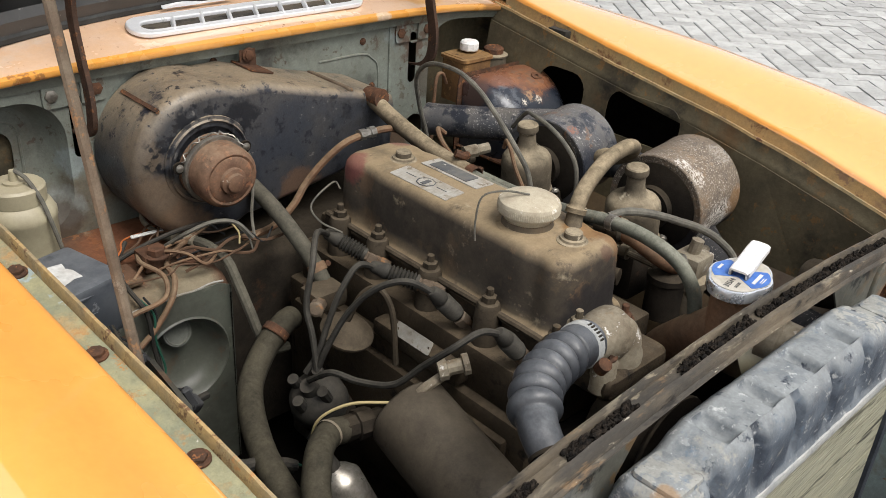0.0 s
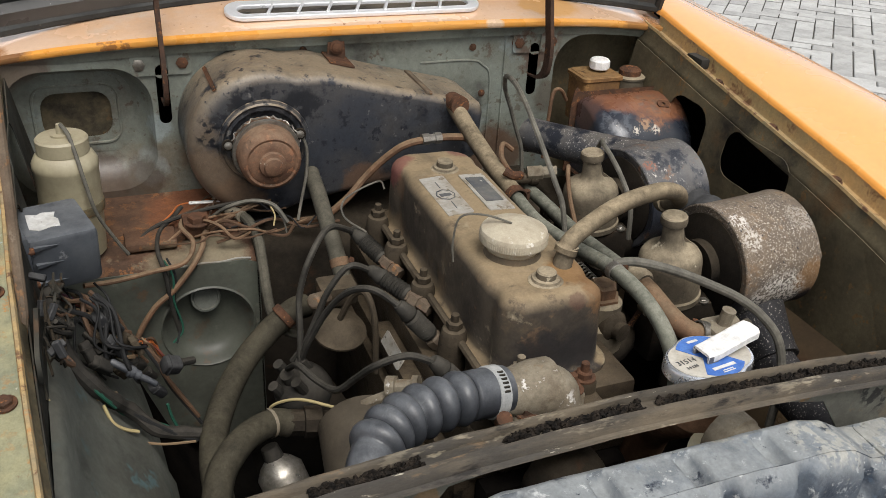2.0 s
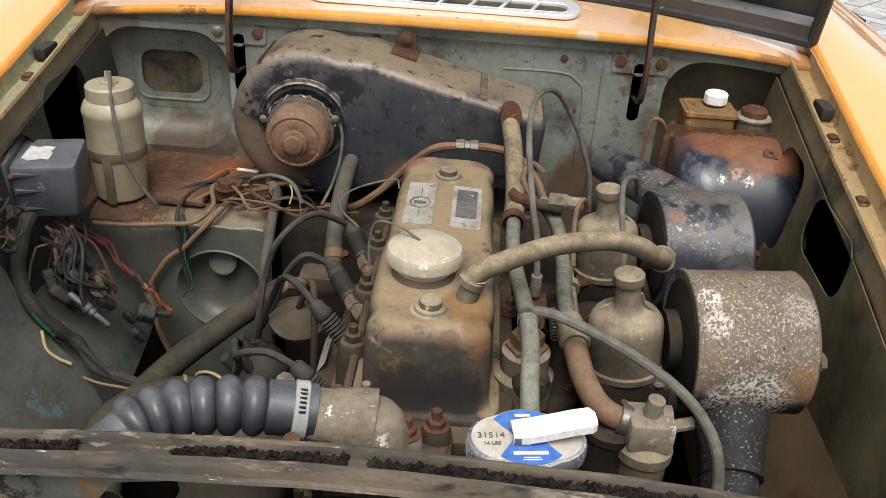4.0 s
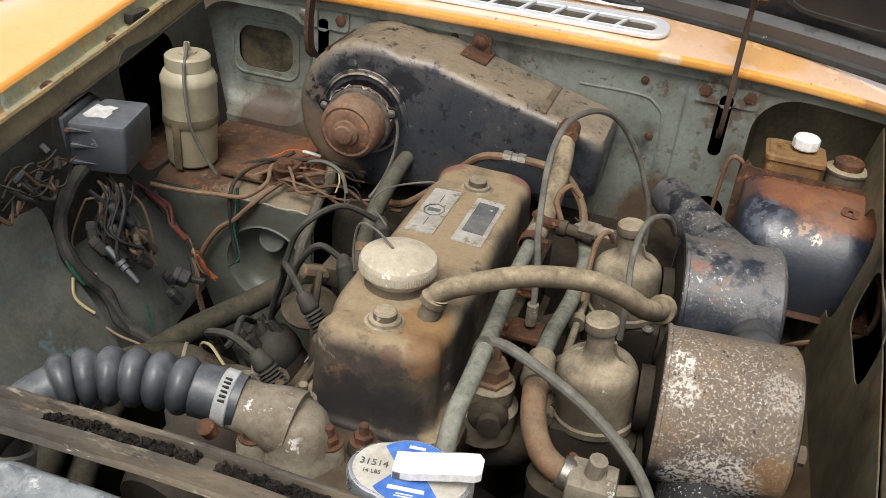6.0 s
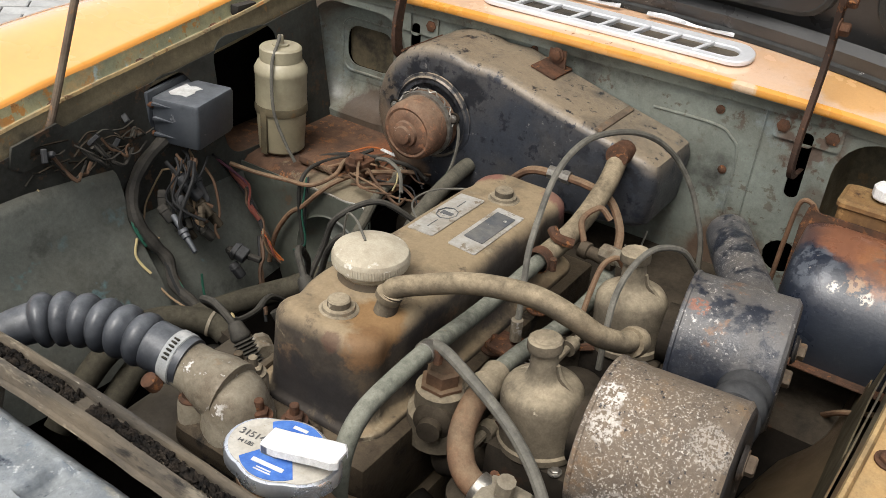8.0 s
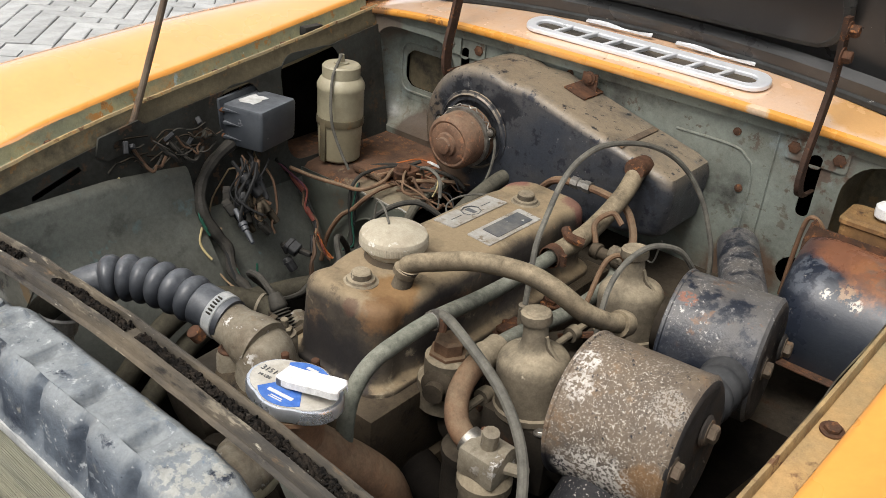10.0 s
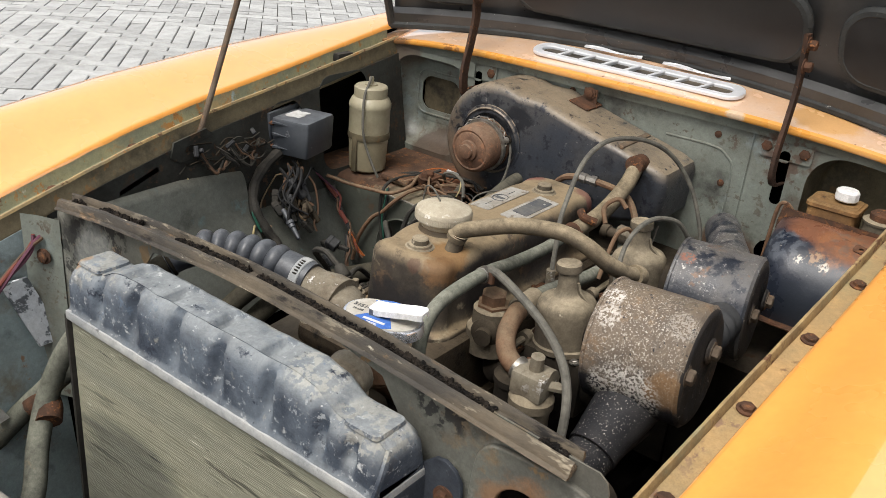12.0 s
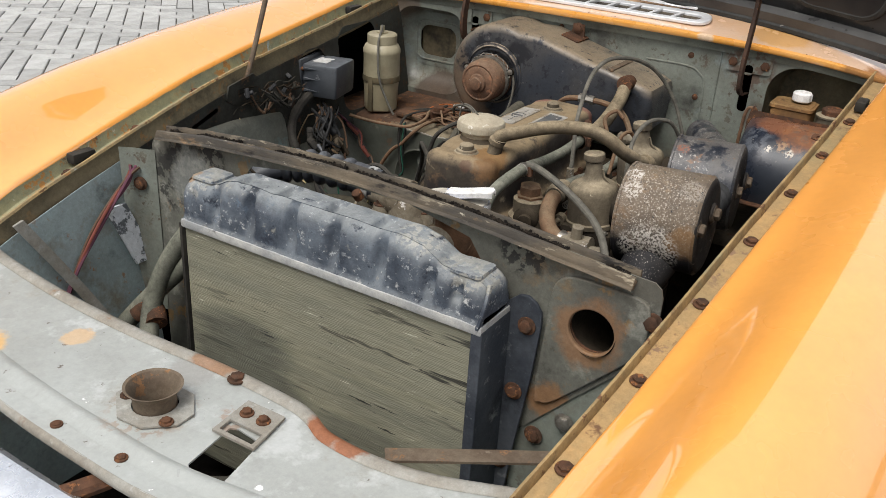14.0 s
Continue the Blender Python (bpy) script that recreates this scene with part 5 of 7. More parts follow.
    part("inlet_stub", turned([(0.019, -0.05), (0.019, 0.0), (0.021, 0.002), (0.021, 0.016), (0.018, 0.018), (0.017, 0.0)], STUB_AT, (-0.05, 0.35, 1), 24), STEEL, r, "dull silver hose stub")
    part("outlet_pipe", turned([(0.024, 0), (0.024, 0.03), (0.026, 0.032), (0.026, 0.05)], (0.09, -0.25, 0.69), (-0.2, 1, 0.1), 20), ALLOY, r)


# ---- engine ----
def build_engine():
    e = thing("engine", "four-cylinder engine caked in brown oily dust", "engine")
    # rocker cover: base rim, walls, rounded top, higher saddle round the filler
    rows = [(0.650, 0.0710, 0.2060), (0.6555, 0.0710, 0.2060), (0.6570, 0.0690, 0.2040), (0.6580, 0.0645, 0.2015), (0.662, 0.0618, 0.2000), (0.680, 0.0612, 0.1995), (0.700, 0.0606, 0.1990), (0.718, 0.0598, 0.1982)]
    rows += [(0.7315 + 0.0160 * math.sin(radians(q)), 0.0590 - 0.0150 * (1 - math.cos(radians(q))), 0.1975 - 0.0160 * (1 - math.cos(radians(q)))) for q in (5, 22, 40, 58, 75, 90)]
    rows += [(0.7483, 0.034, 0.170), (0.7488, 0.018, 0.150), (0.749, 0.004, 0.13)]
    rings = []
    for z, hw, hd in rows:
        ring = []
        r = min(0.030, hw * 0.9)
        pts = []
        for k, (sx, sy) in enumerate(((1, 1), (-1, 1), (-1, -1), (1, -1))):
            pts += [(sx * (hw - r) + r * math.cos(math.pi / 2 * (k + i / 7)), sy * (hd - r) + r * math.sin(math.pi / 2 * (k + i / 7))) for i in range(8)]
            if k in (0, 2):
                x0, x1 = hw - r, -(hw - r)
                pts += [(sx * (x0 + (x1 - x0) * i / 6), sy * hd) for i in range(1, 6)]
            else:
                y0, y1 = hd - r, -(hd - r)
                pts += [(sx * hw, sy * (y0 + (y1 - y0) * i / 46)) for i in range(1, 46)]
        for x, y in pts:
            y += 0.163
            pinch = (math.exp(-((y - 0.004) / 0.013) ** 2) + 0.8 * math.exp(-((y - 0.300) / 0.012) ** 2)) if z > 0.657 else 0.0
            neck = 0.05 / (1 + math.exp(-(y - 0.135) / 0.008)) if z > 0.659 else 0.0
            dip = (0.0035 * math.exp(-((y - 0.010) / 0.020) ** 2) + 0.002 / (1 + math.exp(-(y - 0.135) / 0.01))) if z > 0.725 else 0.0
            n = Vector((x, y, z))
            w = 0.0009 if z > 0.66 else 0.0003
            ring.append((x * (1 - 0.085 * pinch - neck) + w * noise.noise(n * 32), y + w * noise.noise(n * 30 + Vector((5, 0, 0))), z - dip + w * noise.noise(n * 26)))
        rings.append(ring)
    part("rocker_cover", loft(rings), COVER, e, "pressed rocker cover under thick brown dust", 60)
    part("filler_collar", turned([(0.040, 0.0), (0.036, 0.0025), (0.031, 0.004), (0.029, 0.010)], (-0.011, 0.061, 0.7455), (0, 0, 1), 32), COVER, e)
    for y in (0.002, 0.290):
        part("cover_nut", turned([(0.0185, 0), (0.0185, 0.002), (0.0155, 0.0035), (0.0145, 0.006), (0.0105, 0.0065), (0.0105, 0.0125), (0.009, 0.014), (0.0, 0.0142)], (0, y, 0.7445), (0, 0, 1), 24), DUSTY, e)
    # filler cap
    c = part("filler_cap", turned([(0.024, -0.004), (0.026, 0.0), (0.030, 0.011), (0.0355, 0.0135), (0.0365, 0.015), (0.0365, 0.024), (0.035, 0.0275), (0.030, 0.0305), (0.015, 0.0345), (0, 0.0355)], (-0.011, 0.061, 0.7505), (0, 0, 1), 48), CAPDUST, e, "round dusty oil filler cap")
    bm = bmesh.new()
    for k in range(90):
        a = 2 * math.pi * k / 90
        p = Vector((-0.011 + 0.0359 * math.cos(a), 0.061 + 0.0359 * math.sin(a), 0.766))
        block(p - Vector((0.0007, 0.0007, 0)), p + Vector((0.0007, 0.0007, 0.008)), 0, bm=bm)
    part("grip_ribs", bm, CAPDUST, c)
    part("cap_wire", tube([(-0.016, 0.058, 0.7865), (-0.04, 0.075, 0.791), (-0.062, 0.088, 0.785), (-0.068, 0.09, 0.755), (-0.066, 0.09, 0.73)], 0.0012, 6, 6), CABLE, c)
    part("breather_stub", turned([(0.011, -0.01), (0.010, 0.012), (0.012, 0.02)], (0.033, 0.028, 0.748), (0.25, 0.1, 1), 16), DUSTY, e)
    # plates on the cover
    pl = part("maker_plate", plate(rounded(0.032, 0.104, 0.002, 2), (), 0.001, Matrix.Translation((-0.027, 0.216, 0.7468)) @ Matrix.Rotation(radians(-3), 4, "Y")), MAKER, e, "silver plate with a worn badge", 0)
    bm = tube([(-0.027 + 0.0115 * math.cos(a), 0.216 + 0.0135 * math.sin(a), 0.7475) for a in stations(0, 2 * math.pi, 9)], 0.0008, 5, 1)
    part("badge", bm, DARKPLATE, pl)
    bm = block((-0.034, 0.2125, 0.747), (-0.020, 0.2195, 0.7478), 0)
    block((-0.0274, 0.235, 0.747), (-0.0266, 0.253, 0.7478), 0, bm=bm)
    block((-0.0274, 0.179, 0.747), (-0.0266, 0.197, 0.7478), 0, bm=bm)
    part("badge_bars", bm, DARKPLATE, pl, "", 0)
    pl = part("data_plate", plate(rounded(0.033, 0.102, 0.002, 2), (), 0.001, Matrix.Translation((0.025, 0.214, 0.7468)) @ Matrix.Rotation(radians(3), 4, "Y")), MAKER, e, "worn data plate with a dark field", 0)
    part("dark_field", plate(rounded(0.023, 0.068, 0.001, 2), (), 0.001, Matrix.Translation((0.025, 0.220, 0.7476)) @ Matrix.Rotation(radians(3), 4, "Y")), DARKPLATE, pl, "", 0)
    # head, block
    part("cylinder_head", block((-0.066, -0.065, 0.560), (0.085, 0.385, 0.651), 0.006), OILY, e)
    part("head_ledge", block((-0.100, -0.065, 0.558), (-0.064, 0.385, 0.619), 0.008), OILY, e, "oily ledge of the head below the studs")
    part("engine_block", block((-0.112, -0.055, 0.28), (0.095, 0.40, 0.560), 0.01), OILY, e)
    part("head_pipe", tube([(-0.072, 0.36, 0.661), (-0.0735, 0.20, 0.6605), (-0.0735, 0.0, 0.659), (-0.072, -0.045, 0.655)], 0.0046, 8, 4), GRIMYBROWN, e)
    for y in (-0.048, 0.050, 0.149, 0.247, 0.325):
        part("head_boss", turned([(0.0175, 0), (0.0165, 0.020), (0.0160, 0.048), (0.0145, 0.064), (0.0125, 0.069), (0.0085, 0.070)], (-0.0785, y, 0.602), (0.02, 0, 1), 16), GRIMYBROWN, e)
        bolt(e, (-0.077, y, 0.672), (0.02, 0, 1), 0.0082, 0.009, GRIMYBROWN, washer=False, stud=0.008)
    for y in (0.06, 0.155, 0.25):
        bolt(e, (0.080, y, 0.652), (0.1, 0, 1), 0.0085, 0.009, RUST, stud=0.008)
    part("engine_number_plate", plate(rounded(0.062, 0.017, 0.002, 2), [circle(0.002, 8, -0.027), circle(0.002, 8, 0.027)], 0.0015, Matrix.Translation((-0.119, 0.128, 0.598)) @ Matrix.Rotation(radians(90), 4, "Z") @ Matrix.Rotation(radians(-60), 4, "X")), MAKER, e, "small alloy tag riveted to the block", 0)
    part("tag_ledge", block((-0.123, 0.05, 0.570), (-0.098, 0.20, 0.592), 0.005), OILY, e)
    part("pushrod_cover", block((-0.125, -0.03, 0.36), (-0.112, 0.37, 0.54), 0.006), OILY, e)
    # Black here is the shade between engine and radiator, put into the colour.
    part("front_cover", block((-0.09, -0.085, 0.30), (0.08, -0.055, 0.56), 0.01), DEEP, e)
    # thermostat housing
    t = part("thermostat_housing", turned([(0.037, -0.010), (0.037, 0.002), (0.034, 0.007), (0.0335, 0.016), (0.0315, 0.026), (0.027, 0.034), (0.020, 0.040), (0.010, 0.0435), (0, 0.044)], (-0.036, -0.090, 0.664), (-0.12, -0.08, 1), 28, squash=0.88), ALLOY, e, "whitened alloy thermostat housing")
    part("outlet", turned([(0.030, -0.006), (0.029, 0.010), (0.026, 0.022), (0.0235, 0.032), (0.0222, 0.058)], (-0.045, -0.092, 0.689), (-1, -0.06, 0.15), 24), ALLOY, t)
    part("base_flange", block((-0.082, -0.128, 0.630), (0.030, -0.045, 0.662), 0.016, 3), OILY, t)
    for p, m2 in (((-0.070, -0.110, 0.680), RUST), ((-0.050, -0.056, 0.684), DUSTY), ((-0.010, -0.090, 0.678), RUST), ((0.014, -0.072, 0.674), RUST)):
        part("stud_boss", turned([(0.0145, -0.04), (0.0135, -0.004), (0.0115, 0.0)], p, (0, 0, 1), 14), ALLOY if p[0] < 0 else OILY, t)
        bolt(t, p, (0, 0, 1), 0.0078, 0.009, m2, stud=0.009)
    # water pump, pulley, fan
    part("water_pump", turned([(0.045, 0), (0.045, 0.02), (0.028, 0.05), (0.02, 0.07)], (-0.005, -0.085, 0.56), (0, -1, 0), 20), DARKDUST, e)
    part("pulley", turned([(0.065, 0), (0.066, 0.003), (0.055, 0.01), (0.066, 0.017), (0.065, 0.02), (0.02, 0.02)], (-0.005, -0.15, 0.56), (0, -1, 0), 28), DARKDUST, e)
    for k in range(6):
        a = k * math.pi / 3 + 0.3
        tt = Matrix.Translation((-0.005, -0.18, 0.56)) @ Matrix.Rotation(a, 4, "Y") @ Matrix.Rotation(radians(25), 4, "X")
        part("fan_blade", plate([(-0.015, 0.03), (0.02, 0.03), (0.03, 0.15), (-0.02, 0.15)], (), 0.002, tt @ WALL), BLACKRUBBER, e, "", 0)
    # manifold side
    # Both manifolds are coloured dark, to paint the shaded gap under the carburettors.
    part("inlet_manifold", tube([(0.10, 0.045, 0.60), (0.135, 0.05, 0.62), (0.15, 0.14, 0.625), (0.135, 0.235, 0.62), (0.10, 0.24, 0.60)], 0.021, 14, 6), DARKDUST, e)
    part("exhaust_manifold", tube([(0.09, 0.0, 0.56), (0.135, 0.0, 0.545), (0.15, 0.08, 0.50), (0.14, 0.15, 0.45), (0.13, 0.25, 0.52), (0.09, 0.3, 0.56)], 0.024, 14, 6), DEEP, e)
    return e


def build_plugs(e):
    """Spark plug caps with their leads to the distributor."""
    caps = [(-0.090, -0.012, 0.640), (-0.088, 0.087, 0.639), (-0.092, 0.147, 0.655), (-0.092, 0.247, 0.649)]
    d = thing("distributor", "grimy distributor with black cap and leads", "distributor")
    at, ax = (-0.205, 0.195, 0.500), (-0.5, -0.15, 0.85)
    part("cap", turned([(0.034, 0), (0.036, 0.004), (0.036, 0.018), (0.033, 0.03), (0.024, 0.040), (0.012, 0.044), (0.010, 0.055), (0, 0.055)], at, ax, 20), BLACKRUBBER, d)
    for k in range(4):
        a = k * math.pi / 2
        m = frame_of(at, ax)
        part("lead_tower", rod(m @ Vector((0.022 * math.cos(a), 0.022 * math.sin(a), 0.03)), m @ Vector((0.022 * math.cos(a), 0.022 * math.sin(a), 0.056)), 0.007, 10), BLACKRUBBER, d)
    part("housing", turned([(0.03, -0.07), (0.034, -0.02), (0.034, 0)], at, ax, 20), DARKDUST, d)
    part("vacuum_unit", turned([(0.03, 0), (0.034, 0.003), (0.034, 0.006), (0.026, 0.012), (0.01, 0.02)], (-0.165, 0.20, 0.585), (0.1, -0.3, 1), 24), GRIMYBROWN, d, "dusty pressed vacuum unit")
    part("vacuum_pipe", tube([(-0.165, 0.2, 0.60), (-0.15, 0.19, 0.64), (-0.14, 0.17, 0.655), (-0.135, 0.15, 0.63), (-0.135, 0.14, 0.56)], 0.004, 8, 6), GRIMYBROWN, d)
    paths = [[(-0.124, -0.008, 0.680), (-0.150, -0.006, 0.689), (-0.180, 0.004, 0.676), (-0.190, 0.037, 0.639), (-0.203, 0.067, 0.604), (-0.215, 0.111, 0.588), (-0.227, 0.148, 0.585), (-0.232, 0.185, 0.555)],
             [(-0.126, 0.095, 0.683), (-0.148, 0.112, 0.695), (-0.168, 0.14, 0.680), (-0.185, 0.17, 0.640), (-0.205, 0.185, 0.590), (-0.215, 0.195, 0.55)],
             [(-0.126, 0.203, 0.667), (-0.152, 0.196, 0.679), (-0.177, 0.197, 0.650), (-0.192, 0.201, 0.610), (-0.207, 0.199, 0.577), (-0.222, 0.205, 0.55)],
             [(-0.119, 0.303, 0.669), (-0.158, 0.268, 0.694), (-0.192, 0.231, 0.675), (-0.207, 0.223, 0.631), (-0.211, 0.206, 0.599), (-0.215, 0.19, 0.552)]]
    for c, p in zip(caps, paths):
        k = thing("spark_plug_cap", "dusty black spark plug cap on its lead", "plug cap", group="spark plugs")
        c, q = Vector(c), Vector(p[0])
        ax = (q - c).normalized()
        n = (q - c).length
        ribs = [(0.0080 + 0.0034 * (i % 2), n * (0.12 + 0.50 * i / 14)) for i in range(15)]
        part("boot", turned([(0.0100, n * 0.04), (0.0108, n * 0.10), *ribs, (0.0098, n * 0.65), (0.0106, n * 0.70), (0.0090, n * 0.80), (0.0078, n * 0.94), (0.0055, n)], c, ax, 16), BOOT, k, "ribbed grimy rubber boot")
        part("plug_base", turned([(0.0085, -0.030), (0.0085, -0.014), (0.0105, -0.014), (0.0105, -0.002), (0.0085, 0), (0.0095, n * 0.04)], c, ax, 6), CUP, k)
        part("lead", tube([c + ax * (n - 0.006), *p[1:]], 0.0040, 8, 8), BOOT, k)


# ---- carburettors and air filters ----
def build_carburettors():
    for y, yc in ((0.048, 0.038), (0.234, 0.226)):
        c = thing("carburettor", "dusty carburettor with bell-shaped suction chamber", "carburettor", group="twin carburettors")
        ax = (-0.10, 0, 1)
        part("suction_chamber", turned([(0.036, 0.0), (0.0385, 0.003), (0.0385, 0.009), (0.0365, 0.011), (0.0362, 0.030), (0.0362, 0.050), (0.0350, 0.0570), (0.0315, 0.0625), (0.025, 0.0665), (0.018, 0.069), (0.0145, 0.0725), (0.0125, 0.079), (0.0115, 0.095), (0.0, 0.095)], (0.192, y, 0.668), ax, 36), DUSTY, c)
        part("damper_cap", turned([(0.0112, 0), (0.0150, 0.0022), (0.0155, 0.0045), (0.0150, 0.0115), (0.0135, 0.0130), (0.0105, 0.0122), (0.009, 0.0112), (0, 0.0115)], (0.1825, y, 0.7625), ax, 12), DUSTY, c)
        part("web", loft([[(0.186 + dx, y + dy * 0.0022, z) for dx, dy in ((-0.004, -1), (w, -1), (w + 0.001, 0), (w, 1), (-0.004, 1))] for z, w in ((0.728, 0.034), (0.735, 0.027), (0.744, 0.015), (0.754, 0.011))]), DUSTY, c)
        part("carb_body", block((0.155, y - 0.035, 0.60), (0.235, y + 0.035, 0.672), 0.008), DARKDUST, c)
        part("throat", turned([(0.030, 0), (0.030, 0.05)], (0.225, y, 0.64), (1, 0, 0), 20), DARKDUST, c)
        # Dark colour here also carries the shade between carburettor and filter.
        part("float_chamber", turned([(0.024, -0.05), (0.024, 0.0), (0.026, 0.002), (0.026, 0.01), (0.02, 0.014), (0.006, 0.016)], (0.175, y - 0.075, 0.645), (0, 0, 1), 20), DARKDUST, c)
        for s in (-1, 1):
            bolt(c, (0.192 + 0.03, y + s * 0.03, 0.672), ax, 0.004, 0.004, STEEL)
    for yc, mat, lab in ((0.037, FILTER, "round air filter with flaking, speckled paint"), (0.226, FILTERB, "round blue-black air filter with chipped paint")):
        f = thing("air_filter", lab, "air filter", group="air filters")
        R, L, ax, end = (0.0687, 0.112, Vector((1, 0.057, 0.040)), Vector((0.352, 0.056, 0.708))) if yc < 0.1 else (0.0673, 0.101, Vector((1, 0.124, 0.026)), Vector((0.340, 0.255, 0.699)))
        ax.normalize()
        base = end - ax * L
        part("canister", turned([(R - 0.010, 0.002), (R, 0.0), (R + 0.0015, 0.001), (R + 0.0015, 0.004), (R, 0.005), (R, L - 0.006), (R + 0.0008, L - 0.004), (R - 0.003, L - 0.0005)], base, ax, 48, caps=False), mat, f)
        part("end_cap", turned([(R - 0.003, L - 0.0005), (R - 0.006, L + 0.0012), (R - 0.011, L + 0.0015), (R - 0.018, L), (0.0, L - 0.001)], base, ax, 48), FILTEREND, f, "dark grimy end plate")
        part("back_plate", turned([(0.0, 0.012), (0.045, 0.012), (0.050, 0.006), (R - 0.009, 0.006), (R - 0.009, 0.0), (0.05, -0.002), (0.03, -0.004), (0.03, -0.016)], base, ax, 40), DARKDUST, f)
        for s in (-1, 1):
            p = end + Vector((-0.0008, (-0.017 if yc < 0.1 else 0.010) + s * (0.034 if yc < 0.1 else 0.027), 0.013 if yc < 0.1 else 0.0))
            part("dished_washer", turned([(0.015, 0), (0.015, 0.002), (0.012, 0.004), (0.009, 0.003)], p, ax, 20), FILTEREND, f)
            bolt(f, p + ax * 0.003, ax, 0.0078, 0.009, CUP)
        if yc > 0.1:
            part("intake_spout", tube([(0.30, 0.27, 0.735), (0.27, 0.34, 0.722), (0.225, 0.44, 0.708), (0.212, 0.47, 0.705)], 0.026, 20, 6), FILTERB, f, "flat-ended dusty intake tube")
        else:
            part("spout_skirt", tube([(0.296, 0.030, 0.664), (0.294, 0.010, 0.650), (0.291, -0.016, 0.634), (0.289, -0.045, 0.618)], lambda u: 0.039 - 0.010 * min(1, u * 1.1), 24, 6), FILTERSKIRT, f, "black flaking neck under the canister")
            part("intake_spout", tube([(0.30, 0.02, 0.635), (0.29, -0.02, 0.62), (0.285, -0.09, 0.605), (0.285, -0.19, 0.60)], 0.027, 20, 6), FILTERSKIRT, f, "dark flaking intake tube")
    t = thing("breather_elbow", "black rubber ring between the filters", "hose")
    part("elbow", tube([(0.325, 0.112, 0.704), (0.325, 0.15, 0.703), (0.322, 0.20, 0.700)], lambda u: 0.0225 + 0.0028 * abs(math.sin(u * 12.6)), 28, 16), DUSTPLUG, t)


# ---- heater ----
def build_heater():
    h = thing("heater_box", "black heater box with peeling paint and dusty top", "heater")
    yf, yb = 0.440, 0.552
    cx, cz, R = -0.198, 0.735, 0.104
    ring = []
    for a in stations(68, 300, 30):
        ring.append((cx + R * math.cos(radians(a)), cz + R * math.sin(radians(a))))
    ring += [(-0.13, 0.645), (0.05, 0.672), (0.105, 0.682), (0.117, 0.69), (0.122, 0.755), (0.117, 0.768), (0.10, 0.776), (0.0, 0.800), (-0.12, 0.832)]
    rings = []
    for a in (*stations(0, 90, 7), None):
        y, k = (yb, 1.0) if a is None else (yf + 0.017 * (1 - math.sin(radians(90 - a))), 1 - 0.16 * (1 - math.sin(radians(a))))
        rings.append([(-0.09 + (x + 0.09) * (1 + (k - 1) * 0.62), y, 0.735 + (z - 0.735) * k) for x, z in ring])
    bm = loft(rings)
    part("casing", bm, HEATER, h, "", 40)
    part("clip_strap", block((0.030, yf + 0.006, 0.7895), (0.040, yb - 0.006, 0.7945), 0.002, turn=Matrix.Rotation(radians(15), 3, "Y")), CUP, h)
    part("clip_strap", loft([[(cx + rr * math.cos(a), y, cz + rr * math.sin(a)) for rr, a in ((0.1035, 2.20), (0.1062, 2.20), (0.1062, 2.25), (0.1035, 2.25))] for y in (0.446, 0.54)]), RUST, h)
    part("mounting_tab", plate([(-0.012, 0.845), (0.012, 0.845), (0.014, 0.812), (-0.014, 0.812)], [circle(0.004, 10, 0, 0.834)], 0.002, Matrix.Translation((-0.076, 0, 0)) @ upright(0.538)), RUST, h, "", 0)
    part("mounting_foot", block((-0.095, 0.500, 0.8210), (-0.058, 0.553, 0.8240), 0.001, turn=Matrix.Rotation(radians(15), 3, "Y")), RUST, h)
    bolt(h, (-0.076, 0.536, 0.838), (0, -1, 0), 0.0065, 0.005)
    part("outlet_stub", turned([(0.014, 0), (0.014, 0.03)], (0.072, 0.452, 0.775), (0.05, -1, 0.1), 16), RUST, h)
    part("drain_wire", tube([(0.10, 0.438, 0.66), (0.118, 0.436, 0.655), (0.125, 0.436, 0.69)], 0.0012, 6, 4), STEEL, h)
    m = thing("heater_motor", "rusty round blower motor on the heater", "motor")
    part("scroll_ring", turned([(0.062, 0.0), (0.0615, 0.002), (0.058, 0.003), (0.056, 0.0055), (0.053, 0.003), (0.048, 0.003), (0.048, 0.0)], (-0.202, 0.440, 0.742), (0, -1, -0.05), 36), HEATER, m)
    part("motor_body", turned([(0.044, 0), (0.044, 0.006), (0.0405, 0.010), (0.0408, 0.040), (0.0400, 0.046), (0.0375, 0.0505), (0.034, 0.0525), (0.031, 0.0515), (0.029, 0.0530), (0.021, 0.0540), (0.018, 0.0545), (0.017, 0.0590), (0.0125, 0.0605), (0.0115, 0.0650), (0.006, 0.0665), (0, 0.0665)], (-0.203, 0.436, 0.738), (0, -1, -0.05), 36), MOTOR, m)
    part("motor_band", turned([(0.0445, 0.0), (0.0455, 0.004), (0.0445, 0.008)], (-0.203, 0.426, 0.7375), (0, -1, -0.05), 36), STEEL, m)
    for a in (25, 165):
        p = (-0.203 + 0.051 * math.cos(radians(a)), 0.425, 0.738 + 0.045 * math.sin(radians(a)))
        part("lug", turned([(0.008, 0), (0.008, 0.003)], p, (0, -1, 0), 14), DARKDUST, m)
        bolt(m, (p[0], p[1] - 0.003, p[2]), (0, -1, 0), 0.0034, 0.0025, STEEL)
    part("foil_wire", tube([(-0.203 + (0.0465 + 0.002 * (k % 2)) * math.cos(a), 0.421 + 0.003 * (k % 3), 0.737 + (0.0465 + 0.002 * (k % 2)) * math.sin(a)) for k, a in enumerate(stations(0.2, 2.75, 26))], 0.0010, 6, 2), STEEL, m, "crumpled bare wire")
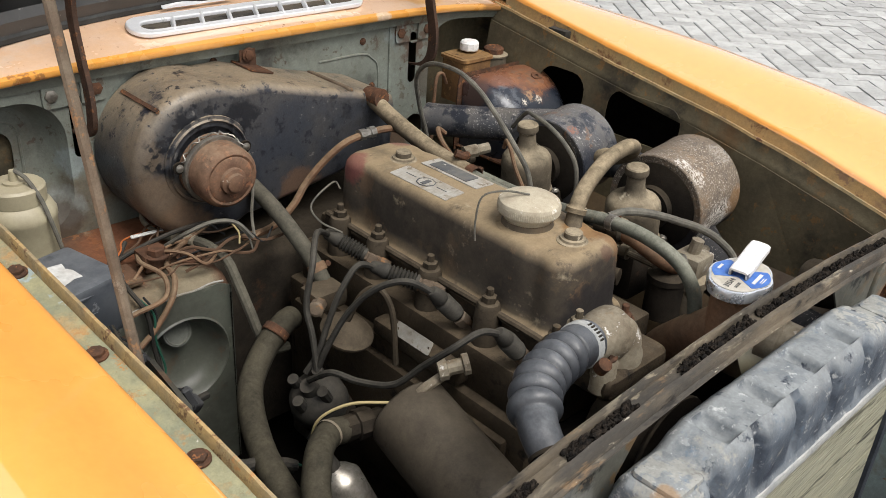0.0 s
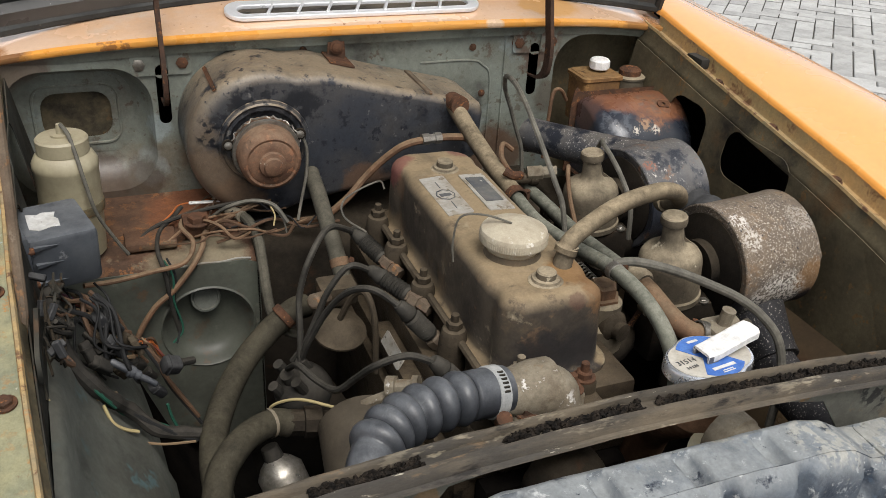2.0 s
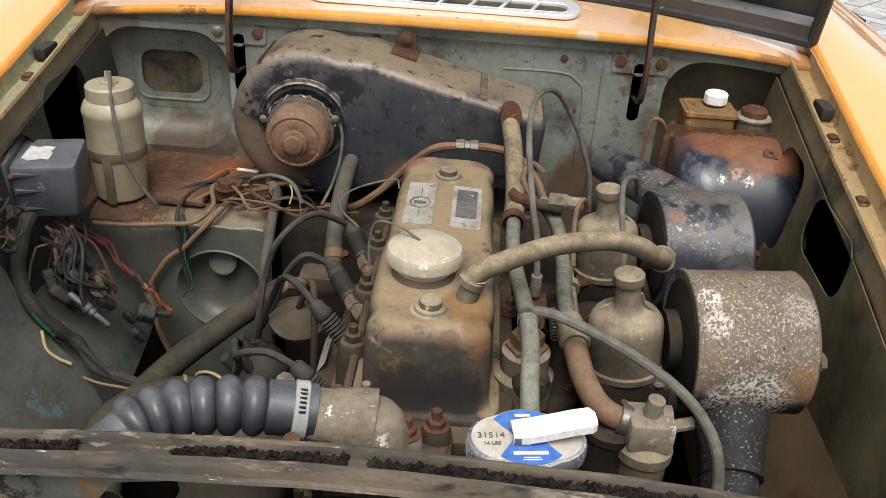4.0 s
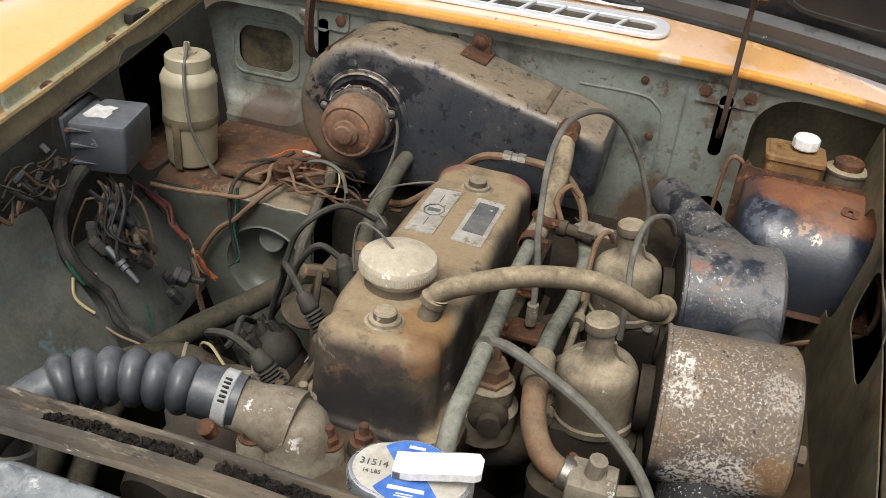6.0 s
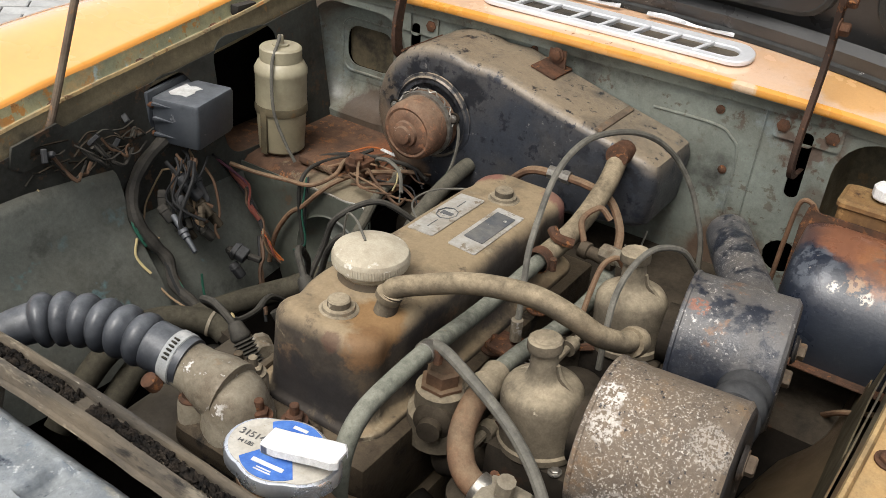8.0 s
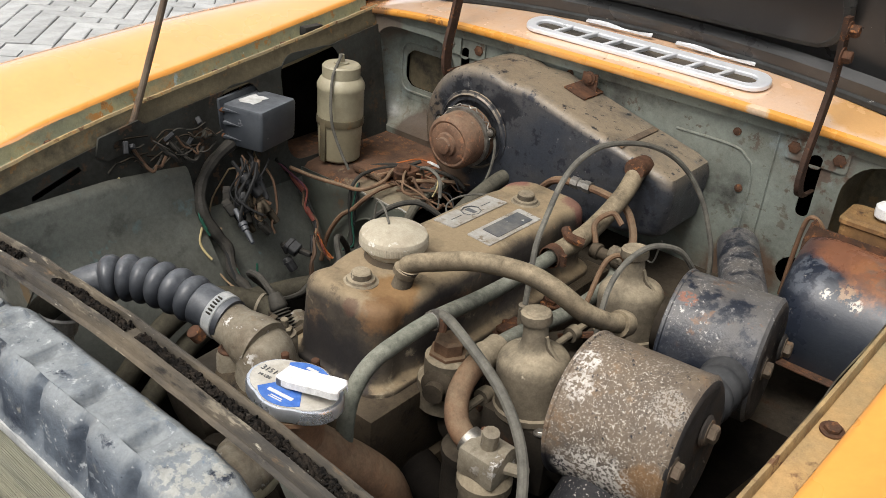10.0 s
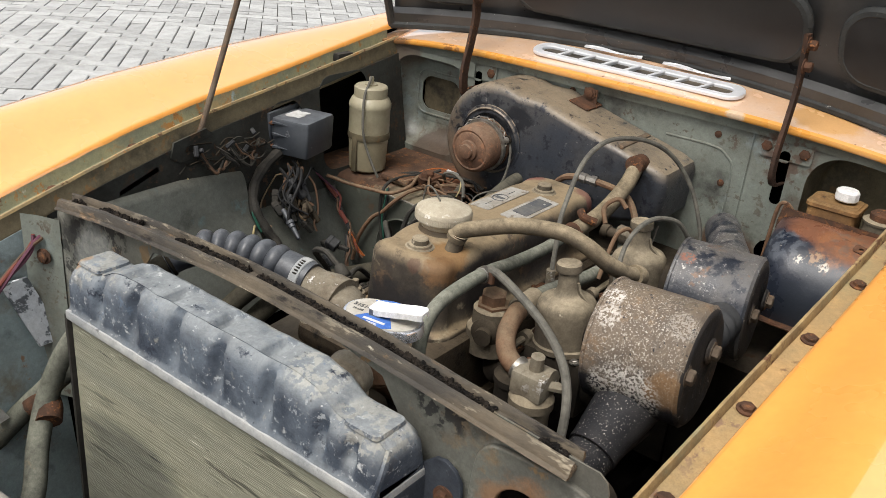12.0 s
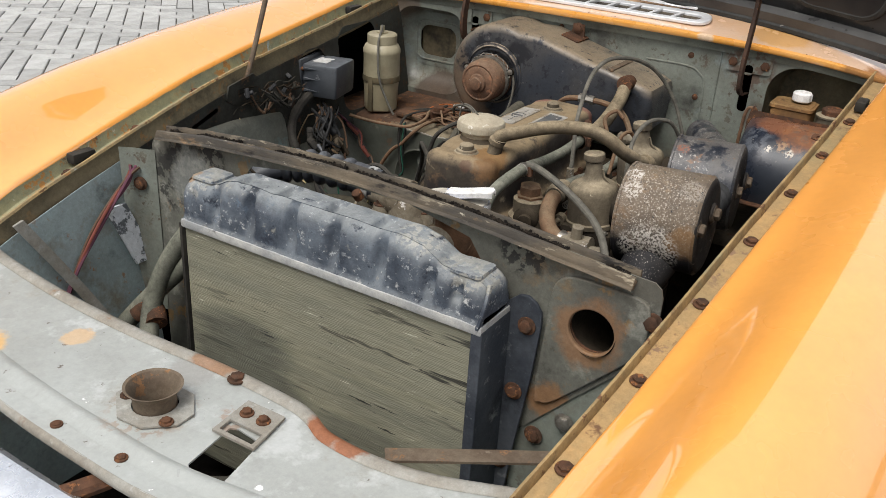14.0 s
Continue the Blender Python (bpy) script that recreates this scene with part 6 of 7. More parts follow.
    part("motor_wire", tube([(-0.155, 0.428, 0.755), (-0.148, 0.424, 0.735), (-0.15, 0.42, 0.70), (-0.16, 0.41, 0.665), (-0.17, 0.39, 0.645)], 0.0022, 6, 6), CABLE, m)


# ---- brake servo, master cylinders ----
def build_servo():
    s = thing("brake_servo", "rounded brake servo cover, rust-red above, blue-black below, white flakes", "brake servo")
    side_line = [(0.474, 0.640), (0.474, 0.766), (0.462, 0.7695), (0.445, 0.7690), (0.428, 0.7655), (0.410, 0.7585), (0.394, 0.7485), (0.380, 0.7355), (0.369, 0.7185), (0.362, 0.700), (0.360, 0.680), (0.362, 0.660), (0.367, 0.640)]
    rings = []
    for k in range(33):
        a = k / 32
        x = 0.294 + 0.166 * (0.5 - 0.5 * math.cos(math.pi * a)) if k not in (0, 32) else (0.294 if k == 0 else 0.460)
        d = min(x - 0.294, 0.460 - x)
        f = 1.0 if d > 0.045 else math.sqrt(max(0.0, 1 - ((0.045 - d) / 0.045) ** 2))
        g = 0.62 + 0.38 * f
        rings.append([(x, 0.474 - (0.474 - y) * g, 0.640 + (z - 0.640) * 0.935 * (0.90 + 0.10 * f) + 0.0012 * noise.noise((x * 22, y * 22, z * 22))) for y, z in side_line])
    part("shell", loft(rings), SERVO, s, "", 50)
    part("rear_plate", plate([(0.284, 0.632), (0.466, 0.632), (0.466, 0.7630), (0.30, 0.7635), (0.292, 0.772), (0.288, 0.766), (0.284, 0.742)], (), 0.0025, upright(0.477)), RUST, s, "rusty plate behind the cover", 0)
    part("base_flange", block((0.288, 0.356, 0.636), (0.466, 0.478, 0.641), 0.002, 1), RUST, s)
    part("tab", plate(rounded(0.020, 0.013, 0.004, 3), [circle(0.003, 10)], 0.0015, pose(0.413, 0.418, 0.7560, 30, 5, -12)), RUST, s, "small rusty lug", 0)
    part("pipe", tube([(0.455, 0.43, 0.70), (0.472, 0.41, 0.67), (0.468, 0.37, 0.642), (0.44, 0.352, 0.628), (0.40, 0.36, 0.605), (0.38, 0.39, 0.57)], 0.0035, 8, 6), COPPER, s)
    m = thing("master_cylinder", "rusty rectangular fluid reservoir with a white cap", "master cylinder")
    part("reservoir", loft([[(x, y, z) for x, y in rounded(w, d, 0.008, 4, 0.348, 0.522)] for z, w, d in ((0.70, 0.066, 0.056), (0.770, 0.068, 0.058), (0.772, 0.073, 0.063), (0.777, 0.073, 0.063), (0.778, 0.066, 0.056), (0.7795, 0.064, 0.054), (0.7785, 0.056, 0.046))]), RESERVOIR, m)
    part("filler_cap", turned([(0.015, 0), (0.0165, 0.002), (0.0165, 0.013), (0.014, 0.016), (0, 0.0165)], (0.357, 0.527, 0.782), (0, 0, 1), 10), WHITE, m, "white plastic cap")
    m2 = thing("clutch_reservoir", "small rusty round clutch fluid reservoir", "reservoir")
    part("can", turned([(0.024, -0.07), (0.024, 0.0), (0.026, 0.001), (0.026, 0.004), (0.022, 0.006)], (0.412, 0.520, 0.765), (0, 0, 1), 24), DUSTY, m2)
    part("screw_cap", turned([(0.018, 0), (0.018, 0.010), (0.014, 0.013), (0, 0.0135)], (0.412, 0.520, 0.769), (0, 0, 1), 12), RUST, m2)
    p = thing("brake_pipe", "thin rusty brake pipe looping from the reservoir", "pipe")
    part("line", tube([(0.30, 0.52, 0.735), (0.285, 0.515, 0.755), (0.272, 0.515, 0.75), (0.268, 0.515, 0.70), (0.266, 0.515, 0.64)], 0.003, 8, 6), COPPER, p)


# ---- washer bottle, control box ----
def build_bottle():
    b = thing("washer_bottle", "yellowed plastic washer bottle held by a brown strap", "bottle")
    part("jar", turned([(0.0, 0.0), (0.030, 0.0), (0.034, 0.004), (0.036, 0.05), (0.0375, 0.075), (0.0375, 0.118), (0.0385, 0.12), (0.0385, 0.127), (0.034, 0.136), (0.030, 0.139), (0.030, 0.142)], (-0.450, 0.410, 0.628), (0, 0, 1), 32), BOTTLE, b)
    part("cap", turned([(0.0305, 0.0), (0.0305, 0.016), (0.028, 0.0185), (0.012, 0.0195), (0.012, 0.022), (0.005, 0.0225), (0.004, 0.034), (0, 0.035)], (-0.450, 0.410, 0.768), (0, 0, 1), 32), BOTTLE, b, "pale screw cap with a spout")
    part("strap", turned([(0.0385, 0), (0.039, 0.002), (0.039, 0.010), (0.0385, 0.012)], (-0.450, 0.410, 0.69), (0, 0, 1), 32), OLIVE, b)
    part("strap_leg", block((-0.456, 0.371, 0.63), (-0.444, 0.374, 0.70), 0.001), OLIVE, b)
    part("hose", tube([(-0.449, 0.408, 0.802), (-0.442, 0.396, 0.795), (-0.436, 0.378, 0.775), (-0.430, 0.369, 0.74), (-0.422, 0.366, 0.70), (-0.405, 0.37, 0.66), (-0.392, 0.375, 0.634)], 0.0024, 8, 8), CABLE, b)
    x = thing("control_box", "dusty grey plastic relay box with a torn pale label", "relay box")
    m = pose(-0.466, 0.257, 0.724, 0, 0, 14)

    def put(bm):
        bmesh.ops.transform(bm, matrix=m, verts=bm.verts)
        return bm
    part("cover", put(loft([[(a, b2, z) for a, b2 in rounded(w, d, 0.005, 3)] for z, w, d in ((-0.033, 0.066, 0.082), (-0.028, 0.070, 0.086), (0.024, 0.072, 0.088), (0.028, 0.069, 0.085), (0.029, 0.06, 0.076))])), GREYBOX, x)
    part("back_flange", put(block((-0.041, -0.050, -0.036), (-0.034, 0.050, 0.037), 0.003)), GREYBOX, x)
    for y in (-0.022, 0.0, 0.02):
        part("rib", put(loft([[(-0.03, -0.0435 - k, y - 0.004 * (k > 0) + 0.01 - 0.006), (-0.03, -0.0435 - k, y + 0.004), (0.0, -0.0436, y)] for k in (0.0, 0.006)])), GREYBOX, x)
    part("label", plate([(-0.026, -0.016), (-0.018, -0.023), (-0.004, -0.019), (0.004, -0.021), (0.006, -0.004), (0.003, 0.003), (0.007, 0.014), (-0.006, 0.018), (-0.012, 0.014), (-0.022, 0.020), (-0.024, 0.005)], (), 0.0006, m @ Matrix.Translation((0, 0, 0.0296))), LABEL, x, "torn pale paper label", 0)
    for y in (-0.046, 0.046):
        for z in (-0.02, 0.02):
            part("stud", put(rod((-0.07, y, z), (-0.03, y, z), 0.004, 8)), RUST, x)


# ---- hoses, pipes and wires ----
def clip(parent, at, axis, r, w=0.010, mat=None):
    part("hose_clip", turned([(r, 0), (r + 0.0012, 0.0005), (r + 0.0012, w - 0.0005), (r, w)], at, axis, 20, caps=False), mat or STEEL, parent)
    m = frame_of(at, axis)
    part("clip_screw", rod(m @ Vector((r + 0.003, -0.007, w / 2)), m @ Vector((r + 0.003, 0.007, w / 2)), 0.0042, 8), RUST, parent)


def build_hoses():
    b = thing("top_radiator_hose", "blue-grey ribbed rubber radiator hose with a steel clip", "radiator hose")
    path = [(-0.088, -0.095, 0.699), (-0.115, -0.100, 0.704), (-0.145, -0.106, 0.708), (-0.175, -0.114, 0.710), (-0.202, -0.126, 0.711), (-0.224, -0.143, 0.709), (-0.240, -0.165, 0.703), (-0.248, -0.186, 0.694)]
    part("bellows", tube(path, lambda u: 0.0232 if u < 0.20 else (0.0175 + 0.0080 * abs(math.sin(math.pi * 6 * (u - 0.20) / 0.56)) ** 0.6 if u < 0.76 else 0.0190 - 0.002 * (u - 0.76) / 0.24), 28, 24), BELLOWS, b, "", 75)
    part("tail_pipe", tube([(-0.244, -0.175, 0.699), (-0.254, -0.205, 0.682), (-0.258, -0.226, 0.655), (-0.258, -0.232, 0.60)], 0.0150, 16, 8), DARKHOSE, b, "thinner dark pipe in the end of the hose")
    part("hose_clip", turned([(0.0236, 0), (0.0248, 0.0008), (0.0248, 0.0115), (0.0236, 0.0125)], (-0.094, -0.096, 0.700), (-1, -0.17, 0.16), 28, caps=False), GREYLEAD, b, "perforated worm-drive clip")
    for k in range(6):
        a = radians(35 + k * 9)
        m = frame_of((-0.094, -0.096, 0.700), (-1, -0.17, 0.16))
        p = m @ Vector((0.0250 * math.cos(a), 0.0250 * math.sin(a), 0.0060))
        part("clip_slot", block(p - Vector((0.0028, 0.0008, 0.0008)), p + Vector((0.0028, 0.0008, 0.0008)), 0), BAYDARK, b, "", 0)
    part("clip_screw", turned([(0.0075, 0), (0.0075, 0.012), (0.006, 0.013)], (-0.100, -0.124, 0.686), (-0.1, -0.5, 0.8), 12), RUST, b)
    part("bottom_clip", turned([(0.0180, 0), (0.0192, 0.0005), (0.0192, 0.004), (0.0180, 0.0045)], (-0.246, -0.180, 0.6965), (-0.36, -0.82, -0.42), 20, caps=False), DARKDUST, b)
    h = thing("heater_hose", "dusty grey-brown heater hose joined to a greenish one", "hose")
    part("upper_hose", tube([(0.071, 0.44, 0.773), (0.078, 0.392, 0.750), (0.082, 0.315, 0.729), (0.080, 0.241, 0.722)], 0.0120, 16, 8), RUBBER, h)
    clip(h, (0.0795, 0.245, 0.7225), (0, -1, -0.08), 0.0124, 0.014, RUST)
    part("lower_hose", tube([(0.080, 0.245, 0.722), (0.079, 0.172, 0.718), (0.084, 0.092, 0.726), (0.089, 0.023, 0.737), (0.091, -0.030, 0.738), (0.090, -0.075, 0.729), (0.092, -0.100, 0.709), (0.096, -0.112, 0.675), (0.098, -0.112, 0.62)], 0.0084, 14, 8), GREENHOSE, h)
    clip(h, (0.0895, 0.018, 0.737), (0, -1, 0.05), 0.0088, 0.010, STEEL)
    w = thing("breather_hose", "thick dusty crankcase breather hose arching over the carburettors", "hose")
    part("hose_body", tube([(0.034, 0.028, 0.760), (0.040, 0.030, 0.772), (0.064, 0.040, 0.781), (0.099, 0.049, 0.793), (0.130, 0.055, 0.799), (0.165, 0.058, 0.802), (0.193, 0.066, 0.792), (0.211, 0.083, 0.773), (0.224, 0.110, 0.756), (0.228, 0.13, 0.748)], lambda u: 0.0098 + 0.0025 * (u < 0.06), 16, 8), RUBBER, w)
    part("end_plug", turned([(0.0135, 0), (0.0145, 0.006), (0.0125, 0.016), (0.006, 0.020)], (0.228, 0.125, 0.749), (0.15, 1, -0.35), 14), RUBBER, w)
    c = thing("throttle_cable", "thin grey control cable looping in front of the firewall", "cable")
    part("sheath", tube([(0.106, 0.150, 0.705), (0.102, 0.159, 0.745), (0.096, 0.172, 0.769), (0.091, 0.195, 0.796), (0.087, 0.221, 0.822), (0.087, 0.247, 0.839), (0.091, 0.281, 0.849), (0.100, 0.319, 0.848), (0.113, 0.362, 0.839), (0.128, 0.398, 0.822), (0.144, 0.427, 0.795), (0.163, 0.442, 0.760), (0.178, 0.447, 0.723), (0.189, 0.446, 0.691), (0.195, 0.446, 0.640)], 0.0034, 8, 6), CABLE, c)
    part("cable_end", rod((0.106, 0.148, 0.705), (0.106, 0.150, 0.680), 0.006, 10), ALLOY, c)
    part("cable_bracket", block((0.085, 0.13, 0.668), (0.12, 0.165, 0.674), 0.002), RUST, c)
    f = thing("fuel_hose", "braided grey fuel hose curving past the front carburettor", "hose")
    part("braid", tube([(0.092, 0.020, 0.742), (0.110, 0.012, 0.746), (0.136, 0.004, 0.741), (0.168, -0.004, 0.730), (0.197, -0.014, 0.718), (0.225, -0.030, 0.706), (0.247, -0.048, 0.690), (0.262, -0.068, 0.665), (0.266, -0.082, 0.62), (0.262, -0.088, 0.56)], 0.0052, 10, 8), CABLE, f)
    t = thing("water_pipe", "heater return pipe with a rust-brown elbow", "pipe")
    part("hose_body", tube([(0.118, 0.33, 0.705), (0.136, 0.29, 0.693), (0.139, 0.219, 0.691), (0.137, 0.166, 0.694), (0.134, 0.114, 0.701), (0.134, 0.065, 0.706), (0.137, 0.035, 0.707)], 0.0088, 14, 8), GREENHOSE, t)
    part("joiner", turned([(0.0135, 0), (0.0135, 0.02), (0.0155, 0.022), (0.0155, 0.036), (0.0125, 0.04)], (0.1345, 0.062, 0.706), (0.1, -1, 0.0), 16), DUSTY, t)
    part("elbow", tube([(0.137, 0.035, 0.706), (0.140, 0.010, 0.702), (0.146, -0.012, 0.692), (0.158, -0.028, 0.680), (0.172, -0.034, 0.672), (0.186, -0.034, 0.668)], 0.0115, 16, 8), COPPER, t, "rust-brown elbow")
    clip(t, (0.177, -0.0345, 0.671), (1, -0.05, -0.25), 0.013, 0.012, STEEL)
    part("union", turned([(0.009, 0), (0.009, 0.03), (0.013, 0.031), (0.013, 0.04)], (0.186, -0.034, 0.669), (1, 0, 0.1), 12), ALLOY, t)
    g = thing("fuel_pump", "small dusty fuel filter bowl with fittings", "fuel filter")
    part("bowl", turned([(0.018, -0.10), (0.022, -0.09), (0.023, -0.02), (0.026, -0.018), (0.026, -0.008), (0.02, 0.0)], (0.205, -0.040, 0.655), (0, 0, 1), 20), DUSTY, g)
    part("head", block((0.185, -0.060, 0.652), (0.226, -0.022, 0.682), 0.005), ALLOY, g)
    part("tap", tube([(0.205, -0.04, 0.68), (0.207, -0.042, 0.70)], 0.008, 10, 1), ALLOY, g)
    part("fitting", tube([(0.22, -0.04, 0.668), (0.245, -0.035, 0.672)], 0.006, 8, 1), ALLOY, g)
    o = thing("oil_feed_housing", "dusty casting with a big brass nut beside the rocker cover", "engine fitting")
    part("casting", turned([(0.030, -0.06), (0.030, -0.03), (0.024, -0.024), (0.024, -0.004), (0.018, 0.0)], (0.094, 0.036, 0.690), (0, 0, 1), 20), DUSTY, o)
    part("big_nut", turned([(0.021, 0), (0.021, 0.003), (0.0165, 0.004), (0.0165, 0.016), (0.013, 0.019), (0, 0.019)], (0.094, 0.036, 0.690), (0, 0, 1), 6), COPPER, o, "large brassy hexagon nut")
    part("side_boss", turned([(0.019, 0), (0.019, 0.012), (0.016, 0.016), (0.011, 0.018), (0.011, 0.026), (0, 0.027)], (0.098, 0.025, 0.662), (0.3, -1, 0), 20), GRIMYBROWN, o)
    v = thing("heater_tap", "corroded heater valve with small brass unions", "valve")
    part("valve_body", turned([(0.010, 0), (0.010, 0.010), (0.0075, 0.011), (0.0075, 0.030), (0.0095, 0.031), (0.0095, 0.042), (0.006, 0.043)], (0.098, 0.300, 0.716), (1, -0.05, -0.05), 12), GRIMYBROWN, v)
    part("handle", tube([(0.10, 0.27, 0.735), (0.085, 0.262, 0.74), (0.075, 0.268, 0.745)], 0.006, 8, 4), RUST, v)
    part("union", turned([(0.010, 0), (0.010, 0.02), (0.008, 0.022), (0.008, 0.04)], (0.125, 0.30, 0.722), (0.9, -0.3, 0.1), 8), ALLOY, v)
    part("loop_pipe", tube([(0.10, 0.30, 0.725), (0.09, 0.31, 0.745), (0.10, 0.33, 0.755), (0.115, 0.33, 0.745)], 0.0035, 8, 6), COPPER, v)
    part("small_pipe", tube([(0.165, 0.26, 0.735), (0.158, 0.25, 0.75), (0.15, 0.235, 0.745), (0.148, 0.22, 0.72), (0.15, 0.20, 0.69)], 0.003, 8, 6), COPPER, v)
    k = thing("overflow_pipe", "thin grey pipe curling over the rear carburettor", "pipe")
    part("line", tube([(0.197, 0.148, 0.69), (0.195, 0.153, 0.735), (0.191, 0.173, 0.762), (0.192, 0.205, 0.778), (0.199, 0.240, 0.782), (0.216, 0.269, 0.773), (0.226, 0.30, 0.74)], 0.0032, 8, 8), CABLE, k)
    a = thing("heater_lower_hose", "dusty vertical heater hose behind the engine", "hose")
    part("hose_body", tube([(-0.128, 0.470, 0.690), (-0.138, 0.442, 0.690), (-0.140, 0.390, 0.678), (-0.141, 0.344, 0.660), (-0.139, 0.310, 0.638), (-0.137, 0.284, 0.612), (-0.136, 0.27, 0.58)], 0.0110, 16, 8), HOSEGREY, a)
    clip(a, (-0.1375, 0.300, 0.630), (0.05, -0.6, -0.7), 0.0114, 0.012, COPPER)
    part("alloy_union", block((-0.175, 0.245, 0.590), (-0.125, 0.285, 0.618), 0.008), GRIMYBROWN, a, "grimy alloy union")
    part("union_nut", turned([(0.010, 0), (0.010, 0.03), (0.007, 0.032)], (-0.168, 0.25, 0.605), (-0.6, -0.6, 0.3), 8), CUP, a)
    n = thing("clutch_pipe_union", "rusty pipe with a steel union across the heater", "pipe")
    part("line", tube([(0.125, 0.34, 0.690), (0.112, 0.375, 0.712), (0.085, 0.395, 0.735), (0.055, 0.392, 0.745), (0.015, 0.390, 0.746), (-0.020, 0.391, 0.740), (-0.048, 0.402, 0.715), (-0.072, 0.409, 0.687), (-0.098, 0.405, 0.661), (-0.13, 0.41, 0.636), (-0.17, 0.42, 0.628)], 0.0052, 8, 8), COPPER, n)
    part("steel_union", turned([(0.0085, 0), (0.0085, 0.010), (0.0068, 0.011), (0.0068, 0.018), (0.0085, 0.019), (0.0085, 0.028)], (0.005, 0.390, 0.7465), (1, 0.03, 0.0), 8), STEEL, n)
    q = thing("clutch_hose", "flexible hydraulic hose dropping from the shelf", "hose")
    part("hose_body", tube([(-0.262, 0.47, 0.640), (-0.245, 0.440, 0.642), (-0.234, 0.405, 0.645), (-0.230, 0.362, 0.640), (-0.230, 0.334, 0.614), (-0.231, 0.309, 0.588), (-0.227, 0.295, 0.560), (-0.209, 0.290, 0.535), (-0.19, 0.29, 0.53)], 0.0068, 10, 8), HOSEGREY, q)
    part("steel_end", tube([(-0.252, 0.452, 0.642), (-0.240, 0.420, 0.645)], 0.0082, 10, 1), ALLOY, q)
    part("steel_tail", tube([(-0.262, 0.47, 0.640), (-0.27, 0.50, 0.65), (-0.262, 0.52, 0.66)], 0.0035, 8, 4), ALLOY, q)
    l = thing("bottom_heater_hose", "thick dark rubber hose along the side of the bay", "hose")
    part("hose_body", tube([(-0.185, 0.285, 0.575), (-0.205, 0.278, 0.575), (-0.240, 0.270, 0.552), (-0.279, 0.240, 0.530), (-0.315, 0.170, 0.524), (-0.335, 0.10, 0.518), (-0.335, 0.02, 0.49), (-0.32, -0.06, 0.44)], 0.0158, 16, 8), DARKHOSE, l)
    part("hose_clamp", turned([(0.0165, 0), (0.0175, 0.001), (0.0175, 0.010), (0.0165, 0.011)], (-0.212, 0.277, 0.573), (-0.8, -0.2, -0.5), 20, caps=False), RUST, l)
    z = thing("oil_cooler_hose", "thick dark oil hose with a steel fitting", "hose")
    part("hose_body", tube([(-0.250, 0.098, 0.545), (-0.268, 0.096, 0.552), (-0.297, 0.075, 0.560), (-0.320, 0.050, 0.560), (-0.338, 0.025, 0.548), (-0.35, -0.02, 0.515), (-0.35, -0.08, 0.46)], 0.0155, 16, 8), DARKHOSE, z)
    part("fitting", turned([(0.015, 0), (0.015, 0.018), (0.018, 0.019), (0.018, 0.038), (0.012, 0.04), (0.012, 0.055)], (-0.252, 0.098, 0.546), (1, -0.1, -0.1), 8), DARKDUST, z)
    part("collar", turned([(0.0168, 0), (0.0168, 0.004)], (-0.270, 0.095, 0.553), (-1, -0.4, 0.2), 18, caps=False), ALLOY, z)
    u = thing("oil_filter", "brown dusty oil filter canister low on the engine", "oil filter")
    part("canister", turned([(0.046, 0.0), (0.050, 0.004), (0.050, 0.15), (0.044, 0.165), (0.02, 0.17)], (-0.172, 0.075, 0.545), (-0.12, -1, -0.18), 32), OILCAN, u)
    part("head_bracket", tube([(-0.215, 0.06, 0.555), (-0.18, 0.055, 0.585), (-0.138, 0.047, 0.603)], 0.006, 8, 4), ALLOY, u)
    part("head_bolt", turned([(0.013, 0), (0.013, 0.010), (0.009, 0.011), (0.009, 0.028), (0.013, 0.029), (0.013, 0.036)], (-0.15, 0.052, 0.607), (0.8, -0.5, 0.2), 10), ALLOY, u)
    s = thing("ignition_coil", "dull silver ignition coil low in the bay", "ignition coil")
    part("can", turned([(0.024, 0), (0.027, 0.004), (0.027, 0.10), (0.02, 0.11), (0.008, 0.12)], (-0.235, 0.05, 0.40), (-0.3, 0.35, 0.9), 24), STEEL, s)
    part("tower", turned([(0.012, 0), (0.010, 0.02)], (-0.268, 0.09, 0.50), (-0.3, 0.35, 0.9), 12), BLACKRUBBER, s)
    j = thing("hose_pair", "two dusty coolant hoses clamped beside the radiator", "hose")
    part("hose_body", tube([(-0.30, -0.22, 0.640), (-0.325, -0.245, 0.610), (-0.345, -0.275, 0.56), (-0.355, -0.30, 0.50), (-0.335, -0.33, 0.45), (-0.30, -0.36, 0.41), (-0.27, -0.40, 0.37)], 0.0145, 16, 8), GREENHOSE, j)
    part("hose_body", tube([(-0.29, -0.225, 0.60), (-0.325, -0.255, 0.56), (-0.365, -0.285, 0.51), (-0.40, -0.315, 0.46), (-0.43, -0.36, 0.40)], 0.0145, 16, 8), GREENHOSE, j)
    part("clamp", tube([(-0.335, -0.312, 0.478), (-0.352, -0.30, 0.488), (-0.372, -0.298, 0.486), (-0.385, -0.305, 0.474)], 0.0165, 12, 5), RUST, j, "rusty double clamp")


def wire(parent, points, colour, r=0.0016, jitter=0.0, seed=0, name="wire"):
    rng = random.Random(seed)
    pts = [Vector(p) + jitter * Vector((rng.uniform(-1, 1), rng.uniform(-1, 1), rng.uniform(-1, 1))) for p in points]
    return part(name, tube(pts, r, 6, 6), WIRES[colour] if isinstance(colour, str) else colour, parent)


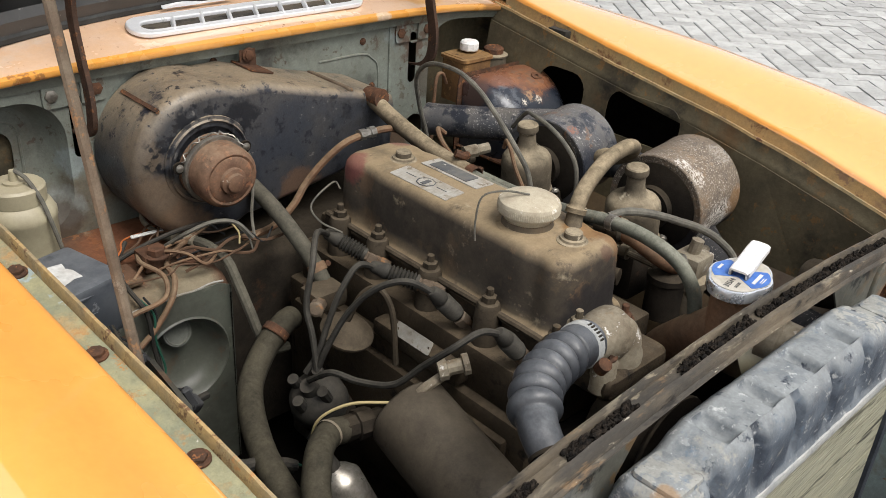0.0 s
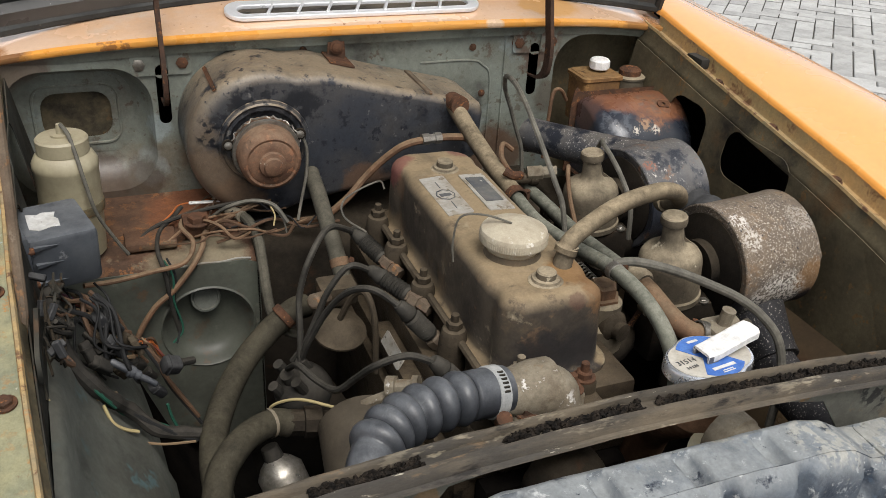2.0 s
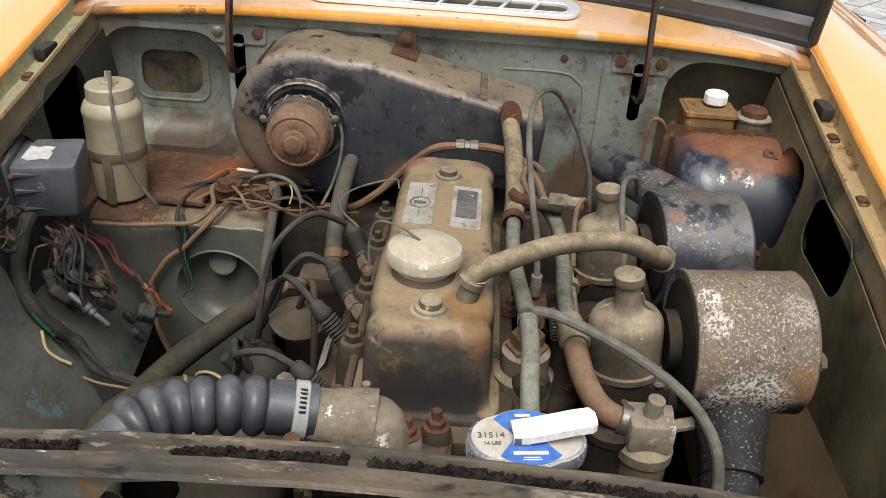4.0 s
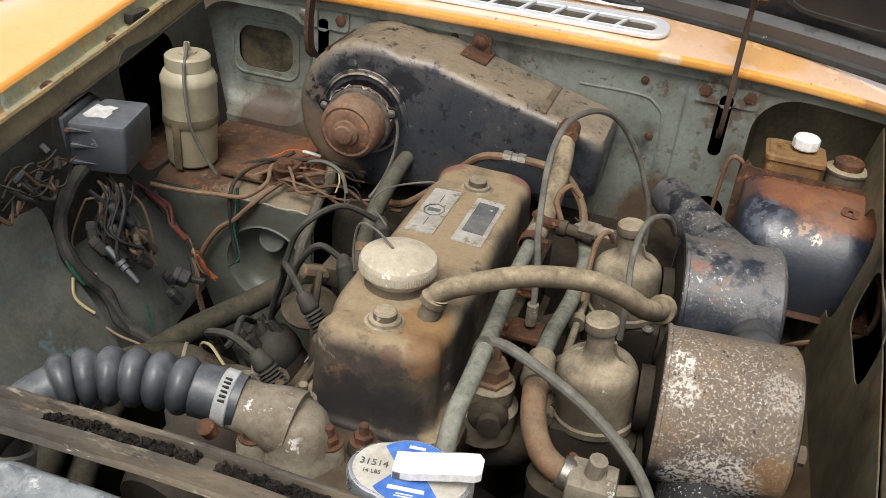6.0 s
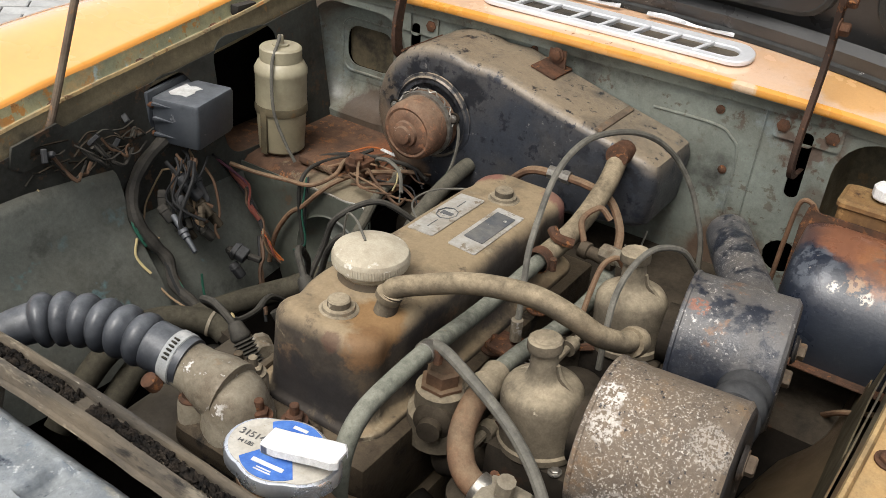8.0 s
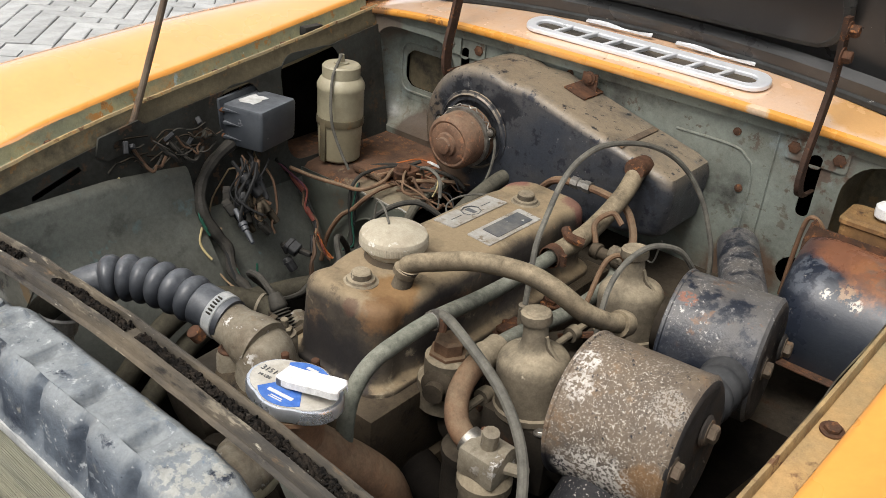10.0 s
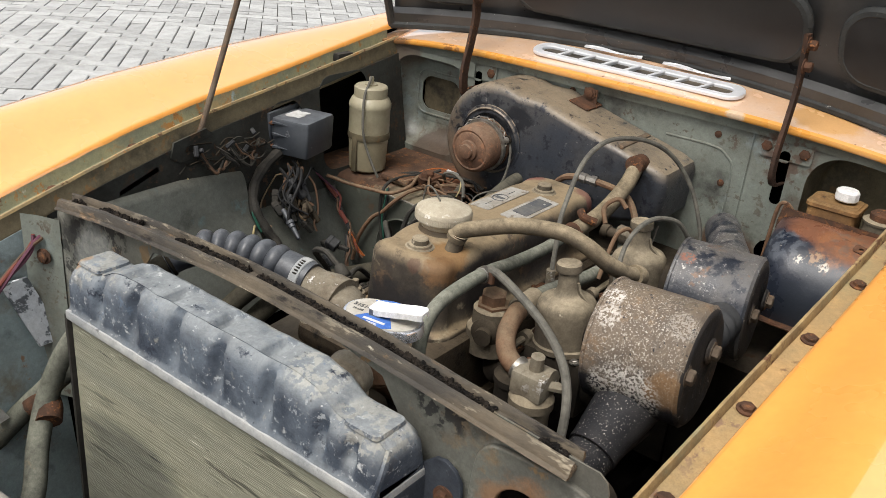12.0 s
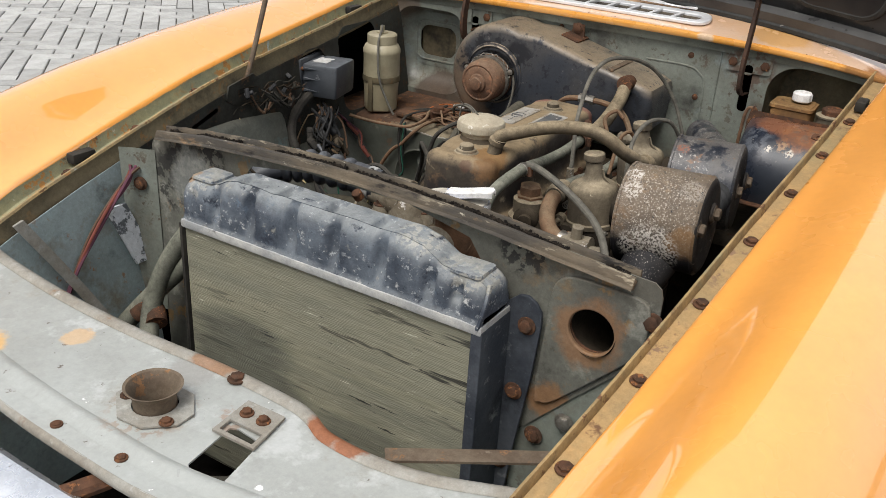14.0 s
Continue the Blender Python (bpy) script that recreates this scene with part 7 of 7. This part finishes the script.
def build_wiring():
    """The loom on the inner wing, with its loose plugs."""
    w = thing("wiring_loom", "tangled old wiring loom with loose plugs on the inner wing", "wiring")
    main = [(-0.486, 0.225, 0.690), (-0.482, 0.180, 0.668), (-0.474, 0.150, 0.640), (-0.455, 0.135, 0.612), (-0.436, 0.142, 0.580), (-0.420, 0.152, 0.555), (-0.395, 0.140, 0.531), (-0.363, 0.138, 0.520), (-0.335, 0.135, 0.512), (-0.30, 0.13, 0.49)]
    main = [(x + 0.007, y - 0.002, z + 0.007) for x, y, z in main]
    part("taped_loom", tube(main, lambda u: 0.0098 - 0.003 * u + 0.0007 * math.sin(u * 60), 10, 8), BLACKRUBBER, w, "black taped loom")
    for k, c in enumerate(("black", "black", "brown", "black", "green")):
        wire(w, main[1:], c, 0.0026 if c == "black" else 0.0016, 0.006, k)
    wire(w, [(-0.470, 0.200, 0.657), (-0.474, 0.188, 0.638), (-0.470, 0.168, 0.618), (-0.455, 0.150, 0.605), (-0.444, 0.132, 0.598), (-0.425, 0.150, 0.590)], "tan", 0.0014)
    wire(w, [(-0.470, 0.200, 0.657), (-0.452, 0.205, 0.662), (-0.437, 0.215, 0.652)], "tan", 0.0014)
    wire(w, [(-0.439, 0.125, 0.595), (-0.432, 0.115, 0.578), (-0.421, 0.115, 0.566), (-0.408, 0.118, 0.557)], "yellow", 0.0019)
    wire(w, [(-0.449, 0.128, 0.622), (-0.442, 0.124, 0.612), (-0.434, 0.126, 0.597), (-0.428, 0.130, 0.585)], "green", 0.0018)
    wire(w, [(-0.444, 0.130, 0.620), (-0.438, 0.126, 0.606), (-0.431, 0.128, 0.594)], "green", 0.0014)
    wire(w, [(-0.374, 0.172, 0.545), (-0.371, 0.170, 0.528), (-0.366, 0.168, 0.512)], "green", 0.0018)
    wire(w, [(-0.402, 0.126, 0.533), (-0.382, 0.126, 0.526), (-0.350, 0.128, 0.520)], "tan", 0.0016)
    # the cluster of old connectors under the relay box
    for k in range(20):
        rng = random.Random(100 + k)
        a = Vector((-0.462 + rng.uniform(-0.01, 0.03), 0.225 + rng.uniform(-0.03, 0.03), 0.668 + rng.uniform(-0.015, 0.012)))
        b = Vector((-0.415 + rng.uniform(-0.03, 0.03), 0.200 + rng.uniform(-0.03, 0.03), 0.600 + rng.uniform(-0.03, 0.03)))
        m = (a + b) / 2 + Vector((rng.uniform(-0.02, 0.02), rng.uniform(-0.03, 0.01), rng.uniform(-0.02, 0.02)))
        wire(w, [a, a * 0.6 + m * 0.4 + Vector((0.008, 0, 0.006)), m, m * 0.5 + b * 0.5 + Vector((0, -0.008, 0)), b], rng.choice(["black", "black", "black", "brown", "tan"]), rng.choice([0.0014, 0.002, 0.0028]), 0.0, k)
    def connector(p, d, size, mat, name="connector", twist=0.0):
        d = Vector(d).normalized()
        m = frame_of(p, d) @ Matrix.Rotation(twist, 4, "Z")
        a, b, n = size
        bm = loft([[m @ Vector((x * q, y * q, z)) for x, y in rounded(a, b, min(a, b) * 0.25, 3)] for z, q in ((0, 0.75), (0.0015, 0.95), (n * 0.25, 1.0), (n * 0.27, 1.12), (n * 0.36, 1.12), (n * 0.38, 1.0), (n * 0.92, 0.98), (n, 0.80))])
        return part(name, bm, mat, w, "", 40)
    connector((-0.448, 0.222, 0.652), (0.62, -0.05, -0.75), (0.026, 0.015, 0.048), DUSTPLUG, "fuse_block", 0.5)
    connector((-0.436, 0.198, 0.660), (0.55, 0.35, -0.75), (0.018, 0.012, 0.040), DUSTPLUG, twist=0.2)
    connector((-0.440, 0.205, 0.636), (0.6, -0.2, -0.7), (0.012, 0.011, 0.034), GRIMYBROWN, twist=0.9)
    connector((-0.428, 0.190, 0.636), (0.5, -0.1, -0.8), (0.011, 0.010, 0.030), DUSTPLUG, twist=0.4)
    connector((-0.422, 0.212, 0.628), (0.7, 0.1, -0.7), (0.013, 0.010, 0.032), GRIMYBROWN, twist=1.2)
    connector((-0.452, 0.182, 0.640), (0.3, -0.3, -0.8), (0.012, 0.009, 0.028), BLACKRUBBER)
    connector((-0.446, 0.172, 0.622), (0.6, 0.1, -0.6), (0.014, 0.012, 0.026), BLACKRUBBER, twist=0.7)
    connector((-0.410, 0.222, 0.606), (0.5, 0.3, -0.8), (0.011, 0.010, 0.026), GRIMYBROWN, twist=0.3)
    connector((-0.408, 0.205, 0.590), (0.6, 0.4, -0.7), (0.012, 0.011, 0.024), BLACKRUBBER, twist=0.3)
    for k in range(9):
        rng = random.Random(300 + k)
        p = Vector((-0.432 + rng.uniform(-0.025, 0.03), 0.200 + rng.uniform(-0.025, 0.03), 0.620 + rng.uniform(-0.03, 0.03)))
        connector(p, (rng.uniform(0.1, 0.9), rng.uniform(-0.6, 0.4), rng.uniform(-1, -0.2)), (rng.uniform(0.006, 0.010), rng.uniform(0.006, 0.010), rng.uniform(0.016, 0.028)), rng.choice([BLACKRUBBER, BLACKRUBBER, GRIMYBROWN, DUSTPLUG]), twist=rng.random() * 3)
    slim = Vector((-0.4275, 0.1764, 0.6132)), Vector((-0.385, 0.172, 0.577))
    part("slim_plug", turned([(0.0030, 0), (0.0042, 0.002), (0.0042, 0.022), (0.0070, 0.024), (0.0070, 0.029), (0.0055, 0.030), (0.0060, 0.036), (0.0040, 0.037), (0.0036, 0.058), (0.002, 0.060)], slim[0], slim[1] - slim[0], 12), BELLOWS, w, "slim blue-grey plug")
    # frayed bunch and grey plug by the footwell
    for k, c in enumerate(("orange", "orange", "red", "orange", "tan", "brown", "brown")):
        wire(w, [(-0.390, 0.305, 0.548), (-0.380, 0.300, 0.540 + 0.002 * k), (-0.372, 0.305, 0.524), (-0.362, 0.312, 0.504)], c, 0.0016, 0.0045, 40 + k)
    connector((-0.372, 0.228, 0.560), (0.8, 0.25, -0.35), (0.020, 0.018, 0.022), DUSTPLUG, "plug", 0.4)
    connector((-0.357, 0.236, 0.553), (0.9, 0.2, -0.1), (0.008, 0.008, 0.024), BLACKRUBBER, "plug")
    connector((-0.388, 0.240, 0.524), (0.6, 0.2, -0.8), (0.013, 0.012, 0.024), DUSTPLUG, "plug", 0.2)
    connector((-0.392, 0.238, 0.550), (0.5, 0.1, -0.8), (0.010, 0.010, 0.018), BLACKRUBBER, "plug", 0.2)
    for k, c in enumerate(("brown", "black", "brown")):
        wire(w, [(-0.384, 0.300, 0.545), (-0.376, 0.285, 0.520), (-0.360, 0.270, 0.490 + 0.004 * k), (-0.335, 0.245, 0.450)], c, 0.0026, 0.006, 30 + k)
    for k, c in enumerate(("green", "black")):
        wire(w, [(-0.350, 0.355, 0.632), (-0.342, 0.343, 0.615 - 0.003 * k), (-0.344, 0.340, 0.580), (-0.339, 0.339, 0.534), (-0.350, 0.325, 0.520)], c, 0.0015, 0.003, 45 + k)
    r = thing("red_loom", "faded red and brown wires by the relay box", "wiring")
    path = [(-0.482, 0.300, 0.640), (-0.474, 0.322, 0.615), (-0.445, 0.327, 0.592), (-0.425, 0.314, 0.574), (-0.411, 0.319, 0.554), (-0.388, 0.306, 0.540)]
    for k, c in enumerate(("red", "brown", "black", "black", "purple")):
        wire(r, path, c, 0.0019, 0.005, 60 + k)
    for a, b in ((path[1], path[2]), (path[3], path[4])):
        part("red_sleeve", tube([a, tuple((p + q) / 2 for p, q in zip(a, b)), b], 0.0042, 8, 4), WIRES["red"], r, "faded red sleeve")
    for k, c in enumerate(("red", "purple", "yellow", "brown", "black")):
        wire(r, [(-0.492, 0.035, 0.70), (-0.485, 0.02, 0.685), (-0.480, 0.04, 0.668), (-0.484, 0.07, 0.655), (-0.495, 0.10, 0.64)], c, 0.0022, 0.006, 80 + k)
    d = thing("frayed_wires", "dusty frayed wires and dry debris on the inner wing", "debris")
    for k in range(32):
        rng = random.Random(500 + k)
        p = Vector((rng.uniform(-0.485, -0.462), rng.uniform(0.02, 0.165), rng.uniform(0.70, 0.742)))
        if k % 5 == 0:
            part("old_connector", block(p - Vector((0.003, 0.008, 0.003)), p + Vector((0.003, 0.009, 0.004)), 0.001, 1, turn=Euler((rng.random() * 3, rng.random(), rng.random() * 3)).to_matrix()), rng.choice([BAYDARK, DUSTPLUG]), d)
        else:
            q = p + Vector((rng.uniform(-0.01, 0.01), rng.uniform(-0.05, 0.05), rng.uniform(-0.02, 0.015)))
            part("strand", tube([p, (p + q) / 2 + Vector((0, 0, rng.uniform(-0.006, 0.006))), q], 0.0013, 5, 3), rng.choice([BAYDARK, BAYDARK, DARKDUST]), d)
    for k in range(9):
        rng = random.Random(560 + k)
        y0, n = rng.uniform(0.03, 0.12), rng.uniform(0.03, 0.07)
        sag = rng.uniform(0.005, 0.025)
        pts = [(-0.470 + 0.012 * math.sin(math.pi * q) + rng.uniform(-0.004, 0.004), y0 + n * q, 0.728 - sag * math.sin(math.pi * q) - 0.02 * q + rng.uniform(-0.004, 0.004)) for q in stations(0, 1, 6)]
        part("strand", tube(pts, rng.choice([0.0012, 0.0018, 0.0026]), 6, 4), rng.choice([DARKDUST, BLACKRUBBER, BLACKRUBBER, WIRES["brown"]]), d)
    part("steel_strip", loft([[(-0.474, -0.135 + 0.105 * k + dy, 0.680 + 0.036 * k + dz) for dy, dz in ((0, 0), (-0.003, 0.006), (-0.004, 0.005), (-0.001, -0.001))] for k in stations(0, 1, 5)]), GREYLEAD, r, "thin grey strip", 0)
    y = thing("low_tension_wire", "pale twin wire looping over the distributor", "wiring")
    wire(y, [(-0.27, 0.13, 0.52), (-0.265, 0.12, 0.555), (-0.24, 0.10, 0.575), (-0.21, 0.075, 0.578), (-0.185, 0.06, 0.572), (-0.17, 0.05, 0.56)], "yellow", 0.0018)
    wire(y, [(-0.27, 0.135, 0.52), (-0.262, 0.122, 0.55), (-0.238, 0.104, 0.571), (-0.21, 0.08, 0.573), (-0.18, 0.07, 0.56)], "black", 0.0016)
    p = thing("brake_pipes", "thin rusty brake pipes clipped across the shelf", "pipe")
    for pts, r2 in (([(-0.10, 0.475, 0.640), (-0.163, 0.470, 0.652), (-0.203, 0.453, 0.652), (-0.242, 0.43, 0.648), (-0.289, 0.405, 0.640), (-0.302, 0.362, 0.638), (-0.318, 0.343, 0.622), (-0.345, 0.339, 0.592), (-0.371, 0.338, 0.570), (-0.397, 0.336, 0.526), (-0.404, 0.33, 0.48)], 0.0038),
                    ([(-0.315, 0.462, 0.650), (-0.330, 0.447, 0.642), (-0.350, 0.414, 0.640), (-0.357, 0.368, 0.638), (-0.352, 0.340, 0.618), (-0.348, 0.338, 0.566), (-0.341, 0.338, 0.525)], 0.0030),
                    ([(-0.315, 0.43, 0.650), (-0.323, 0.405, 0.648), (-0.312, 0.370, 0.642), (-0.328, 0.338, 0.632), (-0.370, 0.332, 0.628), (-0.412, 0.315, 0.632), (-0.447, 0.300, 0.640)], 0.0032),
                    ([(-0.38, 0.40, 0.636), (-0.35, 0.43, 0.642), (-0.29, 0.44, 0.652), (-0.23, 0.435, 0.660), (-0.19, 0.42, 0.658)], 0.0030)):
        part("line", tube(pts, r2, 8, 8), COPPER if r2 != 0.0030 else BLACKRUBBER, p)
    part("union_block", block((-0.320, 0.400, 0.632), (-0.285, 0.430, 0.656), 0.004), RUST, p)
    for x, y2 in ((-0.302, 0.405), (-0.256, 0.408)):
        bolt(p, (x, y2, 0.652 if x < -0.3 else 0.632), (0, 0, 1), 0.0105, 0.012)
    part("rusty_cover", block((-0.395, 0.385, 0.629), (-0.33, 0.43, 0.640), 0.004), SHELF, p)
    part("white_tag", block((-0.305, 0.462, 0.650), (-0.262, 0.468, 0.653), 0.001, 1, turn=Matrix.Rotation(radians(-6), 3, "Z")), LABEL, p, "pale plastic strip")
    t = thing("loose_wires", "thin loose brown wires lying across the shelf", "wiring")
    for k in range(12):
        rng = random.Random(700 + k)
        x, y = rng.uniform(-0.36, -0.26), rng.uniform(0.37, 0.46)
        pts = [(x, y, 0.637)]
        for n in range(4):
            x, y = x + rng.uniform(0.015, 0.05), y + rng.uniform(-0.03, 0.03)
            pts.append((x, min(0.50, max(0.36, y)), 0.640 + rng.uniform(0.0, 0.022)))
        wire(t, pts, rng.choice(["brown", "brown", "black", "orange", COPPER, CABLE]), rng.choice([0.0012, 0.0016, 0.0022]))
    g = thing("throttle_linkage", "grimy throttle shaft with levers between the carburettors", "linkage")
    part("shaft", rod((0.150, -0.02, 0.672), (0.150, 0.29, 0.672), 0.0042, 10), DUSTY, g)
    for y2 in (0.02, 0.10, 0.18, 0.27):
        part("collar", turned([(0.009, 0), (0.009, 0.012)], (0.150, y2, 0.672), (0, 1, 0), 12), DUSTY, g)
        part("lever", block((0.146, y2 + 0.013, 0.640), (0.154, y2 + 0.016, 0.690), 0.001, 1, turn=Matrix.Rotation(radians(25 + 200 * y2), 3, "Y")), RUST, g)
    part("spring", tube([(0.128 + 0.005 * math.cos(a * 2.2), 0.09 + 0.0022 * a, 0.665 + 0.005 * math.sin(a * 2.2)) for a in stations(0, 24, 90)], 0.0009, 5, 1), STEEL, g)
    c = thing("capillary_wires", "thin twisted bare wires by the motor", "wiring")
    wire(c, [(-0.28, 0.43, 0.645), (-0.262, 0.40, 0.672), (-0.232, 0.385, 0.685), (-0.205, 0.375, 0.680), (-0.19, 0.36, 0.66)], CABLE, 0.0028)
    wire(c, [(-0.21, 0.378, 0.68), (-0.205, 0.37, 0.668), (-0.208, 0.365, 0.655)], "yellow", 0.0012)
    wire(c, [(-0.207, 0.378, 0.68), (-0.195, 0.365, 0.662), (-0.192, 0.36, 0.645)], CABLE, 0.0012)
    wire(c, [(-0.105, 0.285, 0.672), (-0.13, 0.30, 0.69), (-0.12, 0.33, 0.70), (-0.07, 0.35, 0.71), (-0.062, 0.345, 0.70)], CABLE, 0.0013)
    f = thing("front_loom", "faded red and white wires crossing the front bay", "wiring")
    for k, col in enumerate(("purple", "red", "purple", "brown")):
        wire(f, [(-0.424, -0.250, 0.690), (-0.424, -0.270, 0.672), (-0.421, -0.331, 0.62), (-0.416, -0.388, 0.55), (-0.41, -0.43, 0.49)], col, 0.0024, 0.008, 90 + k)
    part("flaked_strut", loft([[(-0.437 + dx + 0.012 * k, -0.268 + k * 0.036 + dy, 0.634 - k * 0.10) for dx, dy in ((0, 0), (0.004, 0), (0.004, -0.036), (0, -0.036))] for k in stations(0, 1, 6)]), FLAKED, f, "strut with flaking pale paint")


# ---- filler cap with pressure lever ----
def build_pressure_cap():
    c = thing("pressure_cap", "blue and white lever pressure cap on the coolant filler", "filler cap")
    m = pose(0.084, -0.161, 0.742, 0, 0, 8)
    out = []
    for k in range(48):
        a = 2 * math.pi * k / 48
        r = 0.0335 + 0.0115 * max(0, math.cos(a) ** 2 - 0.35) / 0.65
        out.append((r * math.cos(a), r * math.sin(a)))
    part("rim", loft([[(m @ Vector((x * s, y * s, z))) for x, y in out] for z, s in ((-0.008, 1.0), (-0.007, 1.02), (0.002, 1.02), (0.0045, 0.99), (0.005, 0.95))]), CHROME, c)
    part("printed_face", plate([(0.93 * x, 0.93 * y) for x, y in out], (), 0.0006, m @ Matrix.Translation((0, 0, 0.0054))), CAPFACE, c, "pale printed face", 0)
    band = [(0.0305 * math.cos(a), 0.0305 * math.sin(a)) for a in stations(radians(42), radians(138), 15)] + [(-0.0085, 0.0)]
    band += [(0.0305 * math.cos(a), 0.0305 * math.sin(a)) for a in stations(radians(222), radians(318), 15)] + [(0.0085, 0.0)]
    part("blue_panel", plate(band, (), 0.0005, m @ Matrix.Translation((0, 0, 0.0059))), BLUE, c, "blue printed band", 0)
    bars = bmesh.new()
    for y, w2, hh in ((-0.0180, 0.026, 0.0036), (-0.0228, 0.012, 0.0010), (-0.0250, 0.014, 0.0010), (0.0235, 0.012, 0.0030)):
        block((-w2 / 2, y - hh / 2, 0.0062), (w2 / 2, y + hh / 2, 0.0066), 0, bm=bars)
    bmesh.ops.transform(bars, matrix=m, verts=bars.verts)
    ob = part("print_mark", bars, LABEL, c, "", 0)
    ob["kind"] = "stuff"
    for words, size, y in (("31514", 0.0085, -0.001), ("14 LBS", 0.0048, -0.0085)):
        fc = bpy.data.curves.new("print", "FONT")
        fc.body, fc.size, fc.extrude, fc.align_x = words, size, 0.0002, "CENTER"
        ob = bpy.data.objects.new("print", fc)
        me = bpy.data.meshes.new_from_object(ob)
        bpy.data.objects.remove(ob)
        me.transform(m @ Matrix.Translation((-0.027, y, 0.0064)))
        part("print", me, DARKPLATE, c, "printed " + words, 0)
    lever = loft([[m @ Vector((x, y, z)) for y, z in ((-0.011 + t, 0.008 + k), (-0.0095 + t, 0.008 + k), (-0.0090 + t, 0.0135 + k), (0.0090 - t, 0.0135 + k), (0.0095 - t, 0.008 + k), (0.011 - t, 0.008 + k), (0.011 - t, 0.0145 + k), (0.009 - t, 0.0160 + k), (-0.009 + t, 0.0160 + k), (-0.011 + t, 0.0145 + k))] for x, t, k in ((-0.012, 0.001, -0.001), (0.0, 0, 0.0), (0.018, 0, 0.004), (0.034, 0, 0.008), (0.046, 0.0, 0.010), (0.050, 0.004, 0.009))])
    part("lever", lever, WHITE, c, "white flaking release lever")
    for y in (-0.009, 0.009):
        b = block((-0.012, y - 0.0015, 0.005), (0.002, y + 0.0015, 0.014), 0.001, 1)
        bmesh.ops.transform(b, matrix=m, verts=b.verts)
        part("lever_ear", b, STEEL, c)
    n = thing("filler_neck", "rust-brown coolant filler neck and elbow", "filler neck")
    part("neck", turned([(0.026, -0.06), (0.026, -0.015), (0.034, -0.01), (0.034, -0.006)], (0.084, -0.161, 0.738), (0, 0, 1), 24), COPPER, n)
    part("elbow", tube([(0.086, -0.160, 0.685), (0.092, -0.130, 0.655), (0.102, -0.100, 0.625), (0.110, -0.07, 0.585), (0.112, -0.05, 0.52)], 0.025, 18, 6), COPPER, n)
    part("cream_pipe", tube([(0.07, -0.19, 0.66), (0.085, -0.22, 0.675), (0.10, -0.25, 0.69)], 0.02, 16, 4), BOTTLE, n, "pale plastic pipe")


def settle_things():
    """Moves each thing's Empty to the base of its parts."""
    bpy.context.view_layer.update()
    for ob in list(scene.objects):
        if ob.type == "EMPTY" and ob.parent is None:
            pts = [o.matrix_world @ Vector(c) for o in ob.children_recursive if o.type == "MESH" for c in o.bound_box]
            if not pts:
                continue
            lo, hi = (Vector(f(p[k] for p in pts) for k in range(3)) for f in (min, max))
            base = Vector(((lo.x + hi.x) / 2, (lo.y + hi.y) / 2, lo.z))
            ob.location = base
            for c in ob.children:
                c.matrix_parent_inverse = Matrix.Translation(-base)


build_body()
build_bonnet()
build_vent()
build_radiator()
engine = build_engine()
build_plugs(engine)
build_carburettors()
build_heater()
build_servo()
build_bottle()
build_hoses()
build_wiring()
build_pressure_cap()
settle_things()
build_ground()
